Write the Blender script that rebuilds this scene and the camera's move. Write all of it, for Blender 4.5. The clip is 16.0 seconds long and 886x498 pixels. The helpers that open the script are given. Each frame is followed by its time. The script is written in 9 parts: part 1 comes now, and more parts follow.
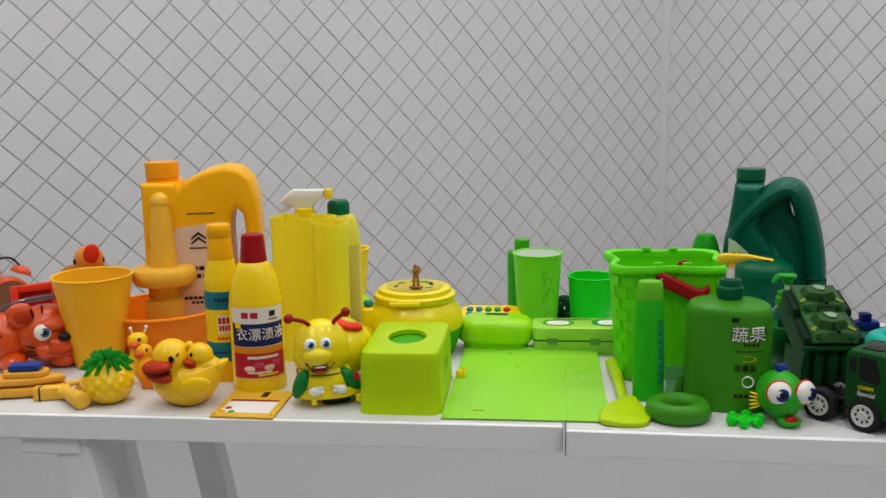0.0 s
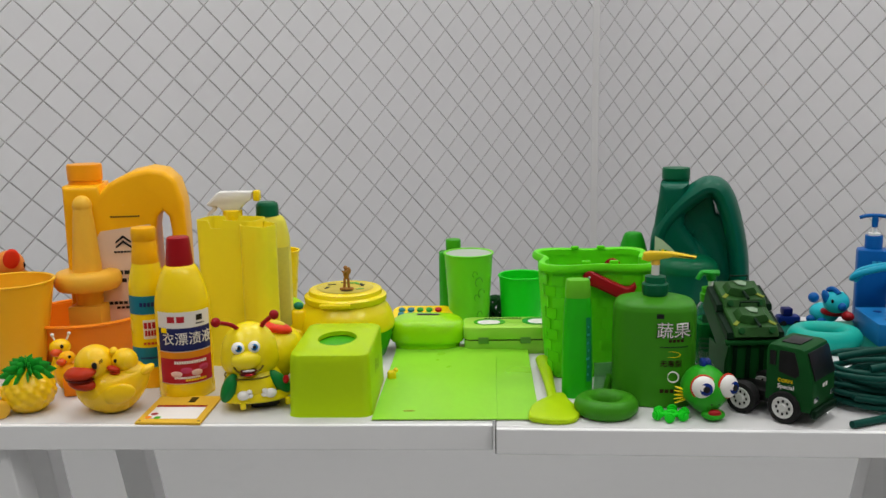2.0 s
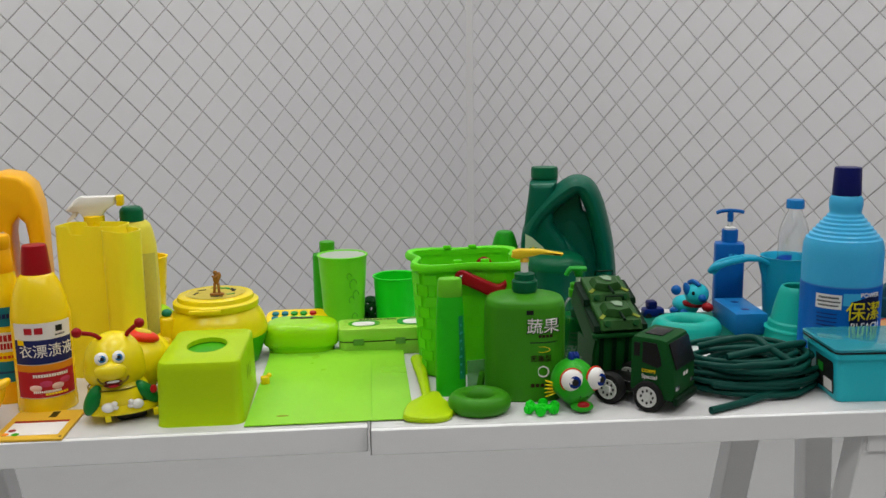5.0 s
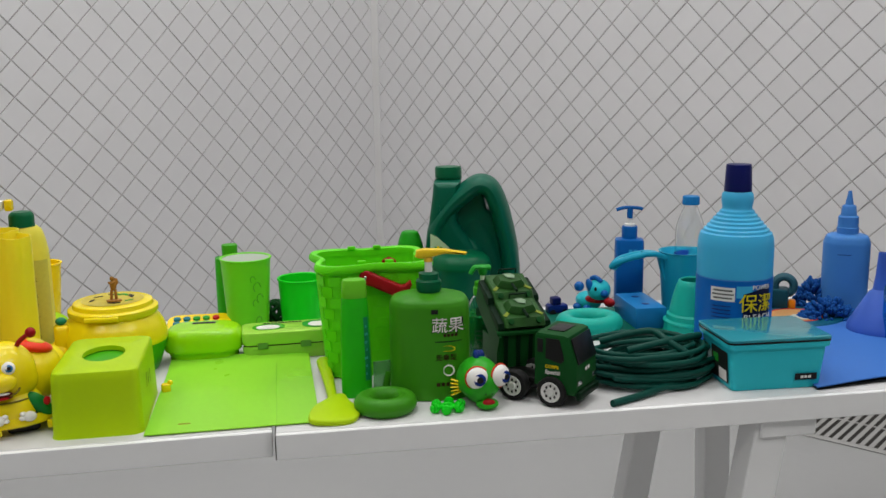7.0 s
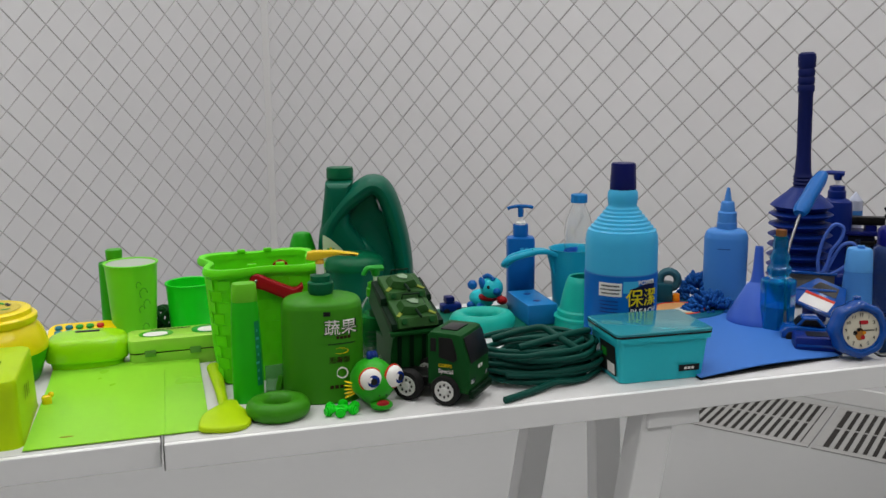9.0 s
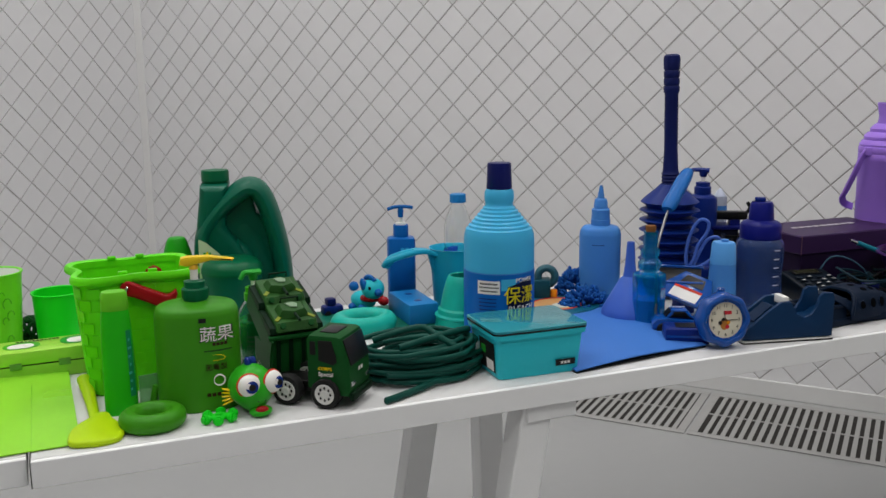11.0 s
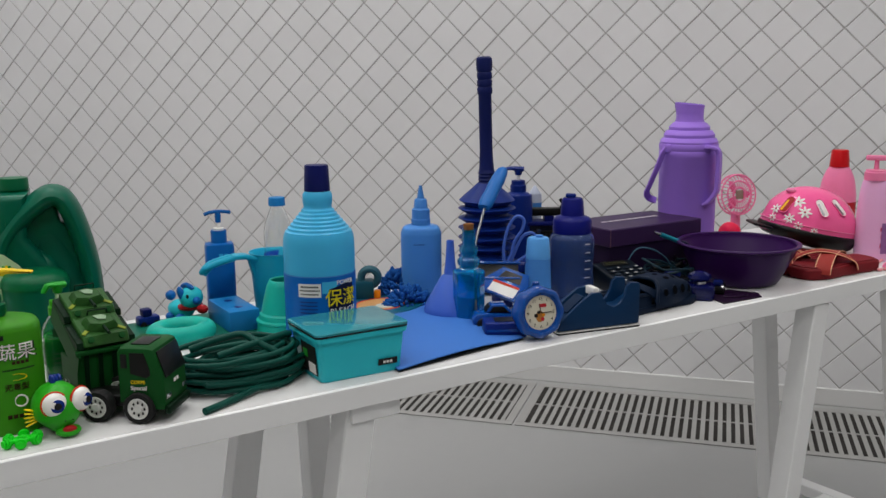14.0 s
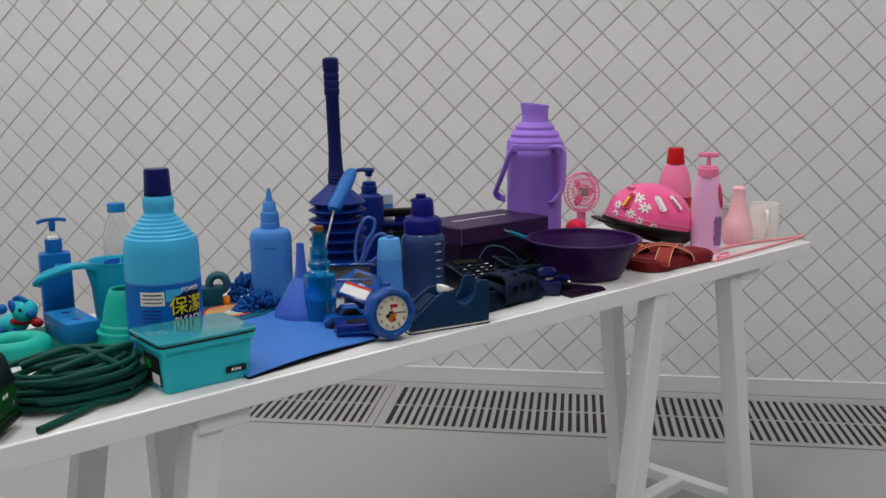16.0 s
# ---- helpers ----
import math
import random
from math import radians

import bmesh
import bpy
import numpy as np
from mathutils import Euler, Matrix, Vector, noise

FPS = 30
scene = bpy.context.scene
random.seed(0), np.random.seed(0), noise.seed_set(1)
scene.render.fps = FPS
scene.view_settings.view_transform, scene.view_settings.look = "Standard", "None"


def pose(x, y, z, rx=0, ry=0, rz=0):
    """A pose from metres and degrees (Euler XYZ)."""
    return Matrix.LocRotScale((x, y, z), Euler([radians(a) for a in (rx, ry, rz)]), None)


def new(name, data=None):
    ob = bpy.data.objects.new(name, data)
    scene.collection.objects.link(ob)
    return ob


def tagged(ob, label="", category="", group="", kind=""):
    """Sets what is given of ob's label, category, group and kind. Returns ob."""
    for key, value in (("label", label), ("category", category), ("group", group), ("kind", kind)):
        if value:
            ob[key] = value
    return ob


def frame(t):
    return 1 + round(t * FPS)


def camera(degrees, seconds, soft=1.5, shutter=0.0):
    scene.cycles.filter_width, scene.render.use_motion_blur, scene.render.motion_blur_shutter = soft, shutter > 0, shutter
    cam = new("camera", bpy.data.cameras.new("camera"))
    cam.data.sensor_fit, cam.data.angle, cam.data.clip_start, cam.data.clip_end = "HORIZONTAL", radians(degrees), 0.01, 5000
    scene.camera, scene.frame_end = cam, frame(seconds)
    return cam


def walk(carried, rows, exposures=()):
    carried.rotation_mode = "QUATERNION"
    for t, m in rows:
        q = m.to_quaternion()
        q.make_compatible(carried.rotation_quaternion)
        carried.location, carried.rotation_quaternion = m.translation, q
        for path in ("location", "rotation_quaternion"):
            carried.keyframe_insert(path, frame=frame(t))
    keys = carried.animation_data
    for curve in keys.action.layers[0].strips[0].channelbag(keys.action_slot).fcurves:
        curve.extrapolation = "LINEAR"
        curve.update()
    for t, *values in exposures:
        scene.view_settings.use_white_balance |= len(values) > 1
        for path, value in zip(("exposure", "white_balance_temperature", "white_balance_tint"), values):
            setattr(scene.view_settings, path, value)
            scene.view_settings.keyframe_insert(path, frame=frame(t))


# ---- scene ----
cam = camera(50.93, 16.0)
PATH = [  # seconds, x, y, z, turn about x, y, z
    (0.0, 0.3030, 0.1037, 1.1920, 79.532, 0.968, 6.046),
    (0.5, 0.3063, 0.1038, 1.1914, 79.542, 0.940, 4.979),
    (1.0, 0.3092, 0.1040, 1.1909, 79.556, 0.930, 4.110),
    (1.5, 0.3120, 0.1043, 1.1905, 79.558, 0.923, 3.394),
    (2.0, 0.3146, 0.1047, 1.1904, 79.556, 0.907, 2.158),
    (2.5, 0.3170, 0.1050, 1.1904, 79.552, 0.894, 1.047),
    (3.0, 0.3193, 0.1052, 1.1903, 79.541, 0.877, -0.142),
    (5.5, 0.3305, 0.1035, 1.1893, 79.531, 0.807, -6.604),
    (6.0, 0.3333, 0.1037, 1.1893, 79.509, 0.823, -7.958),
    (6.5, 0.3361, 0.1037, 1.1894, 79.486, 0.822, -9.215),
    (7.0, 0.3385, 0.1035, 1.1896, 79.454, 0.803, -10.795),
    (7.5, 0.3406, 0.1034, 1.1900, 79.414, 0.778, -12.369),
    (8.0, 0.3425, 0.1034, 1.1904, 79.376, 0.753, -14.072),
    (8.5, 0.3444, 0.1031, 1.1907, 79.352, 0.698, -15.675),
    (9.0, 0.3465, 0.1026, 1.1910, 79.339, 0.607, -17.171),
    (11.5, 0.3613, 0.0940, 1.1940, 79.224, 0.553, -26.038),
    (12.0, 0.3633, 0.0921, 1.1940, 79.234, 0.566, -27.825),
    (12.5, 0.3657, 0.0903, 1.1938, 79.235, 0.559, -29.418),
    (13.0, 0.3687, 0.0886, 1.1937, 79.240, 0.539, -30.998),
    (13.5, 0.3721, 0.0867, 1.1935, 79.248, 0.524, -32.645),
    (14.0, 0.3759, 0.0848, 1.1930, 79.255, 0.507, -34.635),
    (14.5, 0.3800, 0.0828, 1.1926, 79.266, 0.495, -36.545),
    (15.0, 0.3841, 0.0807, 1.1920, 79.281, 0.481, -38.704),
    (15.5, 0.3882, 0.0783, 1.1914, 79.291, 0.459, -41.032),
    (16.0, 0.3923, 0.0759, 1.1909, 79.302, 0.448, -43.326),
]
walk(cam, [(t, pose(*p)) for t, *p in PATH])

# ---- world and light ----
world = bpy.data.worlds.new("world")
scene.world = world
world.use_nodes = True
world.node_tree.nodes["Background"].inputs[0].default_value = (0.8, 0.85, 0.9, 1)
world.node_tree.nodes["Background"].inputs[1].default_value = 0.02
scene.view_settings.exposure = 0.0
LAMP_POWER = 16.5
# Height of the unseen ceiling, raised until the wall light was even.
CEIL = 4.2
# Ceiling panels are unseen; added, placed and powered to even out the room's light.
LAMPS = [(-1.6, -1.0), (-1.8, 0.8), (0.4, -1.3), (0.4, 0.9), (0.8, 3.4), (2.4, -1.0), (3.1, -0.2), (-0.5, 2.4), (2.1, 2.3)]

# ---- materials ----
def rgb(h):
    """A linear colour from an sRGB hex string."""
    c = [int(h[i:i + 2], 16) / 255 for i in (0, 2, 4)]
    return tuple(v / 12.92 if v <= 0.04045 else ((v + 0.055) / 1.055) ** 2.4 for v in c) + (1.0,)


MATS = {}


def mat(name, colour, rough=0.4, metal=0.0, grain=60.0, vary=0.08, bump=0.05, spec=0.22, coat=0.0, trans=0.0, sss=0.0,
        alpha=1.0, ior=1.46, spots=0.0, piece=0.0, emit=0.0):
    """A procedural surface: colour with variation at two scales, uneven gloss and a fine relief."""
    if name in MATS:
        return MATS[name]
    m = bpy.data.materials.new(name)
    m.use_nodes = True
    nt = m.node_tree
    nd, ln = nt.nodes, nt.links
    b = nd["Principled BSDF"]
    c = rgb(colour) if isinstance(colour, str) else colour
    tc = nd.new("ShaderNodeTexCoord")
    big = nd.new("ShaderNodeTexNoise")
    big.inputs["Scale"].default_value = grain * 0.15
    big.inputs["Detail"].default_value = 3
    small = nd.new("ShaderNodeTexNoise")
    small.inputs["Scale"].default_value = grain * 3
    small.inputs["Detail"].default_value = 4
    ln.new(tc.outputs["Object"], big.inputs["Vector"])
    ln.new(tc.outputs["Object"], small.inputs["Vector"])
    mix = nd.new("ShaderNodeMix")
    mix.data_type = "RGBA"
    mix.inputs["A"].default_value = tuple(v * (1 - vary) for v in c[:3]) + (1,)
    mix.inputs["B"].default_value = tuple(min(1, v * (1 + vary)) for v in c[:3]) + (1,)
    add = nd.new("ShaderNodeMath")
    add.operation = "MULTIPLY_ADD"
    ln.new(small.outputs["Fac"], add.inputs[0])
    add.inputs[1].default_value = 0.35
    ln.new(big.outputs["Fac"], add.inputs[2])
    sub = nd.new("ShaderNodeMath")
    sub.operation = "SUBTRACT"
    ln.new(add.outputs[0], sub.inputs[0])
    sub.inputs[1].default_value = 0.18
    sub.use_clamp = True
    ln.new(sub.outputs[0], mix.inputs["Factor"])
    last = mix.outputs["Result"]
    if piece:
        oi = nd.new("ShaderNodeObjectInfo")
        hs = nd.new("ShaderNodeHueSaturation")
        mr = nd.new("ShaderNodeMapRange")
        mr.inputs["To Min"].default_value, mr.inputs["To Max"].default_value = 1 - piece, 1 + piece
        ln.new(oi.outputs["Random"], mr.inputs["Value"])
        ln.new(mr.outputs["Result"], hs.inputs["Value"])
        ln.new(last, hs.inputs["Color"])
        last = hs.outputs["Color"]
    if spots:
        st = nd.new("ShaderNodeTexNoise")
        st.inputs["Scale"].default_value = grain * 0.6
        st.inputs["Detail"].default_value = 6
        ln.new(tc.outputs["Object"], st.inputs["Vector"])
        ramp = nd.new("ShaderNodeValToRGB")
        ramp.color_ramp.elements[0].position, ramp.color_ramp.elements[1].position = 0.62, 0.72
        ramp.color_ramp.elements[0].color = (1, 1, 1, 1)
        ramp.color_ramp.elements[1].color = (1 - spots, 1 - spots, 1 - spots, 1)
        ln.new(st.outputs["Fac"], ramp.inputs["Fac"])
        mu = nd.new("ShaderNodeMix")
        mu.data_type, mu.blend_type = "RGBA", "MULTIPLY"
        mu.inputs["Factor"].default_value = 1
        ln.new(last, mu.inputs["A"])
        ln.new(ramp.outputs["Color"], mu.inputs["B"])
        last = mu.outputs["Result"]
    ln.new(last, b.inputs["Base Color"])
    rr = nd.new("ShaderNodeMapRange")
    rr.inputs["To Min"].default_value, rr.inputs["To Max"].default_value = max(0, rough - 0.06), min(1, rough + 0.08)
    ln.new(big.outputs["Fac"], rr.inputs["Value"])
    ln.new(rr.outputs["Result"], b.inputs["Roughness"])
    b.inputs["Metallic"].default_value = metal
    b.inputs["Specular IOR Level"].default_value = spec
    b.inputs["IOR"].default_value = ior
    b.inputs["Coat Weight"].default_value = coat
    b.inputs["Transmission Weight"].default_value = trans
    b.inputs["Alpha"].default_value = alpha
    if sss:
        b.inputs["Subsurface Weight"].default_value = sss
        b.inputs["Subsurface Radius"].default_value = (0.012, 0.01, 0.006)
        b.inputs["Subsurface Scale"].default_value = 0.6
    if emit:
        b.inputs["Emission Color"].default_value = c
        b.inputs["Emission Strength"].default_value = emit
    if bump:
        bp = nd.new("ShaderNodeBump")
        bp.inputs["Strength"].default_value = bump
        bp.inputs["Distance"].default_value = 0.002
        ln.new(small.outputs["Fac"], bp.inputs["Height"])
        ln.new(bp.outputs["Normal"], b.inputs["Normal"])
    MATS[name] = m
    return m


M_TILE = mat("glazed_tile", (0.72, 0.715, 0.725, 1), 0.34, grain=9, vary=0.04, bump=0.04, piece=0.03, spots=0.03)
M_GROUT = mat("grout", (0.50, 0.485, 0.478, 1), 0.9, grain=5, vary=0.4, bump=0.3)
M_WALL = mat("white_wall_paint", (0.66, 0.655, 0.65, 1), 0.7, grain=8, vary=0.04)
M_BACKWALL = mat("grey_wall_paint", (0.36, 0.36, 0.365, 1), 0.8, grain=5, vary=0.05)
M_FLOOR = mat("pale_grey_floor", (0.365, 0.367, 0.365, 1), 0.45, grain=6, vary=0.05, bump=0.04, spots=0.05)
M_TABLE = mat("white_table_paint", (0.66, 0.655, 0.655, 1), 0.42, grain=12, vary=0.03, bump=0.05, spots=0.03)
M_LEG = mat("white_leg_paint", (0.86, 0.86, 0.86, 1), 0.5, grain=12, vary=0.04, bump=0.06)
M_SHADE = mat("light_diffuser", (1, 1, 1, 1), 0.6, bump=0, emit=2.0)
M_DARK = mat("painted_slot_shade", (0.035, 0.032, 0.03, 1), 0.9)
M_GRATE = mat("grey_painted_grate", (0.36, 0.355, 0.345, 1), 0.55, grain=40, vary=0.08, spots=0.1)
M_RUBBER = mat("black_rubber", (0.012, 0.012, 0.012, 1), 0.7, grain=60)
M_CEIL = mat("white_ceiling_paint", (0.8, 0.8, 0.8, 1), 0.8, grain=5, vary=0.03)

# ---- mesh helpers ----
def part(name, bm, material, parent=None, label="", smooth=True, at=None):
    """Links a bmesh as one mesh object, under a thing or a part."""
    me = bpy.data.meshes.new(name)
    bm.normal_update()
    bm.to_mesh(me)
    bm.free()
    if isinstance(material, (list, tuple)):
        for x in material:
            me.materials.append(x)
    else:
        me.materials.append(material)
    if smooth:
        me.polygons.foreach_set("use_smooth", [True] * len(me.polygons))
        me.set_sharp_from_angle(angle=radians(38))
    ob = new(name, me)
    if parent is not None:
        ob.parent = parent
    if at is not None:
        ob.matrix_basis = at
    if label:
        ob["label"] = label
    return ob


def thing(name, m, label, category, group="", kind=""):
    """An empty at a thing's base, that parents its parts."""
    ob = new(name)
    ob.empty_display_size = 0.05
    ob.matrix_basis = m
    return tagged(ob, label, category, group, kind)


def move(bm, m, verts=None):
    bmesh.ops.transform(bm, matrix=m, verts=verts if verts is not None else bm.verts)
    return bm


def join(*bms):
    out = bmesh.new()
    for b in bms:
        me = bpy.data.meshes.new("tmp")
        b.to_mesh(me)
        b.free()
        out.from_mesh(me)
        bpy.data.meshes.remove(me)
    return out


def box(x0, x1, y0, y1, z0, z1, bevel=0.0, seg=2):
    bm = bmesh.new()
    bmesh.ops.create_cube(bm, size=1)
    move(bm, Matrix.Translation(((x0 + x1) / 2, (y0 + y1) / 2, (z0 + z1) / 2)) @ Matrix.Diagonal((x1 - x0, y1 - y0, z1 - z0, 1)))
    if bevel:
        bmesh.ops.bevel(bm, geom=bm.edges[:], offset=bevel, segments=seg, affect="EDGES", profile=0.5)
    return bm


def lathe(profile, seg=40, shape=None, close=True):
    """A turned form from (radius, height) pairs. shape(angle) gives (x, y) of the unit outline, round by default."""
    bm = bmesh.new()
    rings = []
    for r, z in profile:
        if r < 1e-5:
            rings.append([bm.verts.new((0, 0, z))])
            continue
        ring = []
        for k in range(seg):
            a = 2 * math.pi * k / seg
            x, y = shape(a) if shape else (math.cos(a), math.sin(a))
            ring.append(bm.verts.new((x * r, y * r, z)))
        rings.append(ring)
    for a, b in zip(rings, rings[1:]):
        if len(a) == 1 and len(b) == 1:
            continue
        for k in range(seg):
            j = (k + 1) % seg
            if len(a) == 1:
                bm.faces.new((a[0], b[j], b[k]))
            elif len(b) == 1:
                bm.faces.new((a[k], a[j], b[0]))
            else:
                bm.faces.new((a[k], a[j], b[j], b[k]))
    if close:
        for ring, flip in ((rings[0], True), (rings[-1], False)):
            if len(ring) > 1:
                bm.faces.new(ring[::-1] if flip else ring)
    bmesh.ops.recalc_face_normals(bm, faces=bm.faces[:])
    return bm


def hollow(profile, wall=0.0009):
    """Doubles a turned outline with its own inner face, for thin clear walls."""
    return list(profile) + [(max(0.0, r - wall), z) for r, z in profile[::-1]]


def curve_profile(points, n=6):
    """Rounds a (radius, height) outline with a Catmull-Rom pass."""
    out = []
    p = [points[0]] + list(points) + [points[-1]]
    for i in range(1, len(p) - 2):
        for k in range(n):
            t = k / n
            out.append(tuple(0.5 * (2 * p[i][c] + (p[i + 1][c] - p[i - 1][c]) * t + (2 * p[i - 1][c] - 5 * p[i][c] + 4 * p[i + 1][c] - p[i + 2][c]) * t * t
                                    + (3 * p[i][c] - p[i - 1][c] - 3 * p[i + 1][c] + p[i + 2][c]) * t ** 3) for c in range(2)))
    out.append(tuple(points[-1]))
    return [(max(0.0, r), z) for r, z in out]


def squircle(ax, ay, n=4.0):
    """An outline between an ellipse (n = 2) and a rectangle."""
    def f(a):
        c, s = math.cos(a), math.sin(a)
        return (ax * math.copysign(abs(c) ** (2 / n), c), ay * math.copysign(abs(s) ** (2 / n), s))
    return f


def ball(rx, ry, rz, at=(0, 0, 0), seg=24, rings=14, turn=None):
    bm = bmesh.new()
    bmesh.ops.create_uvsphere(bm, u_segments=seg, v_segments=rings, radius=1)
    m = Matrix.Translation(at)
    if turn is not None:
        m = m @ turn
    move(bm, m @ Matrix.Diagonal((rx, ry, rz, 1)))
    return bm


def tube(points, r, seg=10, closed=False, taper=None, caps=True):
    """A round bar along points."""
    bm = bmesh.new()
    pts = [Vector(p) for p in points]
    n = len(pts)
    rings = []
    nrm = None
    for i, p in enumerate(pts):
        a = pts[(i - 1) % n] if closed or i else p
        b = pts[(i + 1) % n] if closed or i < n - 1 else p
        t = (b - a).normalized()
        if nrm is None:
            nrm = t.orthogonal().normalized()
        nrm = (nrm - t * nrm.dot(t)).normalized()
        bi = t.cross(nrm)
        rad = r if taper is None else r * taper(i / max(1, n - 1))
        rings.append([bm.verts.new(p + (nrm * math.cos(2 * math.pi * k / seg) + bi * math.sin(2 * math.pi * k / seg)) * rad) for k in range(seg)])
    pairs = list(zip(rings, rings[1:])) + ([(rings[-1], rings[0])] if closed else [])
    for a, b in pairs:
        for k in range(seg):
            bm.faces.new((a[k], a[(k + 1) % seg], b[(k + 1) % seg], b[k]))
    if not closed and caps:
        bm.faces.new(rings[0][::-1])
        bm.faces.new(rings[-1])
    bmesh.ops.recalc_face_normals(bm, faces=bm.faces[:])
    return bm


def ribbon(points, across, w, thick):
    """A flat strap of width w along points; its width lies along one direction or along one for each point."""
    bm = bmesh.new()
    ps = [Vector(p) for p in points]
    rows = []
    for i, p in enumerate(ps):
        t = (ps[min(i + 1, len(ps) - 1)] - ps[max(i - 1, 0)]).normalized()
        a = Vector(across[i] if isinstance(across, list) else across)
        a = (a - t * a.dot(t)).normalized()
        n = t.cross(a)
        rows.append([bm.verts.new(p + a * w * 0.5 * u + n * thick * 0.5 * v) for u, v in ((-1, 0.4), (-0.86, 1), (0.86, 1), (1, 0.4), (1, -0.4), (0.86, -1), (-0.86, -1), (-1, -0.4))])
    for a, b in zip(rows, rows[1:]):
        for j in range(8):
            bm.faces.new((a[j], a[(j + 1) % 8], b[(j + 1) % 8], b[j]))
    bm.faces.new(rows[0])
    bm.faces.new(rows[-1][::-1])
    bmesh.ops.recalc_face_normals(bm, faces=bm.faces[:])
    return bm


def smooth_path(points, n=8, closed=False):
    """A Catmull-Rom line through points."""
    p = [Vector(q) for q in points]
    if closed:
        p = [p[-1]] + p + [p[0], p[1]]
    else:
        p = [p[0]] + p + [p[-1]]
    out = []
    for i in range(1, len(p) - 2):
        for k in range(n):
            t = k / n
            out.append(0.5 * (2 * p[i] + (p[i + 1] - p[i - 1]) * t + (2 * p[i - 1] - 5 * p[i] + 4 * p[i + 1] - p[i + 2]) * t * t
                              + (3 * p[i] - p[i - 1] - 3 * p[i + 1] + p[i + 2]) * t ** 3))
    if not closed:
        out.append(p[-2])
    return out


def slab(outline, z0, z1, bevel=0.0, seg=2):
    """An upright prism over an outline of (x, y) points."""
    bm = bmesh.new()
    f = bm.faces.new([bm.verts.new((x, y, z0)) for x, y in outline])
    r = bmesh.ops.extrude_face_region(bm, geom=[f])
    bmesh.ops.translate(bm, vec=(0, 0, z1 - z0), verts=[v for v in r["geom"] if isinstance(v, bmesh.types.BMVert)])
    bmesh.ops.recalc_face_normals(bm, faces=bm.faces[:])
    if bevel:
        es = [e for e in bm.edges if abs(e.verts[0].co.z - e.verts[1].co.z) < 1e-6]
        bmesh.ops.bevel(bm, geom=es, offset=bevel, segments=seg, affect="EDGES", profile=0.5)
    return bm


def plate(outline, thick, bevel=0.0, seg=2):
    """A prism that stands upright: outline in (x, z), its thickness along y."""
    bm = slab(outline, -thick / 2, thick / 2, bevel, seg)
    return move(bm, Matrix.Rotation(radians(90), 4, "X"))


def round_rect(w, d, r, n=5):
    out = []
    for cx, cy, a0 in ((w / 2 - r, d / 2 - r, 0), (-w / 2 + r, d / 2 - r, 90), (-w / 2 + r, -d / 2 + r, 180), (w / 2 - r, -d / 2 + r, 270)):
        for k in range(n + 1):
            a = radians(a0 + 90 * k / n)
            out.append((cx + r * math.cos(a), cy + r * math.sin(a)))
    return out


def ring(R, r, z=0.0, seg=40, rs=14, flat=1.0):
    bm = bmesh.new()
    rows = []
    for i in range(seg):
        a = 2 * math.pi * i / seg
        rows.append([bm.verts.new(((R + r * math.cos(b)) * math.cos(a), (R + r * math.cos(b)) * math.sin(a), z + r * flat * math.sin(b)))
                     for b in (2 * math.pi * j / rs for j in range(rs))])
    for i in range(seg):
        for j in range(rs):
            bm.faces.new((rows[i][j], rows[(i + 1) % seg][j], rows[(i + 1) % seg][(j + 1) % rs], rows[i][(j + 1) % rs]))
    bmesh.ops.recalc_face_normals(bm, faces=bm.faces[:])
    return bm


def wrap(r, z0, z1, a0, a1, seg=24, lift=0.0006, shape=None):
    """A label bent round a turned body: an angle range in degrees, r a number or a function of the height."""
    bm = bmesh.new()
    rows = 8 if callable(r) else 1
    grid = []
    for j in range(rows + 1):
        z = z0 + (z1 - z0) * j / rows
        rr = (r(z) if callable(r) else r) + lift
        row = []
        for k in range(seg + 1):
            a = radians(a0 + (a1 - a0) * k / seg)
            x, y = shape(a) if shape else (math.cos(a), math.sin(a))
            row.append(bm.verts.new((x * rr, y * rr, z)))
        grid.append(row)
    for j in range(rows):
        for k in range(seg):
            bm.faces.new((grid[j][k], grid[j][k + 1], grid[j + 1][k + 1], grid[j + 1][k]))
    bmesh.ops.recalc_face_normals(bm, faces=bm.faces[:])
    return bm


def text(name, body, size, material, parent, m, bend=0.0, depth=0.0004, label="", onto=None):
    """Lettering as a mesh in the xy plane, bent round a cylinder of radius bend about its own vertical."""
    cu = bpy.data.curves.new("tmp", "FONT")
    cu.body, cu.size, cu.align_x, cu.align_y, cu.extrude = body, size, "CENTER", "CENTER", depth
    cu.resolution_u = 3
    tmp = new("tmp", cu)
    bpy.context.view_layer.update()
    me = bpy.data.meshes.new_from_object(tmp.evaluated_get(bpy.context.evaluated_depsgraph_get()))
    bpy.data.objects.remove(tmp)
    if bend:
        for v in me.vertices:
            a = v.co.x / bend
            rr = bend + v.co.z
            v.co = (rr * math.sin(a), v.co.y, rr * math.cos(a) - bend)
    if onto is not None:
        for v in me.vertices:
            v.co.z += onto(v.co.x)
    me.materials.clear()
    me.materials.append(material)
    ob = new(name, me)
    ob.parent = parent
    ob.matrix_basis = m
    if label:
        ob["label"] = label
    return ob


TOP = 0.75  # height of the table tops


def sized(size, depth=1.0):
    """A thing's own size, and its depth front to back beside its width."""
    return Matrix.Diagonal((size, size * depth, size, 1))


def on_table(x, y, rz=0, dz=0.0, size=1.0, depth=1.0):
    return pose(x, y, TOP + dz, 0, 0, rz) @ sized(size, depth)

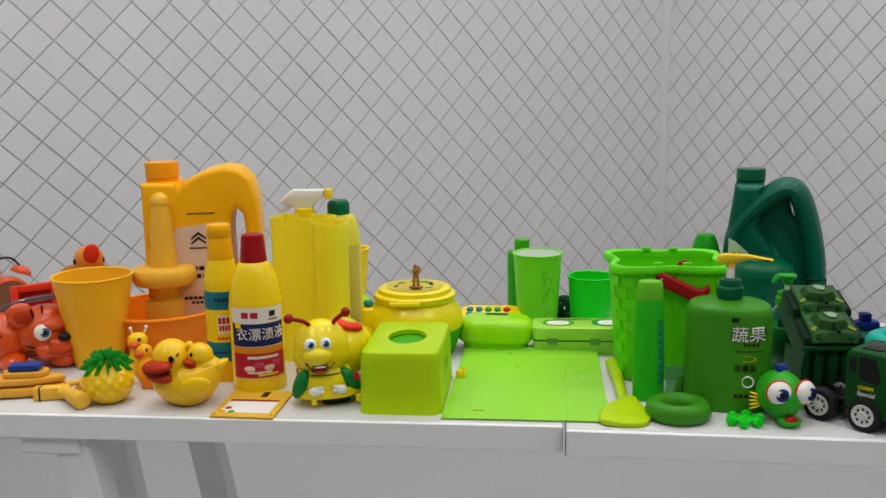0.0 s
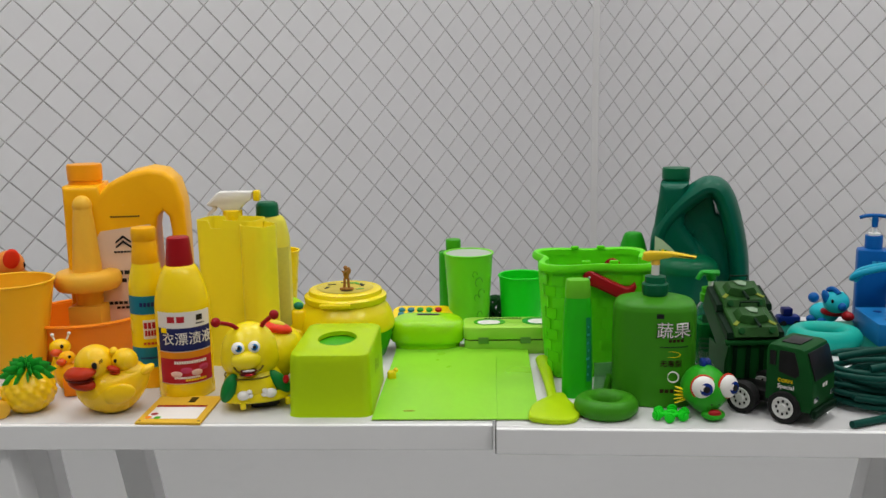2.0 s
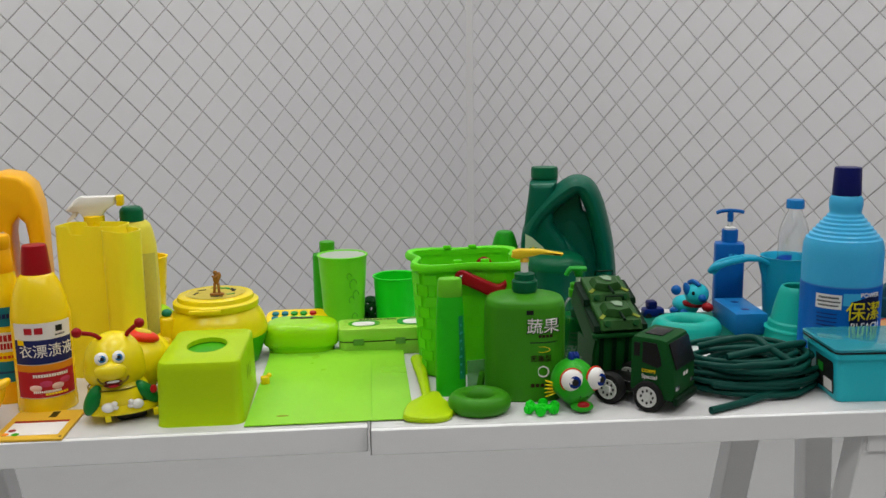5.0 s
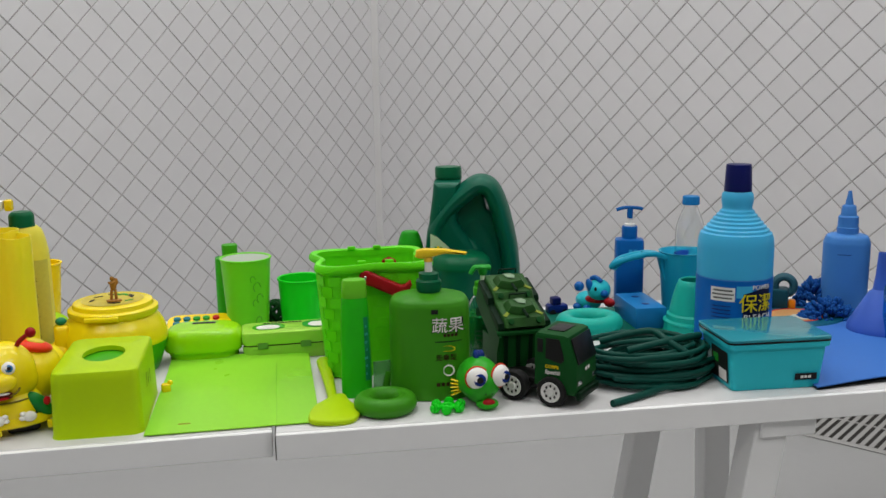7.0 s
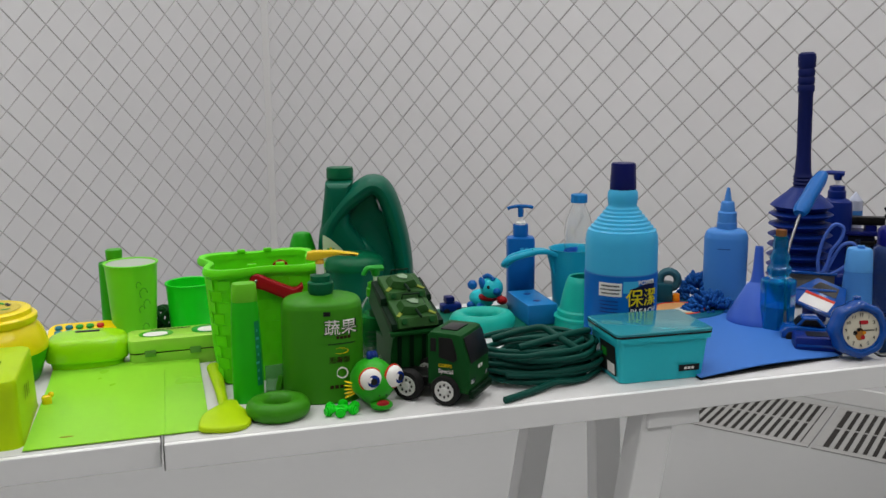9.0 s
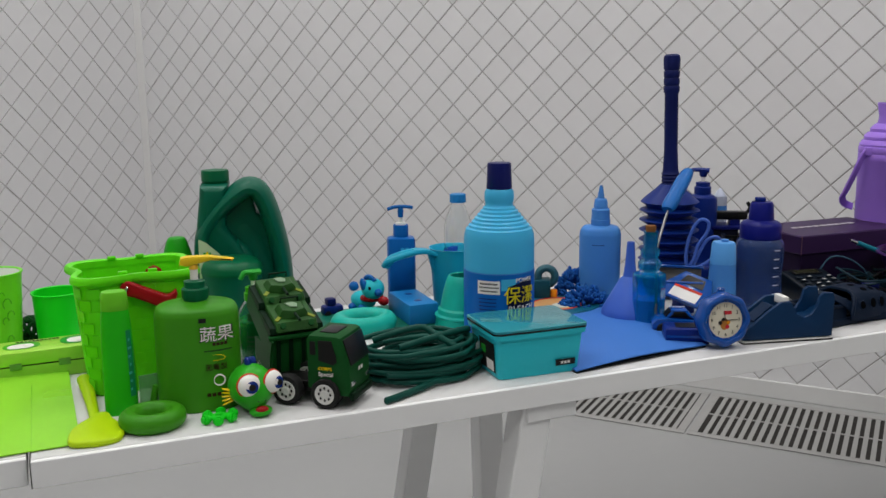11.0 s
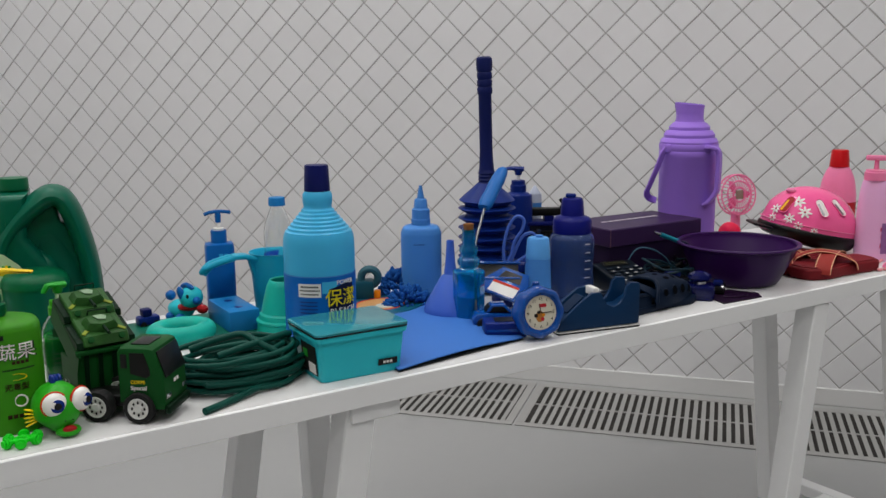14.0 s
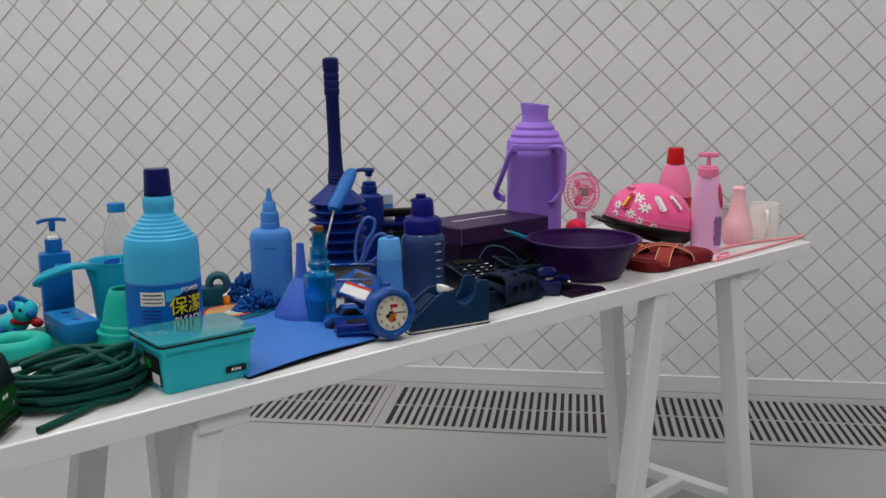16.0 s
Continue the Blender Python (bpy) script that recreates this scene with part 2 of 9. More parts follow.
# ---- the room ----
CORNER = Vector((0.9116, 4.9629))
ANGLE = radians(39.46)
EAST_ANGLE = radians(38.63)
ALONG = (Vector((-math.cos(ANGLE), -math.sin(ANGLE))), Vector((math.sin(EAST_ANGLE), -math.cos(EAST_ANGLE))))  # away from the corner
PHASE = ((0.0367, 0.0717), (0.0626, 0.0657))
LENGTH = (9.0, 9.0)
SKIRT = 0.070
TILE, JOINT = 0.09387, 0.0040
DIAG = TILE * math.sqrt(2)


def wall_matrix(k):
    d = ALONG[k]
    n = Vector((d.y, -d.x)) if k == 0 else Vector((-d.y, d.x))
    if n.dot(Vector((0.4, 1.0)) - CORNER) < 0:
        n = -n
    return Matrix(((d.x, 0, n.x, CORNER.x), (d.y, 0, n.y, CORNER.y), (0, 1, 0, 0), (0, 0, 0, 1)))


def tile_mesh():
    h, w, b = 0.004, (TILE - JOINT) / 2, 0.0015
    bm = bmesh.new()
    lo = [bm.verts.new((sx * w, sy * w, 0)) for sx, sy in ((-1, -1), (1, -1), (1, 1), (-1, 1))]
    mid = [bm.verts.new((sx * w, sy * w, h - b)) for sx, sy in ((-1, -1), (1, -1), (1, 1), (-1, 1))]
    hi = [bm.verts.new((sx * (w - b), sy * (w - b), h)) for sx, sy in ((-1, -1), (1, -1), (1, 1), (-1, 1))]
    for a, c in ((lo, mid), (mid, hi)):
        for i in range(4):
            bm.faces.new((a[i], a[(i + 1) % 4], c[(i + 1) % 4], c[i]))
    bm.faces.new(hi)
    move(bm, Matrix.Rotation(radians(45), 4, "Z"))
    me = bpy.data.meshes.new("tile")
    bm.to_mesh(me)
    bm.free()
    me.materials.append(M_TILE)
    return me


def tiled_wall(k, name):
    m = wall_matrix(k)
    bm = box(-0.15, LENGTH[k], 0, CEIL, -0.12, 0.0)
    w = part(name, bm, M_GROUT, smooth=False)
    w.matrix_basis = m
    tagged(w, "wall of square white glazed tiles set diagonally in dark grout", "wall", kind="structure")
    me = tile_mesh()
    s0, z0 = PHASE[k]
    near, rest = [], []
    rnd = random.Random(5 + k)
    lo, hi = ((2.6, 5.6), (1.6, 5.0))[k]
    for i in range(-4, int(2 * LENGTH[k] / DIAG)):
        for j in range(-2, int(2 * CEIL / DIAG) + 2):
            if (i + j) % 2:
                continue
            s, z = s0 + (i + 1) * DIAG / 2, z0 + j * DIAG / 2
            if s < -DIAG / 2 or z < SKIRT + 0.004 - DIAG / 2 or s > LENGTH[k] - DIAG / 2 or z > CEIL - DIAG / 2:
                continue
            (near if lo < s < hi and 0.9 < z < 1.9 else rest).append((s, z, rnd.gauss(0, 0.0004), rnd.gauss(0, 0.3), rnd.gauss(0, 0.3)))
    for s, z, dz, ax, ay in near[:300]:
        t = new("tile", me)
        t.parent = w
        t.matrix_basis = pose(s, z, dz, ax, ay, 0)
    rest += near[300:]
    v0 = np.array([v.co for v in me.vertices])
    f0 = [tuple(p.vertices) for p in me.polygons]
    vs, fs = [], []
    for q, (s, z, dz, ax, ay) in enumerate(rest):
        mm = np.array(pose(s, z, dz, ax, ay, 0))
        vs.append(v0 @ mm[:3, :3].T + mm[:3, 3])
        fs += [tuple(a + q * len(v0) for a in f) for f in f0]
    rm = bpy.data.meshes.new("tiles")
    rm.from_pydata(np.concatenate(vs).tolist(), [], fs)
    rm.materials.append(M_TILE)
    o = new("tiles", rm)
    o.parent = w
    o["kind"] = "stuff"
    o["label"] = "field of diagonal white tiles"
    return w


def room():
    for k, n in ((0, "wall_west"), (1, "wall_east")):
        tiled_wall(k, n)
        s = part("baseboard", box(0.0, LENGTH[k], 0, SKIRT - 0.006, 0.0005, 0.012, 0.003), [M_WALL], smooth=False)
        s.matrix_basis = wall_matrix(k)
        tagged(s, "plain white painted skirting along the tiled wall", "baseboard", kind="structure")
    # white strip that covers the corner joint
    d = (ALONG[0] + ALONG[1]).normalized()
    c = part("trim", box(-0.031, 0.031, -0.022, 0.022, SKIRT, CEIL, 0.004), M_WALL, smooth=False)
    c.matrix_basis = Matrix.Translation((CORNER.x, CORNER.y, 0)) @ Matrix.Rotation(math.atan2(d.y, d.x) + math.pi / 2, 4, "Z")
    tagged(c, "white vertical strip covering the corner of tiled walls", "trim", kind="structure")
    # floor; unseen ceiling and two plain walls behind the camera, added to bounce light
    a, b = CORNER + ALONG[0] * LENGTH[0], CORNER + ALONG[1] * LENGTH[1]
    far = a + b - CORNER
    quad = [CORNER - (ALONG[0] + ALONG[1]) * 0.1, a, far, b]
    f = part("floor", slab([(p.x, p.y) for p in quad], -0.2, 0), M_FLOOR, smooth=False)
    tagged(f, "smooth pale grey painted floor", "floor", kind="structure")
    ce = part("ceiling", slab([(p.x, p.y) for p in quad], CEIL, CEIL + 0.1), M_CEIL, smooth=False)
    tagged(ce, "plain white ceiling, unseen, added to bounce light", "ceiling", kind="structure")
    for nm, p, q in (("wall_south", a, far), ("wall_north", b, far)):
        v = (q - p).normalized()
        o = Vector((-v.y, v.x))
        if o.dot(CORNER - p) > 0:
            o = -o
        w = part(nm, slab([(x.x, x.y) for x in (p, q, q + o * 0.1, p + o * 0.1)], 0, CEIL), M_WALL, smooth=False)
        tagged(w, "plain painted wall, unseen, added behind the camera to bounce light", "wall", kind="structure")


room()


# Panel and area light added out of view as the overhead source.
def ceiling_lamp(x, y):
    t = thing("unseen_ceiling_light", pose(x, y, CEIL, 0, 0, math.degrees(ANGLE)), "white rectangular ceiling light panel, unseen, added as overhead light, switched on", "ceiling light", "ceiling lights")
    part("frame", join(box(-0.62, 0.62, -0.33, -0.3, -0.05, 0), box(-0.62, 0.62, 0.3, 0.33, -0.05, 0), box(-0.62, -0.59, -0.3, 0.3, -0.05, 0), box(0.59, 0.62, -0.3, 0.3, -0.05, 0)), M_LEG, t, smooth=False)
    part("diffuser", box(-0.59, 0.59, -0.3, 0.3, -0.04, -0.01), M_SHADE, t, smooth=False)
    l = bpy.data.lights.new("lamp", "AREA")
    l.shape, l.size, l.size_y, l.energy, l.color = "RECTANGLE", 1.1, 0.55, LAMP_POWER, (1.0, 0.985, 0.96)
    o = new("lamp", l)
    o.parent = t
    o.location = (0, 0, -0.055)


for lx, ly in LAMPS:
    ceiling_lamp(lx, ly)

# ---- tables ----
SEAM, THICK = 0.331, 0.034
EDGE_Y = 1.241  # front edge of the first board; the second stands 13 mm forward and turns slightly
TURN = -1.6


def table(x0, x1, depth, m):
    t = thing("table_top", m, "long white painted board on trestles, butted to the next", "table", "table tops")
    part("board", box(x0, x1, 0.0085, depth, TOP - THICK, TOP, 0.001, 1), M_TABLE, t, smooth=False)
    # Thin dark face paints the shade of the gap between the boards.
    if x0 > 0:
        part("raw_end", box(x0 - 0.0012, x0 - 0.0002, 0.0005, depth, TOP - THICK, TOP - 0.0006), mat("dark_seam_paint", (0.06, 0.055, 0.05, 1), 0.9, grain=60, vary=0.3), t, "dark face on the board end, painting the seam's shade", smooth=False)
    part("front_edge", box(x0, x1, 0, 0.008, TOP - THICK, TOP - 0.0004, 0.001, 1), M_LEG, t, "white painted edge strip", smooth=False)


table(-2.4, -0.002, 0.60, pose(SEAM, EDGE_Y, 0))
table(0.002, 2.405, 0.566, pose(SEAM, EDGE_Y - 0.0135, 0, 0, 0, TURN))


def beam(p, q, w, d, bevel=0.002):
    """A squared timber from p to q."""
    p, q = Vector(p), Vector(q)
    bm = box(-w / 2, w / 2, -d / 2, d / 2, 0, (q - p).length, bevel, 1)
    return move(bm, Matrix.Translation(p) @ (q - p).to_track_quat("Z", "Y").to_matrix().to_4x4())


def trestle(x, y, legs, rail):
    """A trestle: a cross rail under the board, splayed legs, low stretchers. y: the board's front edge there."""
    t = thing("trestle", pose(x, y, 0), "white painted wooden trestle with splayed legs under the table", "trestle", "trestles")
    zt = TOP - THICK
    part("rail", box(rail - x - 0.042, rail - x + 0.042, 0.008, 0.52, zt - 0.026, zt - 0.0005, 0.002, 1), M_LEG, t, smooth=False)
    feet = []
    for a, b, fy in legs:
        part("leg", beam((b - x, fy, 0), (a - x, fy, zt - 0.0005), 0.045, 0.05), M_LEG, t, smooth=False)
        feet.append((b - x, fy))
    (xa, ya), (xb, yb), (xc, yc) = feet[:3]
    part("stretcher", beam((xa, ya, 0.07), (xb, yb, 0.07), 0.04, 0.03), M_LEG, t, smooth=False)
    part("stretcher", beam(((xa + xb) / 2, (ya + yb) / 2, 0.068), (xc, (ya + yb) / 2, 0.068), 0.04, 0.03), M_LEG, t, smooth=False)


trestle(2.35, 1.170, ((2.396, 2.54, 0.035), (2.435, 2.53, 0.42), (2.088, 1.985, 0.035)), 2.46)
trestle(1.03, 1.208, ((1.012, 0.90, 0.035), (1.027, 0.91, 0.43), (1.13, 1.155, 0.43)), 1.0325)
trestle(-0.37, EDGE_Y, ((-0.345, -0.22, 0.035), (-0.335, -0.21, 0.41), (-0.50, -0.40, 0.41)), -0.371)
trestle(-1.60, EDGE_Y, ((-1.575, -1.45, 0.035), (-1.565, -1.44, 0.41), (-1.73, -1.63, 0.41)), -1.60)


# ---- floor grate along the east wall ----
def floor_grate():
    d = ALONG[1]
    m = wall_matrix(1)
    up = m @ Matrix.Rotation(radians(-90), 4, "X")
    base = Matrix.Translation((CORNER.x, CORNER.y, 0)) @ Matrix.Rotation(math.atan2(d.y, d.x), 4, "Z")
    n = Vector((m[0][2], m[1][2]))
    side = 1 if n.dot(Vector((-d.y, d.x))) > 0 else -1
    for k in range(3):
        t = thing("floor_grate", base @ Matrix.Translation((0.83 + k * 2.0, 0, 0)), "pale grey slotted metal grate set in the floor", "grate", "floor grates")
        y0, y1 = 0.055, 0.50
        # Thin dark sheet on the floor stands in for the shaded hollow.
        part("pit", box(0.0, 1.99, side * (y0 + y1) / 2 - 0.2, side * (y0 + y1) / 2 + 0.2, 0.0005, 0.0012), M_DARK, t, "dark sheet on the floor, painted as shade below the slots", smooth=False)
        for a, b in ((y0, y0 + 0.03), (y1 - 0.03, y1)):
            part("frame", box(0, 1.99, min(side * a, side * b), max(side * a, side * b), 0.0012, 0.0042, 0.0008, 1), M_GRATE, t, smooth=False)
        for x in (0.0, 1.962):
            part("frame", box(x, x + 0.028, min(side * (y0 + 0.0301), side * (y1 - 0.0301)), max(side * (y0 + 0.0301), side * (y1 - 0.0301)), 0.0012, 0.0042, 0.0008, 1), M_GRATE, t, smooth=False)
        s = t
        me = None
        for q in range(68):
            if me is None:
                o = part("slat", box(0, 0.0152, -(y1 - y0) / 2 + 0.031, (y1 - y0) / 2 - 0.031, 0.0012, 0.0038, 0.0008, 1), M_GRATE, t, smooth=False, at=Matrix.Translation((0.046 + q * 0.0283, side * (y0 + y1) / 2, 0)))
                me = o.data
            else:
                o = new("slat", me)
                o.parent = t
                o.matrix_basis = Matrix.Translation((0.046 + q * 0.0283, side * (y0 + y1) / 2, 0))
        part("crossbar", box(0.0281, 1.9619, side * (y0 + y1) / 2 - 0.005, side * (y0 + y1) / 2 + 0.005, 0.0012, 0.003), M_GRATE, t, smooth=False)


floor_grate()

# ---- shared builders of things ----
def facing(x, y, extra=0.0, size=1.0):
    """On the table at x, y, with its front turned to the open side of the room."""
    return on_table(x, y, math.degrees(math.asin((0.35 - x) / math.hypot(0.35 - x, 0.10 - y))) + extra, size=size)


M_BLACK = mat("black_plastic", "0d0d0d", 0.36, grain=80, vary=0.15, spec=0.3)
M_WHITE = mat("white_plastic", "ece9e4", 0.35, grain=50, vary=0.04)
M_INK = mat("black_print", "1a1a1c", 0.5, grain=80, vary=0.2)
M_PAPER = mat("white_paper", "e6e2de", 0.7, grain=60, vary=0.04)
M_CHROME = mat("worn_chrome", "c8c8c8", 0.22, 1.0, grain=60, vary=0.1)
M_RED = mat("red_plastic", "c0151c", 0.32, grain=60, vary=0.1, sss=0.05)
M_DARKRED = mat("dark_red_plastic", "9c1018", 0.35, grain=60, vary=0.1)
M_PINKL = mat("pink_print", "c8446a", 0.5, grain=90, vary=0.35)
M_CLEAR = mat("clear_plastic", "fbfdfd", 0.03, trans=1.0, ior=1.42, bump=0.0, vary=0.0, spec=0.6)


def bars(parent, m, rows, material, gap=1.5, name="lettering", label="", bend=0.0, lift=0.0005, onto=None):
    """Rows of unreadable print: (x, z, width, height) strips on an upright front, bent round a radius if one is given."""
    bm = bmesh.new()
    for x, z, w, h in rows:
        n = max(1, int(w / max(h * gap, 0.0015)))
        step = w / n
        for k in range(n):
            x0 = x - w / 2 + k * step
            x1 = x0 + step * 0.78
            q = []
            for xx, zz in ((x0, z - h / 2), (x1, z - h / 2), (x1, z + h / 2), (x0, z + h / 2)):
                if bend:
                    a = xx / bend
                    q.append(bm.verts.new(((bend + lift) * math.sin(a), -(bend + lift) * math.cos(a), zz)))
                elif onto is not None:
                    q.append(bm.verts.new((xx, -lift - onto(xx), zz)))
                else:
                    q.append(bm.verts.new((xx, -lift, zz)))
            bm.faces.new(q)
    o = part(name, bm, material, parent, label, smooth=False)
    o.matrix_basis = m
    o["kind"] = "stuff"
    return o


def front_text(parent, body, size, material, x, z, r, bend=True, y=None, turn=0.0, label=""):
    """Lettering on the front of an upright body of radius r."""
    a = turn if turn else math.degrees(x / r) if bend else 0.0
    m = Matrix.Rotation(radians(a), 4, "Z") @ pose(0 if bend else x, -(r if y is None else y) - 0.0006, z, 90, 0, 0)
    return text("lettering", body, size, material, parent, m, bend=r if bend else 0.0, label=label)


def screw_cap(parent, z0, z1, r0, r1, material, label="", ribs=0, name="cap", at=(0, 0)):
    h = z1 - z0
    prof = [(r0, z0), (r0, z0 + h * 0.04), (r0 * 0.985 + r1 * 0.015, z0 + h * 0.06), (r1, z1 - h * 0.08), (r1 * 0.96, z1 - h * 0.02), (r1 * 0.88, z1), (0, z1)]
    if ribs:
        def shp(a):
            k = 1 + 0.02 * (1 if math.sin(a * ribs) > 0 else -1)
            return k * math.cos(a), k * math.sin(a)
        bm = lathe(prof, ribs * 4, shp)
    else:
        bm = lathe(prof, 32)
    return part(name, move(bm, Matrix.Translation((at[0], at[1], 0))), material, parent, label)


def pump_head(parent, z, scale, mat_head, mat_stem, reach=0.05, turn=0.0, droop=0.006, flat=False):
    """A dispenser: collar, stem and a spout that points along x."""
    r = Matrix.Rotation(radians(turn), 4, "Z")
    s = scale
    part("collar", lathe([(0.017 * s, z), (0.0175 * s, z + 0.002), (0.0175 * s, z + 0.014 * s), (0.015 * s, z + 0.016 * s), (0.015 * s, z + 0.024 * s), (0.006 * s, z + 0.026 * s), (0, z + 0.026 * s)], 36), mat_head[0], parent)
    part("stem", lathe([(0.0045 * s, z + 0.026 * s), (0.0045 * s, z + 0.046 * s)], 16), mat_stem, parent)
    zz = z + 0.046 * s
    head = lathe([(0.006 * s, zz - 0.010 * s), (0.0075 * s, zz - 0.008 * s), (0.009 * s, zz), (0.010 * s, zz + 0.005 * s), (0.007 * s, zz + 0.008 * s), (0, zz + 0.009 * s)], 24)
    pts = smooth_path([(-0.012 * s, 0, zz + 0.003 * s), (0.01 * s, 0, zz + 0.005 * s), (reach * 0.7, 0, zz + 0.004 * s), (reach, 0, zz - droop)], 5)
    arm = tube(pts, 0.0055 * s, 12, taper=lambda u: 1.25 - 0.55 * u)
    move(arm, Matrix.Translation((0, 0, zz + 0.003 * s)) @ Matrix.Diagonal((1, 1.4, 0.8, 1)) @ Matrix.Translation((0, 0, -zz - 0.003 * s)))
    part("pump_head", move(join(head, arm), r), mat_head[1], parent)


def eye(parent, c, r, m_iris, look_at=(0, -1, 0), rim=None):
    """A bulging toy eye: white ball, iris and pupil."""
    d = Vector(look_at).normalized()
    q = d.to_track_quat("Z", "Y").to_matrix().to_4x4()
    e = part("eye", move(lathe(curve_profile([(r * 1.0, 0), (r * 0.97, r * 0.25), (r * 0.75, r * 0.55), (r * 0.4, r * 0.72), (0, r * 0.78)], 3), 28), q), M_WHITE, parent, at=Matrix.Translation(c))
    part("iris", move(lathe([(r * 0.56, 0), (r * 0.52, r * 0.04), (0, r * 0.12)], 24), q @ Matrix.Translation((r * 0.12, -r * 0.05, r * 0.68))), m_iris, e)
    part("pupil", move(lathe([(r * 0.3, 0), (0, r * 0.05)], 20), q @ Matrix.Translation((r * 0.14, -r * 0.05, r * 0.79))), M_INK, e)
    if rim is not None:
        part("rim", move(ring(r * 1.02, r * 0.1), q), rim, e)
    return e

# ---- orange things ----
M_ORANGE = mat("orange_plastic", "fc8e1a", 0.36, grain=60, vary=0.08, sss=0.08)
M_ORCUP = mat("translucent_orange_plastic", "ffbe28", 0.3, grain=50, vary=0.06, sss=0.3)
M_AMBER = mat("amber_plastic", "fdb60e", 0.34, grain=60, vary=0.07, sss=0.1)
M_TIGER = mat("tiger_orange_plastic", "dc5010", 0.28, grain=50, vary=0.1, spec=0.6)
M_REDOR = mat("red_orange_plastic", "e2381a", 0.3, grain=60, vary=0.08)
M_CREAM = mat("pale_yellow_plastic", "f2bc40", 0.42, grain=60, vary=0.07, sss=0.1)
M_WOOD = mat("pale_wood", "e6a63c", 0.5, grain=90, vary=0.16, bump=0.1)
M_BLUE = mat("toy_blue_plastic", "1f3d8c", 0.35, grain=60, vary=0.1)
M_BLUEYE = mat("eye_blue", "2a74a8", 0.25, grain=60)
M_DUCK = mat("duck_yellow_vinyl", "ffca08", 0.26, spec=0.5, grain=50, vary=0.06, sss=0.2)
M_BEAK = mat("beak_red_vinyl", "b8300e", 0.35, grain=50, vary=0.1)
M_LEAF = mat("leaf_green_vinyl", "1f9a2c", 0.4, grain=60, vary=0.12)


def open_cup(name, m, label, category, r0, r1, h, material, wall=0.0022, lip=0.0015, lining=None):
    """A tapered cup, open at the top, with a turned lip and an inner face."""
    t = thing(name, m, label, category)
    prof = [(0, 0.0015), (r0 * 0.9, 0.001), (r0 * 0.97, 0), (r0, 0.003)]
    n = 8
    prof += [(r0 + (r1 - r0) * k / n, 0.003 + (h - 0.006) * k / n) for k in range(1, n + 1)]
    prof += [(r1 + lip, h - 0.0025), (r1 + lip, h - 0.0005), (r1, h), (r1 - wall, h - 0.001)]
    prof += [(r0 - wall + (r1 - r0) * k / n, 0.005 + (h - 0.008) * k / n) for k in range(n, -1, -1)]
    prof += [(0, 0.005)]
    part("wall", lathe(prof, 48, close=False), material, t)
    part("rim", ring(r1 + lip * 0.4, 0.0016, h - 0.0015, 48, 8), material, t)
    return t


def handled_can(name, m, label, main, cap, panel, s=1.0, hole=(0.02, 0.2), flip=1):
    """A four litre oil can: flat body, spout with screw cap at one side, an arched grip that runs down to the other."""
    t = thing(name, m, label, "oil can")
    w, h, d = 0.19 * s, 0.31 * s, 0.10 * s
    # one outline, with a slot between the front face and the grip's column
    low = [(-0.094, 0.004), (-0.088, 0), (0.045, 0), (0.046, 0.12), (0.045, 0.2), (0.049, 0.222), (0.058, 0.232), (0.067, 0.222), (0.070, 0.2), (0.072, 0.12), (0.074, 0), (0.092, 0.006),
           (0.094, 0.12), (0.094, 0.2), (0.092, 0.245), (0.083, 0.278), (0.065, 0.296), (0.040, 0.301), (0.010, 0.295), (-0.024, 0.279), (-0.036, 0.266), (-0.0385, 0.276), (-0.0945, 0.276), (-0.0945, 0.235), (-0.095, 0.16)]
    bm = plate([(x * flip * s, z * s) for x, z in (low if flip > 0 else low[::-1])], d, 0.009 * s, 3)
    part("body", bm, main, t)
    part("lower_block", plate([(0.04 * flip * s, 0.003), (0.08 * flip * s, 0.003), (0.08 * flip * s, 0.12 * s), (0.04 * flip * s, 0.12 * s)], d * 0.9, 0.004, 2), main, t)
    c = part("cap", lathe([(0.026 * s, 0.272 * s), (0.0262 * s, 0.281 * s), (0.0252 * s, 0.2815 * s), (0.0272 * s, 0.2825 * s), (0.0278 * s, 0.304 * s), (0.0265 * s, 0.308 * s), (0, 0.3085 * s)], 48, lambda a: ((1 + 0.006 * math.sin(24 * a)) * math.cos(a), (1 + 0.006 * math.sin(24 * a)) * math.sin(a))), cap, t)
    c.location = (-0.0665 * flip * s, 0, 0)
    return t


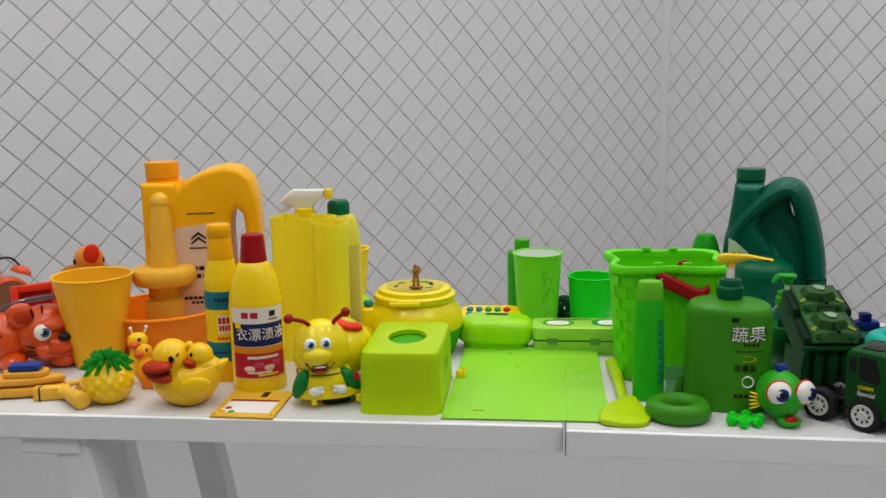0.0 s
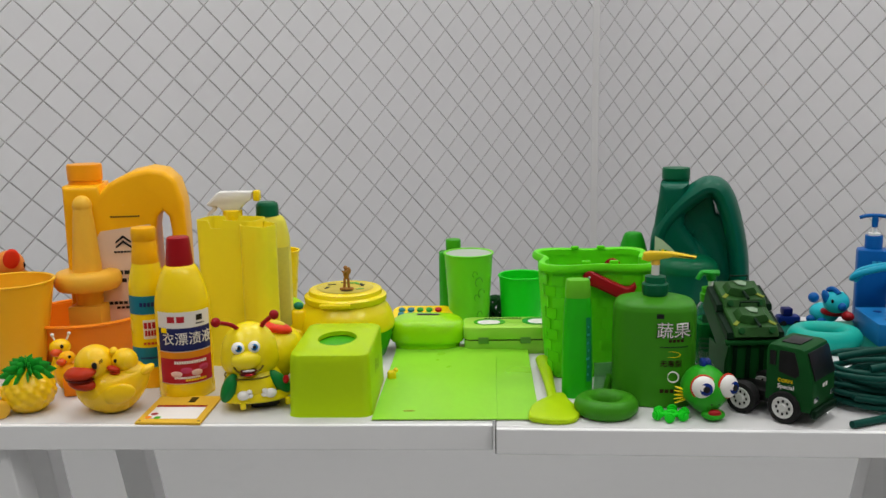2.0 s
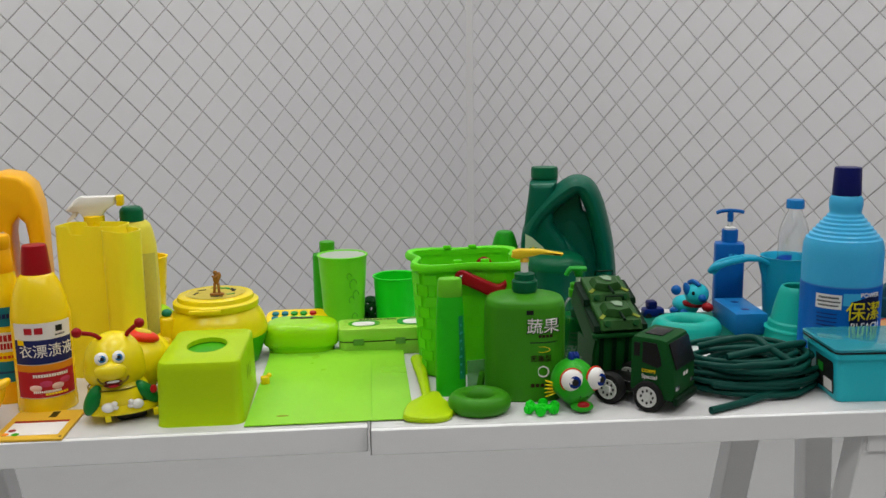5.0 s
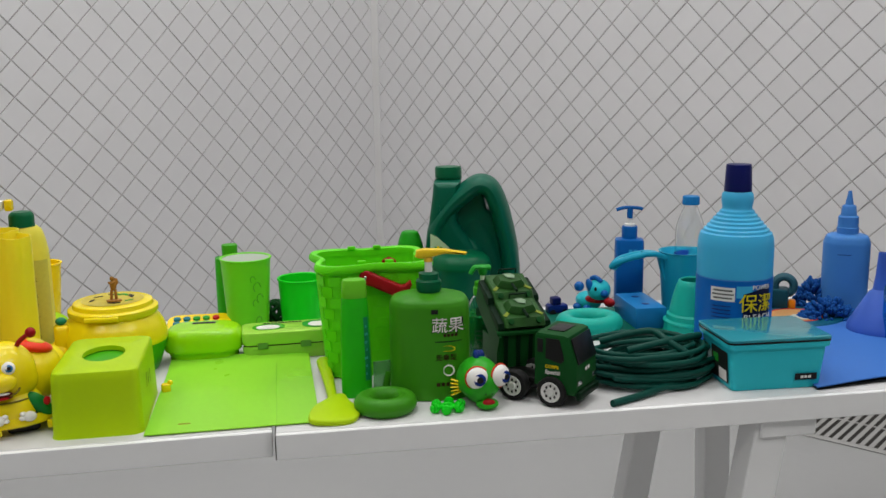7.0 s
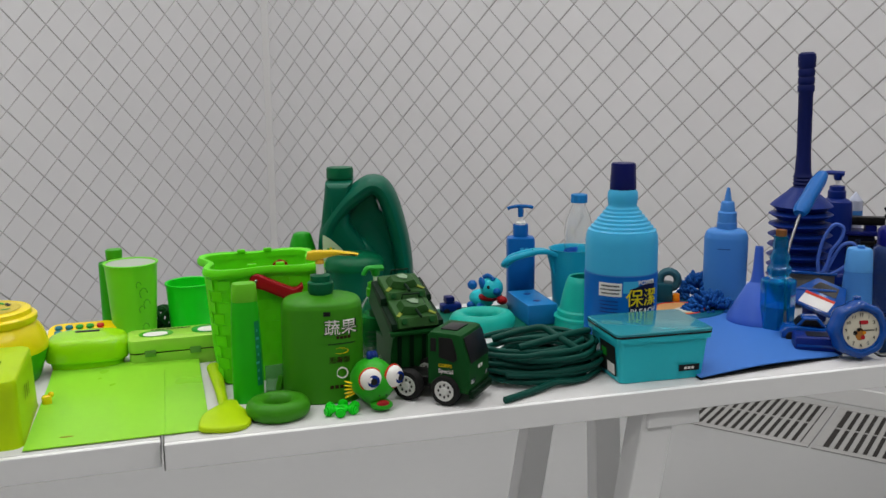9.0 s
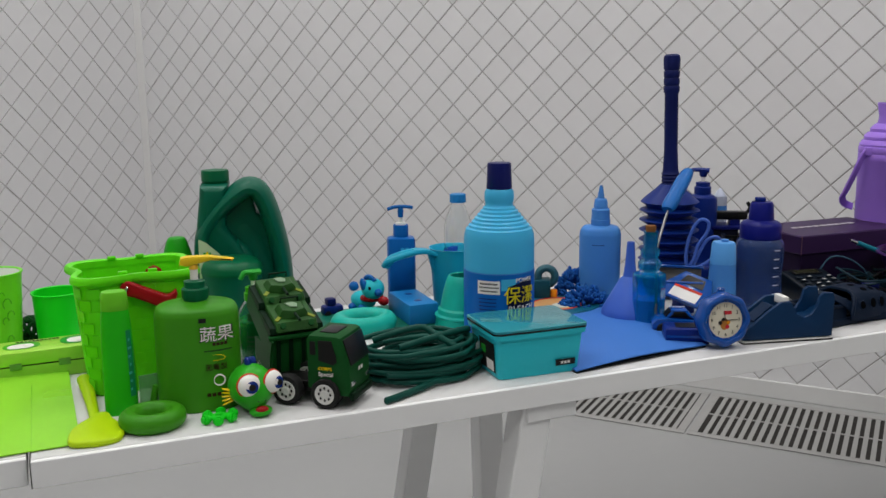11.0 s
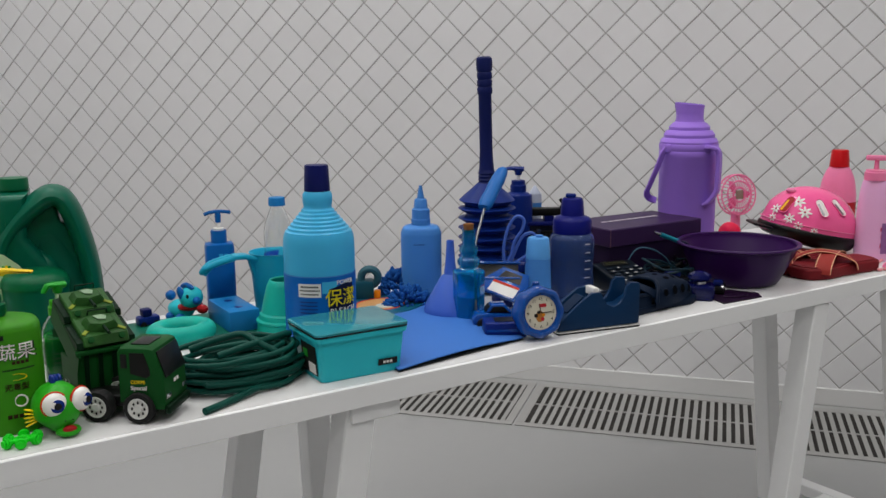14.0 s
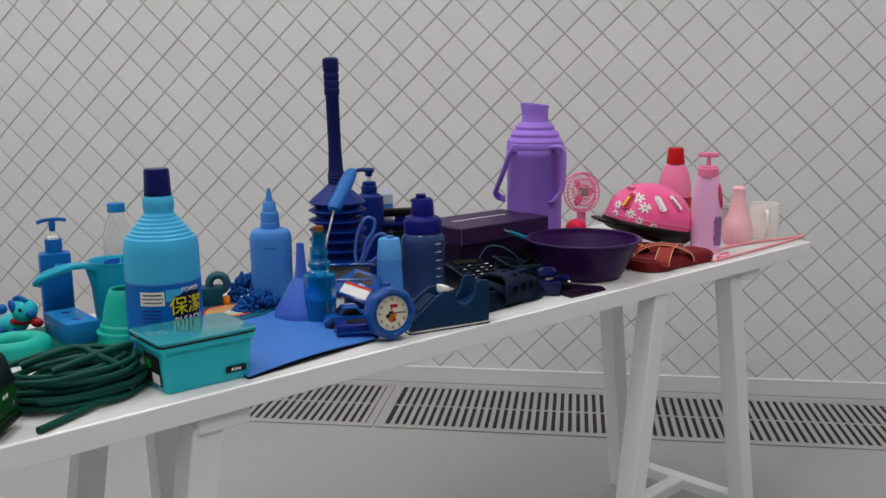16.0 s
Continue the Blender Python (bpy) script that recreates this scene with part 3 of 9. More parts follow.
def orange_can():
    t = handled_can("oil_can", pose(-0.269, 1.623, TOP, 0, 0, 12) @ sized(1.007), "amber plastic oil can with pale pink label and arched grip", M_AMBER, mat("orange_cap", "f4a010", 0.35, grain=60), None)
    lab = plate([(-0.058, 0.04), (0.028, 0.04), (0.034, 0.12), (0.042, 0.18), (0.044, 0.205), (0.036, 0.212), (-0.04, 0.203), (-0.048, 0.19), (-0.055, 0.12)], 0.0012)
    l = part("front_label", lab, mat("pale_pink_label", "e2c4ae", 0.45, grain=50, vary=0.05), t, "pale pink paper label", at=Matrix.Translation((0, -0.0508, 0)))
    for dz in (0, 0.008):
        part("emblem", plate([(-0.012, 0.178 + dz), (0, 0.188 + dz), (0.012, 0.178 + dz), (0.012, 0.1745 + dz), (0, 0.1835 + dz), (-0.012, 0.1745 + dz)], 0.0006), M_INK, l, at=Matrix.Translation((-0.006, -0.0011, 0)))
    bars(l, Matrix.Translation((0, -0.0012, 0)), [(-0.006, 0.169, 0.03, 0.003), (-0.018, 0.135, 0.062, 0.0065), (-0.02, 0.122, 0.058, 0.0065), (-0.012, 0.085, 0.045, 0.005), (-0.006, 0.077, 0.035, 0.004)], M_INK)
    bars(t, Matrix.Translation((0, -0.0512, 0)), [(0, 0.226, 0.046, 0.0024)], M_INK)


orange_can()
open_cup("cup", on_table(-0.404, 1.473, size=1.028), "tall tapered cup of translucent orange plastic", "cup", 0.036, 0.059, 0.142, M_ORCUP)


def peg_toy():
    t = thing("ring_toss_post", pose(-0.320, 1.555, TOP + 0.0122) @ sized(1.016) @ Matrix.Diagonal((0.84, 0.84, 1, 1)), "pale yellow tapered post with a ring over it", "toy")
    part("base_block", box(-0.032, 0.032, -0.03, 0.03, 0, 0.075, 0.004), M_CREAM, t)
    part("post", lathe([(0.024, 0.075), (0.027, 0.12), (0.026, 0.14), (0.0195, 0.205), (0.0165, 0.228), (0.0178, 0.23)] + [(0.0178 * math.cos(a), 0.232 + 0.0165 * math.sin(a)) for a in (0.2, 0.5, 0.8, 1.1, 1.35)] + [(0, 0.2485)], 36), M_CREAM, t)
    part("hoop", lathe([(0.026, 0.1), (0.056, 0.101), (0.0605, 0.107), (0.062, 0.115), (0.06, 0.123), (0.055, 0.128), (0.04, 0.131), (0.026, 0.128)], 44), mat("honey_plastic", "eeb43a", 0.4, grain=60, sss=0.1), t, "amber plastic ring")


peg_toy()


def basin(name, m, label, r0, r1, h, material, seg=56, lip=0.006):
    t = thing(name, m, label, "basin")
    prof = [(0, 0.002), (r0 * 0.92, 0.001), (r0, 0.004)] + [(r0 + (r1 - r0) * (k / 8) ** 0.85, 0.004 + (h - 0.008) * k / 8) for k in range(1, 9)]
    part("bowl", lathe(prof + [(r1, h - 0.003), (r1 - 0.003, h - 0.004)] + [(r0 - 0.003 + (r1 - r0) * (k / 8) ** 0.85, 0.007 + (h - 0.012) * k / 8) for k in range(8, -1, -1)] + [(0, 0.006)], seg, close=False), material, t)
    part("rim", ring(r1 + lip * 0.4, lip * 0.7, h - 0.002, seg, 10, 0.6), material, t)
    return t


basin("washbasin", on_table(-0.332, 1.568, size=1.015), "round orange plastic washbasin holding a toy post", 0.075, 0.098, 0.072, M_ORANGE)


def tiger():
    t = thing("toy_tiger", facing(-0.494, 1.46, 4, size=1.05), "orange plastic toy tiger with stripes and blue eyes", "toy tiger")
    part("head", join(ball(0.050, 0.044, 0.043, (0.010, 0, 0.050), 36, 22), ball(0.030, 0.024, 0.021, (0.026, -0.030, 0.035), 30, 18), ball(0.018, 0.016, 0.014, (0.004, -0.034, 0.031)), ball(0.026, 0.02, 0.012, (0.02, -0.03, 0.068))), M_TIGER, t)
    part("body", join(ball(0.034, 0.05, 0.044, (-0.046, 0.02, 0.045), 28, 18), ball(0.02, 0.03, 0.016, (-0.04, -0.02, 0.015)), ball(0.022, 0.028, 0.014, (0.03, -0.02, 0.013))), M_TIGER, t)
    for x in (-0.026, 0.047):
        e = part("ear", ball(0.0195, 0.008, 0.0185, (x, -0.024, 0.086), 22, 14, Matrix.Rotation(radians(-14 if x < 0 else 14), 4, "Y")), M_TIGER, t)
        part("inner_ear", ball(0.0125, 0.005, 0.012, (x + 0.003, -0.0305, 0.085), 18, 10), mat("dull_red_orange", "b83a16", 0.4, grain=50), e)
    eye(t, (0.001, -0.0405, 0.060), 0.0125, M_BLUEYE, (0.05, -1, 0.2))
    eye(t, (0.042, -0.034, 0.060), 0.0115, M_BLUEYE, (0.5, -1, 0.2))
    part("nose", ball(0.0105, 0.006, 0.006, (0.030, -0.053, 0.052), 18, 10), M_BLACK, t)
    part("mouth", tube(smooth_path([(0.004, -0.050, 0.031), (0.016, -0.054, 0.027), (0.030, -0.056, 0.029), (0.044, -0.050, 0.032)], 5), 0.0012, 6), M_DARKRED, t)
    for k, (x, y, z, a, l) in enumerate(((-0.066, -0.016, 0.07, 60, 0.013), (-0.074, -0.006, 0.052, 70, 0.014), (-0.056, -0.024, 0.060, 55, 0.012), (-0.018, -0.043, 0.041, 24, 0.008), (-0.019, -0.044, 0.034, 10, 0.008), (-0.016, -0.044, 0.027, -6, 0.007), (-0.01, -0.03, 0.088, 80, 0.008), (0.004, -0.028, 0.092, 90, 0.008))):
        part("stripe", ball(l, 0.003, 0.0017, (x, y, z), 12, 6, Matrix.Rotation(radians(a), 4, "Y")), M_BLACK, t)
    for x, z in ((0.008, 0.040), (0.013, 0.043), (0.008, 0.046)):
        part("freckle", ball(0.001, 0.001, 0.001, (x, -0.0485, z), 8, 5), M_INK, t)
    part("goggles", tube(smooth_path([(-0.07, 0.03, 0.07), (-0.052, 0.012, 0.088), (-0.02, 0.0, 0.101), (0.02, -0.004, 0.104), (0.05, 0.0, 0.1)], 6), 0.0045, 8), mat("smoky_plastic", "8f8a98", 0.12, trans=0.7), t, "smoky clear band over the head")


tiger()


def red_toys():
    t = thing("toy_screen", pose(-0.568, 1.587, TOP, -8, 0, 42) @ sized(1.017), "small bright red plastic frame with dark screen", "frame")
    part("frame", join(box(-0.037, -0.026, -0.009, 0.009, 0, 0.1, 0.002), box(0.026, 0.037, -0.009, 0.009, 0, 0.1, 0.002), box(-0.026, 0.026, -0.009, 0.009, 0.088, 0.1, 0.002), box(-0.026, 0.026, -0.009, 0.009, 0, 0.03, 0.002)), M_REDOR, t)
    part("screen", box(-0.026, 0.026, -0.003, 0.006, 0.03, 0.088), M_DARKRED, t)
    c = thing("alarm_clock", facing(-0.659, 1.652, 10, size=1.010), "orange twin-bell alarm clock with pale dial", "clock")
    part("case", move(lathe([(0.036, -0.018), (0.04, -0.014), (0.04, 0.014), (0.036, 0.018)], 40), pose(0, 0, 0.06, 90, 0, 0)), M_TIGER, c)
    part("dial", move(lathe([(0.034, 0), (0, 0.001)], 40), pose(0, -0.0185, 0.06, 90, 0, 0)), mat("brown_dial", "8a6448", 0.4, grain=80, vary=0.3), c)
    for s in (-1, 1):
        part("bell", move(lathe(curve_profile([(0.018, 0), (0.017, 0.006), (0.01, 0.012), (0, 0.014)], 3), 24), Matrix.Translation((s * 0.024, 0, 0.104)) @ Matrix.Rotation(radians(s * 22), 4, "Y")), M_TIGER, c)
        part("foot", tube([(s * 0.022, 0, 0.03), (s * 0.036, 0, 0.0)], 0.004, 8), M_TIGER, c)
    part("handle", tube(smooth_path([(-0.024, 0, 0.118), (-0.01, 0, 0.133), (0.01, 0, 0.133), (0.024, 0, 0.118)], 5), 0.002, 8), M_BLACK, c)
    part("hour_hand", box(-0.0012, 0.0012, -0.021, -0.0202, 0.06, 0.08), M_BLACK, c)
    b = thing("toy_animal", facing(-0.503, 1.650, size=1.008), "orange toy animal with a red ear and brown fur ruff", "toy animal")
    fur = mat("brown_fur", "b06a18", 0.9, grain=180, vary=0.35, bump=0.5)
    part("body", ball(0.040, 0.036, 0.055, (0, 0, 0.055)), M_TIGER, b)
    ruff = ball(0.040, 0.036, 0.015, (-0.004, -0.002, 0.112), 36, 14)
    rnd = random.Random(9)
    for v in ruff.verts:
        v.co += Vector((v.co.x, v.co.y, 0)) * rnd.uniform(-0.06, 0.08)
    part("ruff", ruff, fur, b, "brown fur ruff")
    part("head", ball(0.0255, 0.024, 0.026, (0.004, 0, 0.132), 30, 18), mat("light_orange_vinyl", "e48a34", 0.36, grain=60, vary=0.1), b)
    part("ear", ball(0.0135, 0.005, 0.0175, (0.008, -0.022, 0.146), 22, 14, Matrix.Rotation(radians(10), 4, "Y")), M_REDOR, b, "red ear")
    for x in (-0.0195, 0.0265):
        part("eye", ball(0.0032, 0.0026, 0.0052, (x, -0.009, 0.132), 12, 8), M_INK, b)
    for x, y, w, hh in ((-0.622, 1.522, 0.036, 0.057), (-0.555, 1.519, 0.031, 0.031), (-0.589, 1.457, 0.052, 0.027)):
        o = thing("toy_block", on_table(x, y, 20), "small red-orange moulded plastic toy piece", "toy", "red toy pieces")
        part("piece", box(-w / 2, w / 2, -0.02, 0.02, 0, hh, 0.008, 3), M_REDOR, o)
        part("stud", lathe([(0.008, hh), (0.008, hh + 0.006), (0, hh + 0.007)], 18), M_TIGER, o)


red_toys()


def wooden_toys():
    t = thing("toy_boat", on_table(-0.440, 1.324, 12, size=1.047, depth=0.90), "pale wooden toy boat with a blue hatch lying on the table", "toy boat")
    hull = [(-0.07, 0), (-0.06, -0.02), (-0.03, -0.027), (0.01, -0.026), (0.045, -0.014), (0.058, 0), (0.045, 0.014), (0.01, 0.026), (-0.03, 0.027), (-0.06, 0.02)]
    part("hull", slab([(p.x, p.y) for p in smooth_path([(x, y, 0) for x, y in hull], 3, True)], 0.002, 0.014, 0.004), M_WOOD, t)
    part("deck", slab([(p.x * 0.9, p.y * 0.85) for p in smooth_path([(x, y, 0) for x, y in hull], 3, True)], 0.0165, 0.026, 0.004), M_WOOD, t)
    part("cabin", slab(round_rect(0.06, 0.034, 0.014), 0.026, 0.034, 0.002), M_WOOD, t)
    part("hatch", box(-0.022, 0.022, -0.012, 0.012, 0.034, 0.044, 0.004), M_BLUE, t, "blue plastic hatch")
    s = thing("toy_skittle", pose(-0.349, 1.283, TOP + 0.0121, 0, 0, -38) @ sized(1.051), "pale yellow plastic skittle lying on its side", "toy")
    part("skittle", move(lathe(curve_profile([(0.0, 0.0), (0.0105, 0.001), (0.0112, 0.008), (0.0098, 0.03), (0.0075, 0.045), (0.0092, 0.056), (0.006, 0.064), (0, 0.066)], 4), 28), pose(0.03, 0, 0, 0, -90, 0)), M_CREAM, s)
    f = thing("toy_skittle", pose(-0.389, 1.304, TOP + 0.0100, 0, 0, 12) @ sized(1.049), "short pale yellow plastic block with a notched end", "toy")
    part("block", box(-0.026, 0.02, -0.009, 0.009, -0.009, 0.009, 0.003), M_CREAM, f)
    part("notch", box(-0.0175, -0.0155, -0.0095, 0.0095, -0.0094, 0.0094), M_BLACK, f)
    p = thing("toy_plane", on_table(-0.364, 1.343, 30, size=1.044), "tiny pale yellow plastic plane", "toy plane")
    part("fuselage", tube([(-0.022, 0, 0.012), (0, 0, 0.013), (0.026, 0, 0.022)], 0.0042, 10, taper=lambda u: 1 - 0.4 * u), M_CREAM, p)
    part("wing", box(-0.006, 0.004, -0.02, 0.02, 0.010, 0.013, 0.001), M_CREAM, p)
    part("tail", box(0.02, 0.026, -0.002, 0.002, 0.02, 0.032, 0.001), M_CREAM, p)
    part("wheel", ball(0.004, 0.004, 0.0045, (-0.008, 0, 0.0045), 12, 8), M_CREAM, p)


wooden_toys()


def pineapple():
    t = thing("toy_pineapple", on_table(-0.305, 1.301, size=1.048), "yellow rubber toy pineapple with green leaf crown", "toy pineapple")
    bm = bmesh.new()
    bmesh.ops.create_uvsphere(bm, u_segments=72, v_segments=44, radius=1)
    for v in bm.verts:
        a, z = math.atan2(v.co.y, v.co.x), v.co.z
        k = 0.97 + 0.11 * abs(math.sin(a * 6 + z * 6)) * abs(math.sin(a * 6 - z * 6)) * (1 - z * z)
        v.co = Vector((v.co.x * 0.0325 * k, v.co.y * 0.0325 * k, 0.026 + max(-0.026, z * 0.029)))
    part("fruit", bm, M_DUCK, t)
    rnd = random.Random(2)
    for ring_k, (n, tilt, ln) in enumerate(((11, 104, 0.030), (10, 78, 0.026), (8, 50, 0.021), (4, 22, 0.017))):
        for k in range(n):
            leaf = lathe(curve_profile([(0.001, 0), (0.0058, 0.4 * ln), (0.005, 0.7 * ln), (0, ln)], 2), 8, squircle(1, 0.3, 2))
            move(leaf, Matrix.Translation((0, 0, 0.0535 + ring_k * 0.0015)) @ Matrix.Rotation(2 * math.pi * (k + 0.4 * ring_k + 0.2 * rnd.random()) / n, 4, "Z") @ Matrix.Translation((0.007 - ring_k * 0.002, 0, 0)) @ Matrix.Rotation(radians(tilt + rnd.uniform(-8, 8)), 4, "Y"))
            part("leaf", leaf, M_LEAF, t)


pineapple()


def duck():
    t = thing("rubber_duck", on_table(-0.188, 1.302, -3, size=0.95), "yellow rubber duck with red beak, duckling on its back", "rubber duck")
    bm = ball(0.054, 0.040, 0.036, (0.001, 0, 0.033), 40, 26)
    for v in bm.verts:
        u = v.co.x / 0.054
        if u > 0.1:
            v.co.z += (u - 0.1) ** 2 * 0.028
            v.co.y *= 1 - 0.35 * (u - 0.1)
        v.co.z = max(v.co.z, 0.0005)
    part("body", bm, M_DUCK, t)
    part("neck", lathe(curve_profile([(0.030, 0.040), (0.026, 0.050), (0.0245, 0.058), (0.026, 0.066)], 4), 30), M_DUCK, t, at=Matrix.Translation((-0.018, -0.008, 0)))
    part("head", ball(0.0278, 0.0275, 0.0275, (-0.019, -0.010, 0.0715), 34, 22), M_DUCK, t)
    part("wing", ball(0.026, 0.006, 0.014, (0.024, -0.0355, 0.036), 22, 12, Matrix.Rotation(radians(-16), 4, "Y")), M_DUCK, t)
    tr = Matrix.Translation((-0.031, -0.032, 0.063)) @ Matrix.Rotation(radians(-24), 4, "Z")
    up = move(ball(0.0275, 0.0185, 0.0095, (0, 0, 0.001), 28, 14), tr @ Matrix.Rotation(radians(10), 4, "X") @ Matrix.Rotation(radians(-7), 4, "Y"))
    lo = move(ball(0.0235, 0.0165, 0.0095, (0.002, 0.002, -0.0135), 28, 14), tr @ Matrix.Rotation(radians(6), 4, "Y"))
    b = part("beak", join(up, lo), M_BEAK, t, "dark red beak")
    part("mouth", move(ball(0.0225, 0.0175, 0.0035, (0.0, -0.001, -0.0065), 24, 10), tr), mat("dark_mouth", "5c1206", 0.5, grain=60), b)
    e = part("eye", ball(0.0062, 0.0026, 0.0070, (-0.0065, -0.0345, 0.0765), 18, 10), M_CREAM, t)
    part("pupil", ball(0.0042, 0.0018, 0.005, (-0.0068, -0.0367, 0.0765), 16, 10), M_INK, e)
    for k in range(3):
        part("lash", tube([(-0.0005, -0.0345, 0.0795 + k * 0.0012), (0.004, -0.0335, 0.082 + k * 0.0022)], 0.0005, 5), M_INK, e)
    c = part("duckling", join(ball(0.0185, 0.0165, 0.0175, (0.0235, -0.006, 0.076), 28, 18), ball(0.0065, 0.0065, 0.0075, (0.009, -0.008, 0.0885)), ball(0.021, 0.02, 0.017, (0.029, 0.0, 0.057), 24, 16)), M_DUCK, t, "small yellow duckling")
    part("duckling_beak", join(ball(0.0095, 0.0075, 0.0040, (0.0135, -0.022, 0.0685), 16, 10, Matrix.Rotation(radians(14), 4, "Y")), ball(0.008, 0.006, 0.0035, (0.0145, -0.021, 0.0625), 16, 10)), M_BEAK, c)
    part("duckling_eye", ball(0.0024, 0.0014, 0.003, (0.0165, -0.0215, 0.0795), 10, 6), M_INK, c)
    part("tail", ball(0.014, 0.013, 0.0065, (0.051, 0, 0.060), 18, 10, Matrix.Rotation(radians(-34), 4, "Y")), M_DUCK, t)


duck()


def small_yellow():
    g = thing("toy_giraffe", facing(-0.319, 1.433, size=1.031), "small yellow toy giraffe with white horns", "toy giraffe")
    part("body", join(lathe(curve_profile([(0.016, 0), (0.015, 0.02), (0.009, 0.04), (0.008, 0.05)], 3), 20), ball(0.015, 0.013, 0.012, (0, -0.004, 0.05))), M_DUCK, g)
    part("muzzle", ball(0.009, 0.008, 0.006, (-0.006, -0.015, 0.045), 14, 8), M_TIGER, g)
    for x in (-0.006, 0.009):
        part("horn", join(tube([(x, 0, 0.058), (x * 1.5, 0, 0.067)], 0.0014, 6), ball(0.0028, 0.0028, 0.0028, (x * 1.5, 0, 0.068), 10, 6)), M_WHITE, g)
    part("eye", ball(0.0026, 0.0014, 0.003, (0.002, -0.0175, 0.054), 10, 6), M_INK, g)
    c = thing("toy_chick", facing(-0.290, 1.386, size=1.037), "small amber toy chick with orange beak", "toy chick")
    part("body", ball(0.016, 0.016, 0.022, (0, 0, 0.022)), M_AMBER, c)
    part("head", ball(0.0115, 0.011, 0.0105, (0.002, -0.002, 0.046)), M_AMBER, c)
    part("beak", ball(0.007, 0.006, 0.005, (-0.006, -0.012, 0.044), 12, 8), M_TIGER, c)
    part("eye", ball(0.002, 0.0012, 0.0024, (0.005, -0.012, 0.05), 10, 6), M_INK, c)
    o = thing("toy_block", on_table(-0.270, 1.363, 8, size=1.039), "small orange moulded plastic cup", "toy")
    part("piece", box(-0.012, 0.012, -0.012, 0.012, 0, 0.03, 0.004), M_ORANGE, o)
    part("stud", lathe([(0.008, 0.03), (0.008, 0.033), (0, 0.034)], 16), M_ORANGE, o)


small_yellow()

# ---- yellow and lime things ----
M_YELLOW = mat("yellow_plastic", "ffd80c", 0.26, spec=0.5, grain=60, vary=0.06, sss=0.1)
M_CANARY = mat("canary_yellow_plastic", "f4dc10", 0.24, spec=0.5, grain=60, vary=0.06, sss=0.1)
M_LEMON = mat("pale_lemon_plastic", "e8dc50", 0.4, grain=60, vary=0.05, sss=0.15)
M_YSHEET = mat("translucent_yellow_sheet", "ffe830", 0.3, grain=40, vary=0.05, sss=0.3)
M_LIME = mat("lime_plastic", "b0d20c", 0.36, grain=50, vary=0.06, sss=0.08)
M_LIME2 = mat("bright_lime_plastic", "9cdc0c", 0.22, spec=0.5, grain=50, vary=0.06, sss=0.1)
M_LIMETR = mat("translucent_lime_sheet", "92d836", 0.28, grain=30, vary=0.05, sss=0.1, bump=0.08)
M_GREEN = mat("mid_green_plastic", "3fa510", 0.35, grain=50, vary=0.08)
M_BOTGREEN = mat("bottle_green_plastic", "025f3c", 0.34, grain=60, vary=0.08)
M_NAVYL = mat("navy_print", "20275e", 0.45, grain=60, vary=0.12)
M_REDL = mat("red_print", "b42430", 0.45, grain=40, vary=0.25)
M_TEALL = mat("teal_print", "17768c", 0.45, grain=50, vary=0.2)
M_ORRIM2 = mat("orange_red_print", "d04a1c", 0.45, grain=60)
M_ORL = mat("orange_print", "d8881c", 0.45, grain=40, vary=0.2)


def red_cap_bottle():
    t = thing("bleach_bottle", facing(-0.110, 1.378, 0, size=1.034), "yellow plastic bleach bottle with dark red cap and printed label", "bottle")
    prof = [(0.0, 0.002), (0.034, 0.0), (0.037, 0.003), (0.0375, 0.012), (0.037, 0.02), (0.037, 0.115), (0.0365, 0.13), (0.033, 0.15), (0.027, 0.168), (0.022, 0.178), (0.0185, 0.181)]
    part("body", lathe(curve_profile(prof, 4), 48), M_YELLOW, t)
    screw_cap(t, 0.181, 0.219, 0.0185, 0.0155, M_DARKRED, "dark red screw cap")
    l = part("front_label", wrap(0.0371, 0.022, 0.122, -152, -28, 28), M_PAPER, t, "printed paper label in red, white and navy")
    part("band", wrap(0.0375, 0.068, 0.1, -151, -29, 28), M_NAVYL, l)
    part("band", wrap(0.0375, 0.023, 0.06, -151, -29, 28), M_REDL, l)
    part("band", wrap(0.0376, 0.058, 0.067, -151, -29, 28), M_ORL, l)
    for k, (a, z) in enumerate(((-22, 0.036), (-2, 0.041), (20, 0.037), (36, 0.043))):
        part("splash", move(lathe([(0.0065, 0), (0.005, 0.0008), (0, 0.001)], 16, squircle(1.2, 0.8, 2)), Matrix.Rotation(radians(a), 4, "Z") @ pose(0, -0.0375, z, 90, 0, 0)), M_PINKL if k % 2 else mat("pale_pink_print", "e8c4bc", 0.5), l)
    bars(l, Matrix.Identity(4), [(0.006, 0.0525, 0.045, 0.004), (0.0, 0.031, 0.035, 0.003)], M_WHITE, 0.8, bend=0.0385)
    front_text(l, "衣漂渍液", 0.0185, M_WHITE, 0.004, 0.084, 0.0379, turn=6)
    bars(l, Matrix.Identity(4), [(-0.010, 0.112, 0.026, 0.0085)], M_REDL, 1.4, bend=0.0378)
    bars(l, Matrix.Identity(4), [(-0.028, 0.097, 0.012, 0.007), (0.012, 0.0275, 0.03, 0.003)], M_YELLOW, 1.2, bend=0.0385)
    bars(l, Matrix.Identity(4), [(0.022, 0.113, 0.012, 0.008), (0.022, 0.105, 0.014, 0.002)], M_INK, 1.2, bend=0.0378)


red_cap_bottle()


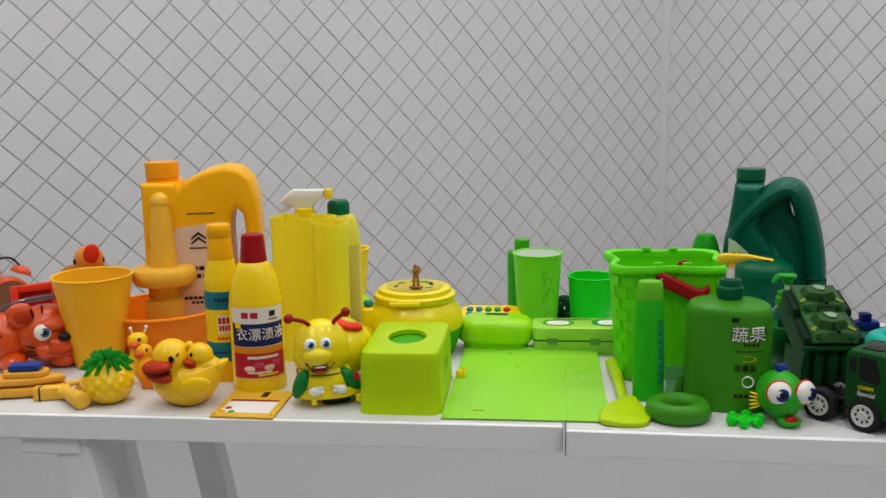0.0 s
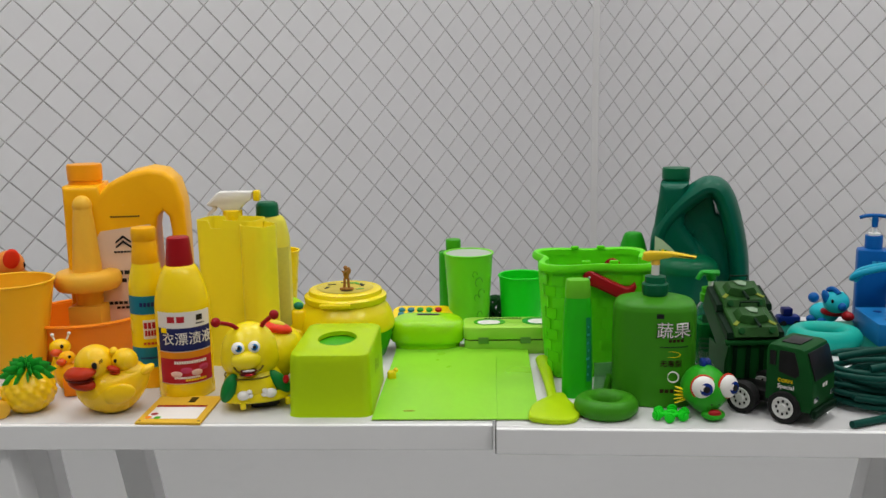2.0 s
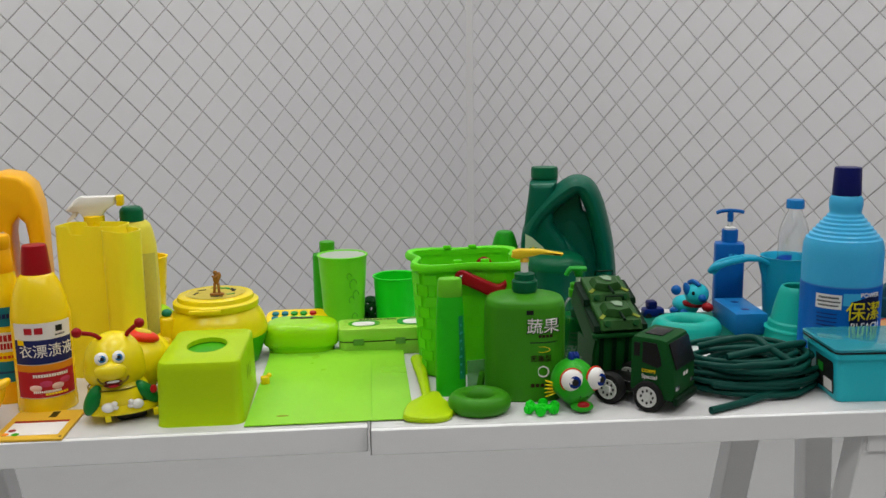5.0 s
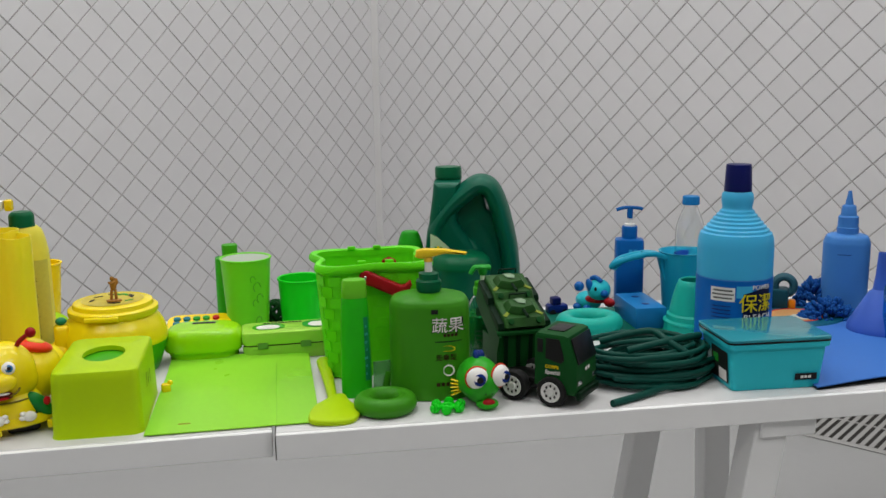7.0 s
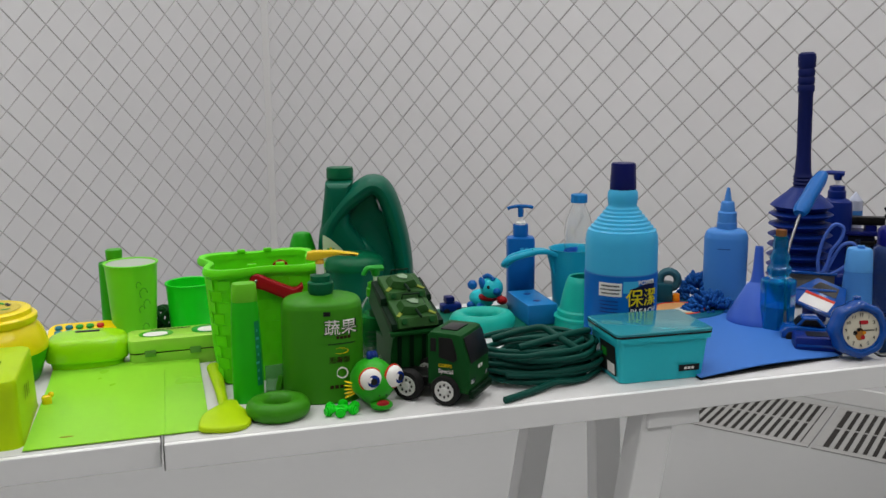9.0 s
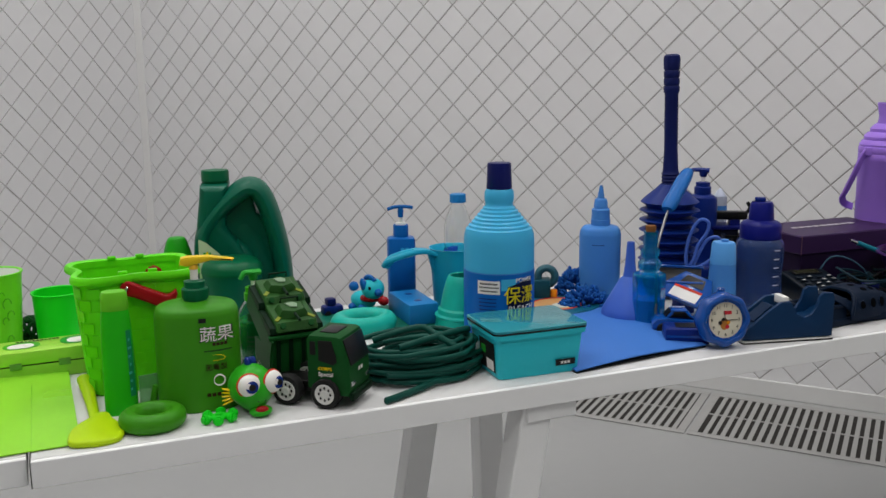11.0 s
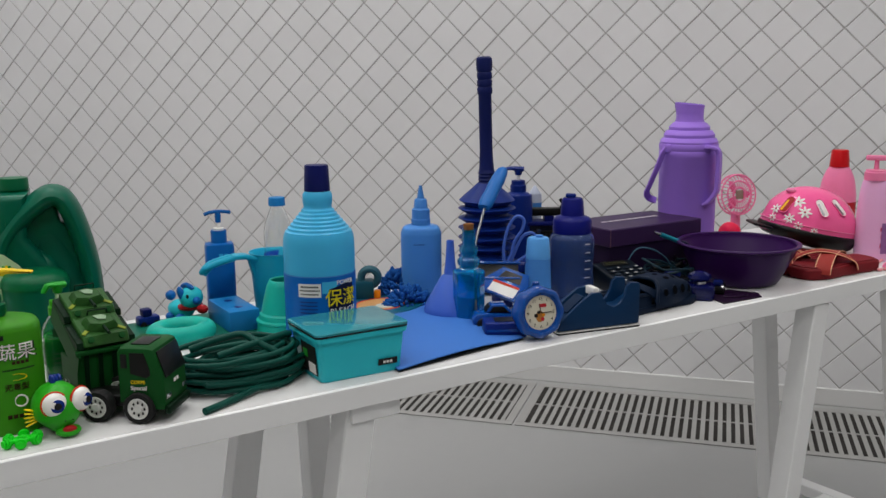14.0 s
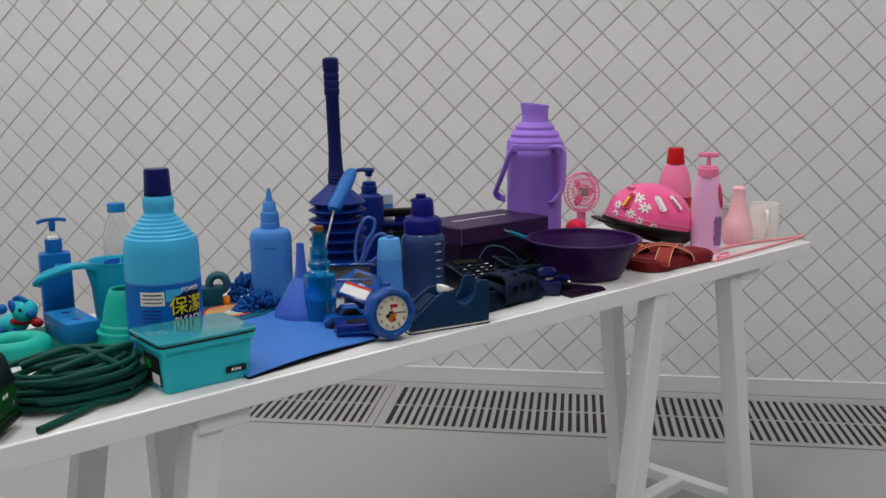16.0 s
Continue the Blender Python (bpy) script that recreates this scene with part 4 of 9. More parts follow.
def amber_bottle():
    t = thing("detergent_bottle", facing(-0.172, 1.414, 0, size=1.031), "slim yellow bottle with orange cap and teal printed label", "bottle")
    prof = [(0, 0.002), (0.022, 0), (0.025, 0.003), (0.0255, 0.03), (0.0255, 0.135), (0.024, 0.155), (0.0185, 0.178)]
    part("body", lathe(curve_profile(prof, 4), 40), M_YELLOW, t)
    part("cap", lathe([(0.0185, 0.178), (0.019, 0.18), (0.016, 0.208), (0.0155, 0.209), (0.017, 0.211), (0.0175, 0.224), (0.016, 0.2275), (0, 0.228)], 36), M_AMBER, t, "orange plastic cap")
    part("base_ring", lathe([(0.0256, 0.001), (0.0259, 0.004), (0.0259, 0.026), (0.0256, 0.029)], 40, close=False), M_AMBER, t)
    part("band", wrap(0.0256, 0.108, 0.134, -170, -10), M_TEALL, t)
    part("band", wrap(0.0256, 0.031, 0.06, -170, -10), M_TEALL, t)
    bars(t, Matrix.Identity(4), [(0.002, 0.092, 0.022, 0.009), (0.004, 0.081, 0.024, 0.008)], M_REDL, 0.5, bend=0.0262)
    part("patch", wrap(0.0257, 0.073, 0.1, -112, -62, 12), M_PAPER, t)
    bars(t, Matrix.Identity(4), [(0.002, 0.066, 0.026, 0.004)], M_ORRIM2, 1.2, bend=0.0262)
    bars(t, Matrix.Identity(4), [(0, 0.122, 0.026, 0.006), (0, 0.045, 0.034, 0.003)], M_NAVYL, 0.8, bend=0.0262)


amber_bottle()


def floppy():
    t = thing("floppy_disk", on_table(-0.096, 1.296, 0, size=1.044, depth=0.90), "amber floppy disk with white label lying on the table", "floppy disk")
    t.matrix_basis = pose(-0.095, 1.294, TOP, 0, 0, -0.5) @ sized(1.045)
    part("shell", slab([(-0.042, -0.048), (0.042, -0.05), (0.042, 0.046), (0.038, 0.05), (-0.042, 0.05)], 0, 0.0033, 0.0006, 1), mat("amber_disk_plastic", "e0b33a", 0.5, grain=70), t)
    part("sticker", box(-0.033, 0.033, -0.036, 0.006, 0.0033, 0.0036), M_PAPER, t, "white sticker with coloured dots", smooth=False)
    part("stripe", box(-0.033, 0.033, 0.0065, 0.013, 0.0033, 0.0037), M_DARKRED, t, smooth=False)
    part("shutter_slot", box(0.003, 0.012, 0.024, 0.044, 0.0033, 0.0036), M_BLACK, t, smooth=False)
    for x, y, c in ((-0.026, -0.02, M_DARKRED), (-0.03, -0.032, M_ORANGE), (-0.018, -0.033, M_GREEN)):
        part("dot", lathe([(0.0045, 0.0036), (0.0045, 0.0039), (0, 0.0039)], 16), c, t, at=Matrix.Translation((x, y, 0)))
    for x in (-0.038, 0.038):
        part("hole", lathe([(0.002, 0.0033), (0, 0.0035)], 10), M_BLACK, t, at=Matrix.Translation((x, -0.043, 0)))


floppy()


def file_holder():
    t = thing("file_holder", pose(-0.070, 1.515, TOP, 0, 0, -14), "translucent yellow plastic file holder with a notched top edge", "file holder")

    def sleeve(w, d, r, height):
        """A thin upright shell over a rounded outline, its upper edge at height(x)."""
        o = round_rect(w, d, r, 8)
        n = 10
        bm = bmesh.new()
        dense = []
        for k, (x, y) in enumerate(o):
            x2, y2 = o[(k + 1) % len(o)]
            m = max(1, int(math.hypot(x2 - x, y2 - y) / 0.004))
            dense += [(x + (x2 - x) * q / m, y + (y2 - y) * q / m) for q in range(m)]
        rows = [[bm.verts.new((x * (1 + 0.02 * j / n), y, height(x, y) * j / n)) for x, y in dense] for j in range(n + 1)]
        for a, b in zip(rows, rows[1:]):
            for i in range(len(dense)):
                k = (i + 1) % len(dense)
                bm.faces.new((a[i], a[k], b[k], b[i]))
        bm.faces.new(rows[0][::-1])
        bm.normal_update()
        bmesh.ops.solidify(bm, geom=bm.faces[:], thickness=0.0016)
        return bm
    part("shell", sleeve(0.098, 0.052, 0.012, lambda x, y: 0.231 if x < -0.024 else (0.219 if x < 0.0 else 0.232 - 0.05 * max(0, x - 0.035))), M_YSHEET, t)
    part("base_panel", box(-0.044, 0.044, -0.022, 0.022, 0.0018, 0.003), M_YSHEET, t, smooth=False)
    d = thing("file_sheet", pose(-0.022, 1.487, TOP, 0, 0, -22), "rounded yellow plastic sleeve beside the file holder", "file sleeve")
    part("shell", sleeve(0.046, 0.05, 0.016, lambda x, y: 0.227 - 0.1 * max(0, x)), M_YSHEET, d)
    part("paper", box(-0.016, 0.016, -0.012, 0.012, 0.003, 0.205, 0.003), M_YELLOW, d, "yellow papers inside")


file_holder()


def spray_bottle():
    t = thing("spray_bottle", pose(-0.036, 1.614, TOP, 0, 0, 0) @ sized(1.004), "pale lemon cleaner bottle with green cap and white trigger", "spray bottle")
    prof = [(0.033, 0), (0.035, 0.004), (0.035, 0.16), (0.033, 0.19), (0.028, 0.212), (0.021, 0.22)]
    part("body", lathe(curve_profile(prof, 4), 40, squircle(1, 0.75, 2.6)), M_LEMON, t)
    part("cap", lathe([(0.0185, 0.22), (0.0185, 0.236), (0.017, 0.24), (0.0135, 0.243), (0, 0.243)], 32), M_BOTGREEN, t, "dark green flip cap")
    part("side_label", wrap(0.0352, 0.03, 0.17, -75, -18, 14, shape=squircle(1, 0.75, 2.6)), mat("faded_label", "d0c85c", 0.5, grain=60, vary=0.3), t)
    bars(t, Matrix.Rotation(radians(42), 4, "Z") @ Matrix.Translation((0, -0.0305, 0)), [(0.0, z, 0.018, 0.006) for z in (0.05, 0.065, 0.08, 0.1, 0.115, 0.14)], M_INK, 0.9)
    s = thing("trigger_sprayer", pose(-0.086, 1.585, TOP, 0, 0, 4) @ sized(1.008), "yellow bottle with white trigger spray head and yellow nozzle", "spray bottle")
    part("bottle", lathe(curve_profile([(0.026, 0), (0.028, 0.004), (0.028, 0.17), (0.02, 0.2), (0.014, 0.215)], 4), 32), M_YELLOW, s)
    part("collar", lathe([(0.0155, 0.215), (0.0155, 0.232), (0.013, 0.234)], 28), M_YELLOW, s)
    part("head", plate([(-0.040, 0.243), (-0.036, 0.240), (-0.022, 0.239), (-0.018, 0.236), (-0.016, 0.232), (0.012, 0.232), (0.018, 0.240), (0.026, 0.246), (0.032, 0.25), (0.034, 0.263), (-0.018, 0.2635), (-0.024, 0.26)], 0.02, 0.004, 2), M_WHITE, s, "white trigger spray head")
    part("trigger", plate([(-0.03, 0.246), (-0.022, 0.246), (-0.026, 0.232), (-0.038, 0.224), (-0.040, 0.227), (-0.031, 0.236)], 0.012, 0.001), M_WHITE, s)
    part("nozzle", box(0.0345, 0.046, -0.008, 0.008, 0.247, 0.264, 0.003), M_YELLOW, s, "yellow nozzle")


spray_bottle()
open_cup("cup", on_table(-0.041, 1.733, size=0.988), "narrow yellow plastic cup standing behind the bottles", "cup", 0.02, 0.031, 0.143, M_YELLOW)


def bee():
    t = thing("toy_bee", facing(0.004, 1.322, 4, size=0.98), "yellow plastic toy bee with red antennae and blue eyes", "toy bee")
    bm = ball(0.0385, 0.037, 0.040, (-0.006, 0, 0.080), 40, 26)
    for v in bm.verts:
        if v.co.z < 0.078:
            v.co.x = -0.006 + (v.co.x + 0.006) * (1 + min(0.22, (0.078 - v.co.z) * 9))
    part("head", bm, M_CANARY, t)
    # Darker yellow rings the neck crease as painted shade; the lip reuses it.
    part("neck_line", move(ring(0.036, 0.0012, 0, 40, 6), pose(-0.006, -0.002, 0.0475) @ Matrix.Diagonal((1, 0.86, 1, 1))), mat("painted_crease_shade", "7a6a0c", 0.6), t)
    part("belly", join(ball(0.041, 0.034, 0.030, (-0.003, -0.001, 0.034), 34, 20)), M_CANARY, t)
    part("snout", ball(0.0205, 0.0135, 0.0132, (-0.0145, -0.0325, 0.0755), 32, 20), M_CANARY, t)
    smile = smooth_path([(-0.031, -0.030, 0.066), (-0.026, -0.036, 0.0605), (-0.0125, -0.0385, 0.0575), (0.002, -0.037, 0.060), (0.008, -0.033, 0.0655)], 5)
    part("lip", tube(smile, 0.0014, 8), mat("painted_crease_shade", "7a6a0c", 0.6), t)
    part("mouth", ball(0.0128, 0.005, 0.0058, (-0.0125, -0.0355, 0.0585), 24, 12), mat("dark_mouth", "5c1206", 0.5, grain=60), t, "dark red open mouth")
    part("teeth", ball(0.0085, 0.0022, 0.0016, (-0.0125, -0.0388, 0.0618), 18, 8), M_WHITE, t)
    part("tongue", ball(0.0065, 0.003, 0.0022, (-0.0125, -0.0388, 0.0560), 14, 8), M_RED, t)
    for x in (-0.0245, -0.0035):
        eye(t, (x, -0.0315, 0.0925), 0.0086, M_BLUEYE, (-0.10, -1, 0.28))
    for p in (((-0.020, -0.008, 0.112), (-0.030, -0.012, 0.121), (-0.044, -0.016, 0.126), (-0.051, -0.018, 0.128)), ((0.010, -0.008, 0.112), (0.014, -0.011, 0.120), (0.022, -0.014, 0.127), (0.028, -0.015, 0.131))):
        part("antenna", join(tube(smooth_path(p, 4), 0.0030, 10), ball(0.0068, 0.0068, 0.0068, p[-1], 18, 12)), M_DARKRED, t, "red antenna with a ball tip")
    for x, z, a, mx in ((-0.038, 0.034, 24, -0.021), (0.030, 0.036, -42, 0.016)):
        part("arm", ball(0.0105, 0.012, 0.0215, (x, -0.019, z), 20, 14, Matrix.Rotation(radians(a), 4, "Y")), mat("sleeve_green", "0f7a34", 0.32, grain=60), t, "green sleeve")
        part("mitt", join(ball(0.0085, 0.0065, 0.0065, (mx, -0.036, 0.0265), 18, 10), ball(0.004, 0.004, 0.0032, (mx + math.copysign(0.008, -mx), -0.037, 0.031), 12, 8), ball(0.004, 0.004, 0.003, (mx + math.copysign(0.009, -mx), -0.037, 0.0255), 12, 8)), M_WHITE, t)
    part("heart", ball(0.0045, 0.0018, 0.006, (0.0385, -0.0295, 0.0415), 14, 8), M_RED, t)
    part("wheel", move(lathe([(0.0, -0.019), (0.015, -0.019), (0.017, -0.015), (0.017, 0.015), (0.015, 0.019), (0, 0.019)], 30), pose(0.010, -0.012, 0.017, 0, 90, 0)), M_RUBBER, t, "black rubber wheel")
    part("skirt", lathe(curve_profile([(0.047, 0.013), (0.050, 0.0165), (0.045, 0.026)], 3), 40, squircle(1, 0.74, 2.4)), M_CANARY, t)
    for x in (-0.022, 0.040):
        part("foot", box(x - 0.004, x + 0.004, -0.036, -0.028, 0.006, 0.016, 0.0015), M_CANARY, t)
    b2 = part("hind_body", join(ball(0.040, 0.044, 0.043, (0.030, 0.046, 0.062), 32, 20), ball(0.034, 0.04, 0.036, (0.050, 0.094, 0.050), 30, 18)), M_CANARY, t)
    part("back_patch", ball(0.024, 0.020, 0.0085, (0.036, 0.034, 0.0995), 24, 12, Matrix.Rotation(radians(16), 4, "Y")), M_REDOR, b2, "red patch on the back")
    part("patch_print", ball(0.012, 0.009, 0.004, (0.038, 0.032, 0.106), 18, 10, Matrix.Rotation(radians(16), 4, "Y")), mat("pale_print", "d9c23a", 0.4), b2)


bee()


def tissue_box():
    t = thing("tissue_box", pose(0.114, 1.356, TOP, 0, 0, 0) @ sized(1.033, 0.89) @ Matrix.Diagonal((1, 1, 0.77, 1)), "lime green plastic tissue box with round hole on top", "tissue box")
    bm = bmesh.new()
    rows = []
    for z, k in ((0.0, 1.0), (0.004, 0.985), (0.05, 0.965), (0.09, 0.95), (0.1, 0.94), (0.1045, 0.92), (0.106, 0.89)):
        o = round_rect(0.109 * k, 0.19 * k, 0.016 * k, 6)
        rows.append([bm.verts.new((x, y, z)) for x, y in o])
    n = len(rows[0])
    for a, b in zip(rows, rows[1:]):
        for i in range(n):
            bm.faces.new((a[i], a[(i + 1) % n], b[(i + 1) % n], b[i]))
    hole = [bm.verts.new((0.0 + 0.026 * math.cos(2 * math.pi * i / n + 0.35), 0.0 + 0.04 * math.sin(2 * math.pi * i / n + 0.35), 0.106)) for i in range(n)]
    deep = [bm.verts.new((v.co.x, v.co.y, 0.098)) for v in hole]
    for a, b in ((rows[-1], hole), (hole, deep)):
        for i in range(n):
            bm.faces.new((a[i], a[(i + 1) % n], b[(i + 1) % n], b[i]))
    bmesh.ops.recalc_face_normals(bm, faces=bm.faces[:])
    part("cover", bm, M_LIME, t)
    part("inside", box(-0.044, 0.044, -0.08, 0.08, 0.002, 0.0965), M_GREEN, t, "green inside seen through the hole")
    bars(t, pose(0.053, -0.02, 0.062, 0, 0, 90), [(0.012, 0, 0.008, 0.02), (-0.006, 0.003, 0.006, 0.025), (0.03, -0.002, 0.006, 0.022)], mat("olive_print", "7d8a28", 0.5), 6)
    f = thing("toy_block", on_table(0.182, 1.424, 20, size=1.023), "small yellow plastic bit beside the tissue box", "toy")
    part("piece", box(-0.006, 0.006, -0.006, 0.006, 0, 0.014, 0.003), M_YELLOW, f)
    part("knob", ball(0.004, 0.004, 0.004, (0.006, 0, 0.014), 12, 8), M_YELLOW, f)


tissue_box()


def lime_folder():
    t = thing("plastic_folder", on_table(0.279, 1.426, 0, size=1.021, depth=0.89), "translucent lime plastic folder lying flat, curling up behind", "folder")
    bm = bmesh.new()
    nx, ny = 12, 14
    grid = []
    for j in range(ny + 1):
        v = j / ny
        row = []
        for i in range(nx + 1):
            u = i / nx
            x = -0.106 + 0.215 * u + 0.006 * v * (1 - u)
            y = -0.187 + 0.335 * v
            z = 0.0016 + 0.016 * max(0, v - 0.7) ** 2 * 5 * (0.6 + 0.4 * math.sin(u * 3.1)) + 0.004 * max(0, 0.2 - u) * v
            row.append(bm.verts.new((x, y, z)))
        grid.append(row)
    for j in range(ny):
        for i in range(nx):
            bm.faces.new((grid[j][i], grid[j][i + 1], grid[j + 1][i + 1], grid[j + 1][i]))
    bm.normal_update()
    bmesh.ops.solidify(bm, geom=bm.faces[:], thickness=-0.0013)
    part("cover", bm, M_LIMETR, t)
    part("fold", tube([(0.055, -0.186, 0.003), (0.0565, 0.0, 0.003), (0.058, 0.09, 0.0075)], 0.0004, 6), mat("lime_crease", "86d030", 0.3), t)
    part("stain", lathe([(0.006, 0.0032), (0, 0.0034)], 12, squircle(1.4, 0.5, 2)), mat("brown_stain", "8a9020", 0.6), t, at=Matrix.Translation((-0.06, -0.155, 0)))


lime_folder()


def spatula():
    t = thing("spatula", on_table(0.410, 1.269, -4, size=1.037, depth=0.90), "lime green silicone spatula lying on the table", "spatula")
    bl = [(-0.024, -0.03), (0.004, -0.031), (0.024, -0.022), (0.031, -0.004), (0.028, 0.022), (0.012, 0.05), (0.004, 0.07), (-0.008, 0.07), (-0.018, 0.05), (-0.03, 0.02), (-0.031, -0.014)]
    part("blade", move(slab([(p.x, p.y) for p in smooth_path([(x, y, 0) for x, y in bl], 4, True)], 0.0, 0.008, 0.003, 3), pose(0, 0, 0.001, 2, 3, -8)), M_LIME, t)
    hd = tube(smooth_path([(-0.002, 0.06, 0.006), (-0.006, 0.12, 0.010), (-0.011, 0.18, 0.012), (-0.016, 0.235, 0.012)], 6), 0.0075, 14, taper=lambda u: 0.8 + 0.55 * u)
    part("handle", move(hd, Matrix.Diagonal((1, 1, 0.8, 1))), M_LIME, t)


spatula()


def noodle_pot():
    t = thing("food_pot", on_table(0.097, 1.560, size=1.007) @ Matrix.Diagonal((1.05, 1.05, 0.94, 1)), "yellow lidded plastic food pot with green base", "food pot")
    part("base", lathe(curve_profile([(0.056, 0), (0.06, 0.004), (0.068, 0.03), (0.073, 0.05)], 4), 56), M_GREEN, t, "green lower half")
    part("bowl", lathe(curve_profile([(0.0732, 0.05), (0.0738, 0.06), (0.069, 0.078), (0.061, 0.092), (0.058, 0.095)], 4), 56), M_CANARY, t)
    lid = part("lid", lathe([(0.061, 0.095), (0.0625, 0.097), (0.0625, 0.105), (0.0605, 0.107), (0.056, 0.108), (0.055, 0.1145), (0.053, 0.116), (0, 0.117)], 56), M_CANARY, t)
    part("print", lathe([(0.043, 0.1172), (0, 0.1174)], 40), mat("olive_print_disc", "c8b646", 0.5, grain=40, vary=0.5), lid, "printed disc on the lid")
    part("clip", box(-0.03, 0.016, -0.066, -0.058, 0.097, 0.104, 0.002), M_CANARY, lid)
    rnd = random.Random(4)
    for k in range(14):
        a = rnd.random() * 6.28
        part("mark", box(-0.006, 0.006, -0.002, 0.002, 0, 0.0004), M_INK if k % 3 else M_LEAF, lid, at=pose(0.028 * math.cos(a), 0.028 * math.sin(a), 0.1176 + k * 0.00002, 0, 0, math.degrees(a) + 60), smooth=False)
    s = thing("soldier_figurine", on_table(0.102, 1.542, 0, 0.1115, size=1.010), "tiny tan and brown toy figurine on a dark base", "figurine")
    bm = join(lathe([(0.0085, 0), (0.0085, 0.0025), (0, 0.003)], 16, squircle(1.3, 0.8, 2)), tube([(-0.004, 0, 0.002), (-0.0025, 0, 0.018)], 0.0022, 8), tube([(0.0035, 0, 0.002), (0.0025, 0, 0.018)], 0.0022, 8),
              ball(0.005, 0.0035, 0.0085, (0, 0, 0.0245), 12, 8), ball(0.0032, 0.0032, 0.0035, (-0.001, 0, 0.0345), 12, 8), tube([(0.003, -0.002, 0.03), (-0.003, -0.006, 0.0275), (-0.005, -0.007, 0.031)], 0.0016, 8), ball(0.0045, 0.003, 0.006, (0.003, 0.003, 0.029), 10, 6))
    me = part("figure", bm, mat("tan_paint", "a87436", 0.5, grain=300, vary=0.4), None)
    me.parent = s


noodle_pot()


def small_lime():
    b = thing("ball", on_table(-0.024, 1.690, 0, size=0.993), "small yellow-green felt ball", "ball")
    part("felt", ball(0.0325, 0.0325, 0.0325, (0, 0, 0.0325)), mat("felt_green", "a4d420", 0.9, grain=200, vary=0.15, bump=0.4), b)
    part("seam", tube([(0.0327 * math.cos(a) * 0.9, 0.0327 * math.sin(a) * 0.9, 0.0325 + 0.0327 * 0.43 * math.sin(2 * a)) for a in [k * math.pi / 16 for k in range(32)]], 0.0007, 5, True), M_WHITE, b)
    y = thing("toy_bird", facing(0.022, 1.524, size=1.014), "yellow plastic toy with a green cap knob", "toy")
    part("body", join(ball(0.019, 0.02, 0.03, (0, 0, 0.03)), box(-0.006, 0.016, -0.012, 0.012, 0.04, 0.083, 0.006, 3)), M_YELLOW, y)
    part("cap", ball(0.008, 0.008, 0.006, (0.005, 0, 0.088), 16, 10), mat("teal_cap", "1d7d62", 0.4), y)
    s = thing("soap_box", on_table(0.227, 1.587, -3, size=1.001), "lime green plastic soap box with rounded ends", "soap box")
    sh = squircle(1.0, 0.66, 3.2)
    part("tray", lathe([(0.05, 0), (0.052, 0.003), (0.054, 0.016), (0.054, 0.02)], 48, sh), M_LIME2, s)
    lid = part("lid", lathe(curve_profile([(0.059, 0.018), (0.061, 0.022), (0.0615, 0.034), (0.059, 0.044), (0.052, 0.0515), (0.038, 0.0545), (0.0, 0.0555)], 4), 48, sh), M_LIME2, s)
    part("sticker", box(-0.018, 0.018, 0.004, 0.014, 0.0554, 0.0558), M_INK, lid, "dark sticker", smooth=False)
    part("foot", box(0.0, 0.028, -0.035, -0.03, 0, 0.004), M_BLACK, s)
    c = thing("toy_phone", on_table(0.212, 1.701, 0, 0.008, size=0.987), "yellow toy keypad with coloured buttons", "toy phone")
    part("case", move(slab(round_rect(0.11, 0.07, 0.02), 0, 0.016, 0.004), pose(0, 0, 0.007, 14, 0, 0)), M_YELLOW, c)
    cols = (M_TEALL, M_LEAF, M_RED)
    for i in range(5):
        for j in range(3):
            part("button", move(lathe([(0.0062, 0), (0.006, 0.003), (0.004, 0.0042), (0, 0.0044)], 14), pose(0, 0, 0.007, 14, 0, 0) @ Matrix.Translation((-0.038 + i * 0.0165, -0.02 + j * 0.017, 0.016))), cols[(i // 2 + (2 if j == 0 else 0)) % 3], c)
    p = thing("pencil_tin", on_table(0.365, 1.586, 1, size=0.998, depth=0.87) @ Matrix.Diagonal((1.04, 1, 1.12, 1)), "pale green tin pencil box with printed lid", "pencil box")
    part("base", slab(round_rect(0.15, 0.075, 0.012), 0, 0.02, 0.001), mat("pale_green_tin", "9cd04a", 0.35, 0.1, grain=40, vary=0.05), p)
    lid = part("lid", slab(round_rect(0.152, 0.077, 0.012), 0.021, 0.04, 0.003), mat("pale_green_lid", "a8dc50", 0.3, 0.1, grain=40, vary=0.05), p)
    part("patch", slab(round_rect(0.05, 0.04, 0.018), 0.0401, 0.0405), M_GREEN, lid, at=Matrix.Translation((-0.035, 0, 0)))
    part("patch", slab(round_rect(0.036, 0.028, 0.013), 0.0406, 0.041), M_PAPER, lid, at=Matrix.Translation((-0.036, -0.004, 0)))
    part("patch", slab(round_rect(0.05, 0.05, 0.02), 0.0401, 0.0406), M_LEAF, lid, at=Matrix.Translation((0.042, 0.004, 0)))
    part("patch", slab(round_rect(0.034, 0.034, 0.015), 0.0407, 0.0411), M_PAPER, lid, at=Matrix.Translation((0.043, 0.0, 0)))
    bars(lid, pose(-0.012, 0.024, 0.0404, -90, 0, 0), [(0, 0, 0.06, 0.006)], M_INK, 0.9)
    for x in (-0.045, 0.02, 0.055):
        part("catch", box(x - 0.008, x + 0.008, -0.0395, -0.0375, 0.016, 0.025, 0.0006), mat("tin_edge", "6f9c50", 0.35, 0.3), p)
    part("gap", slab(round_rect(0.149, 0.074, 0.012), 0.02, 0.021), M_INK, p)


small_lime()

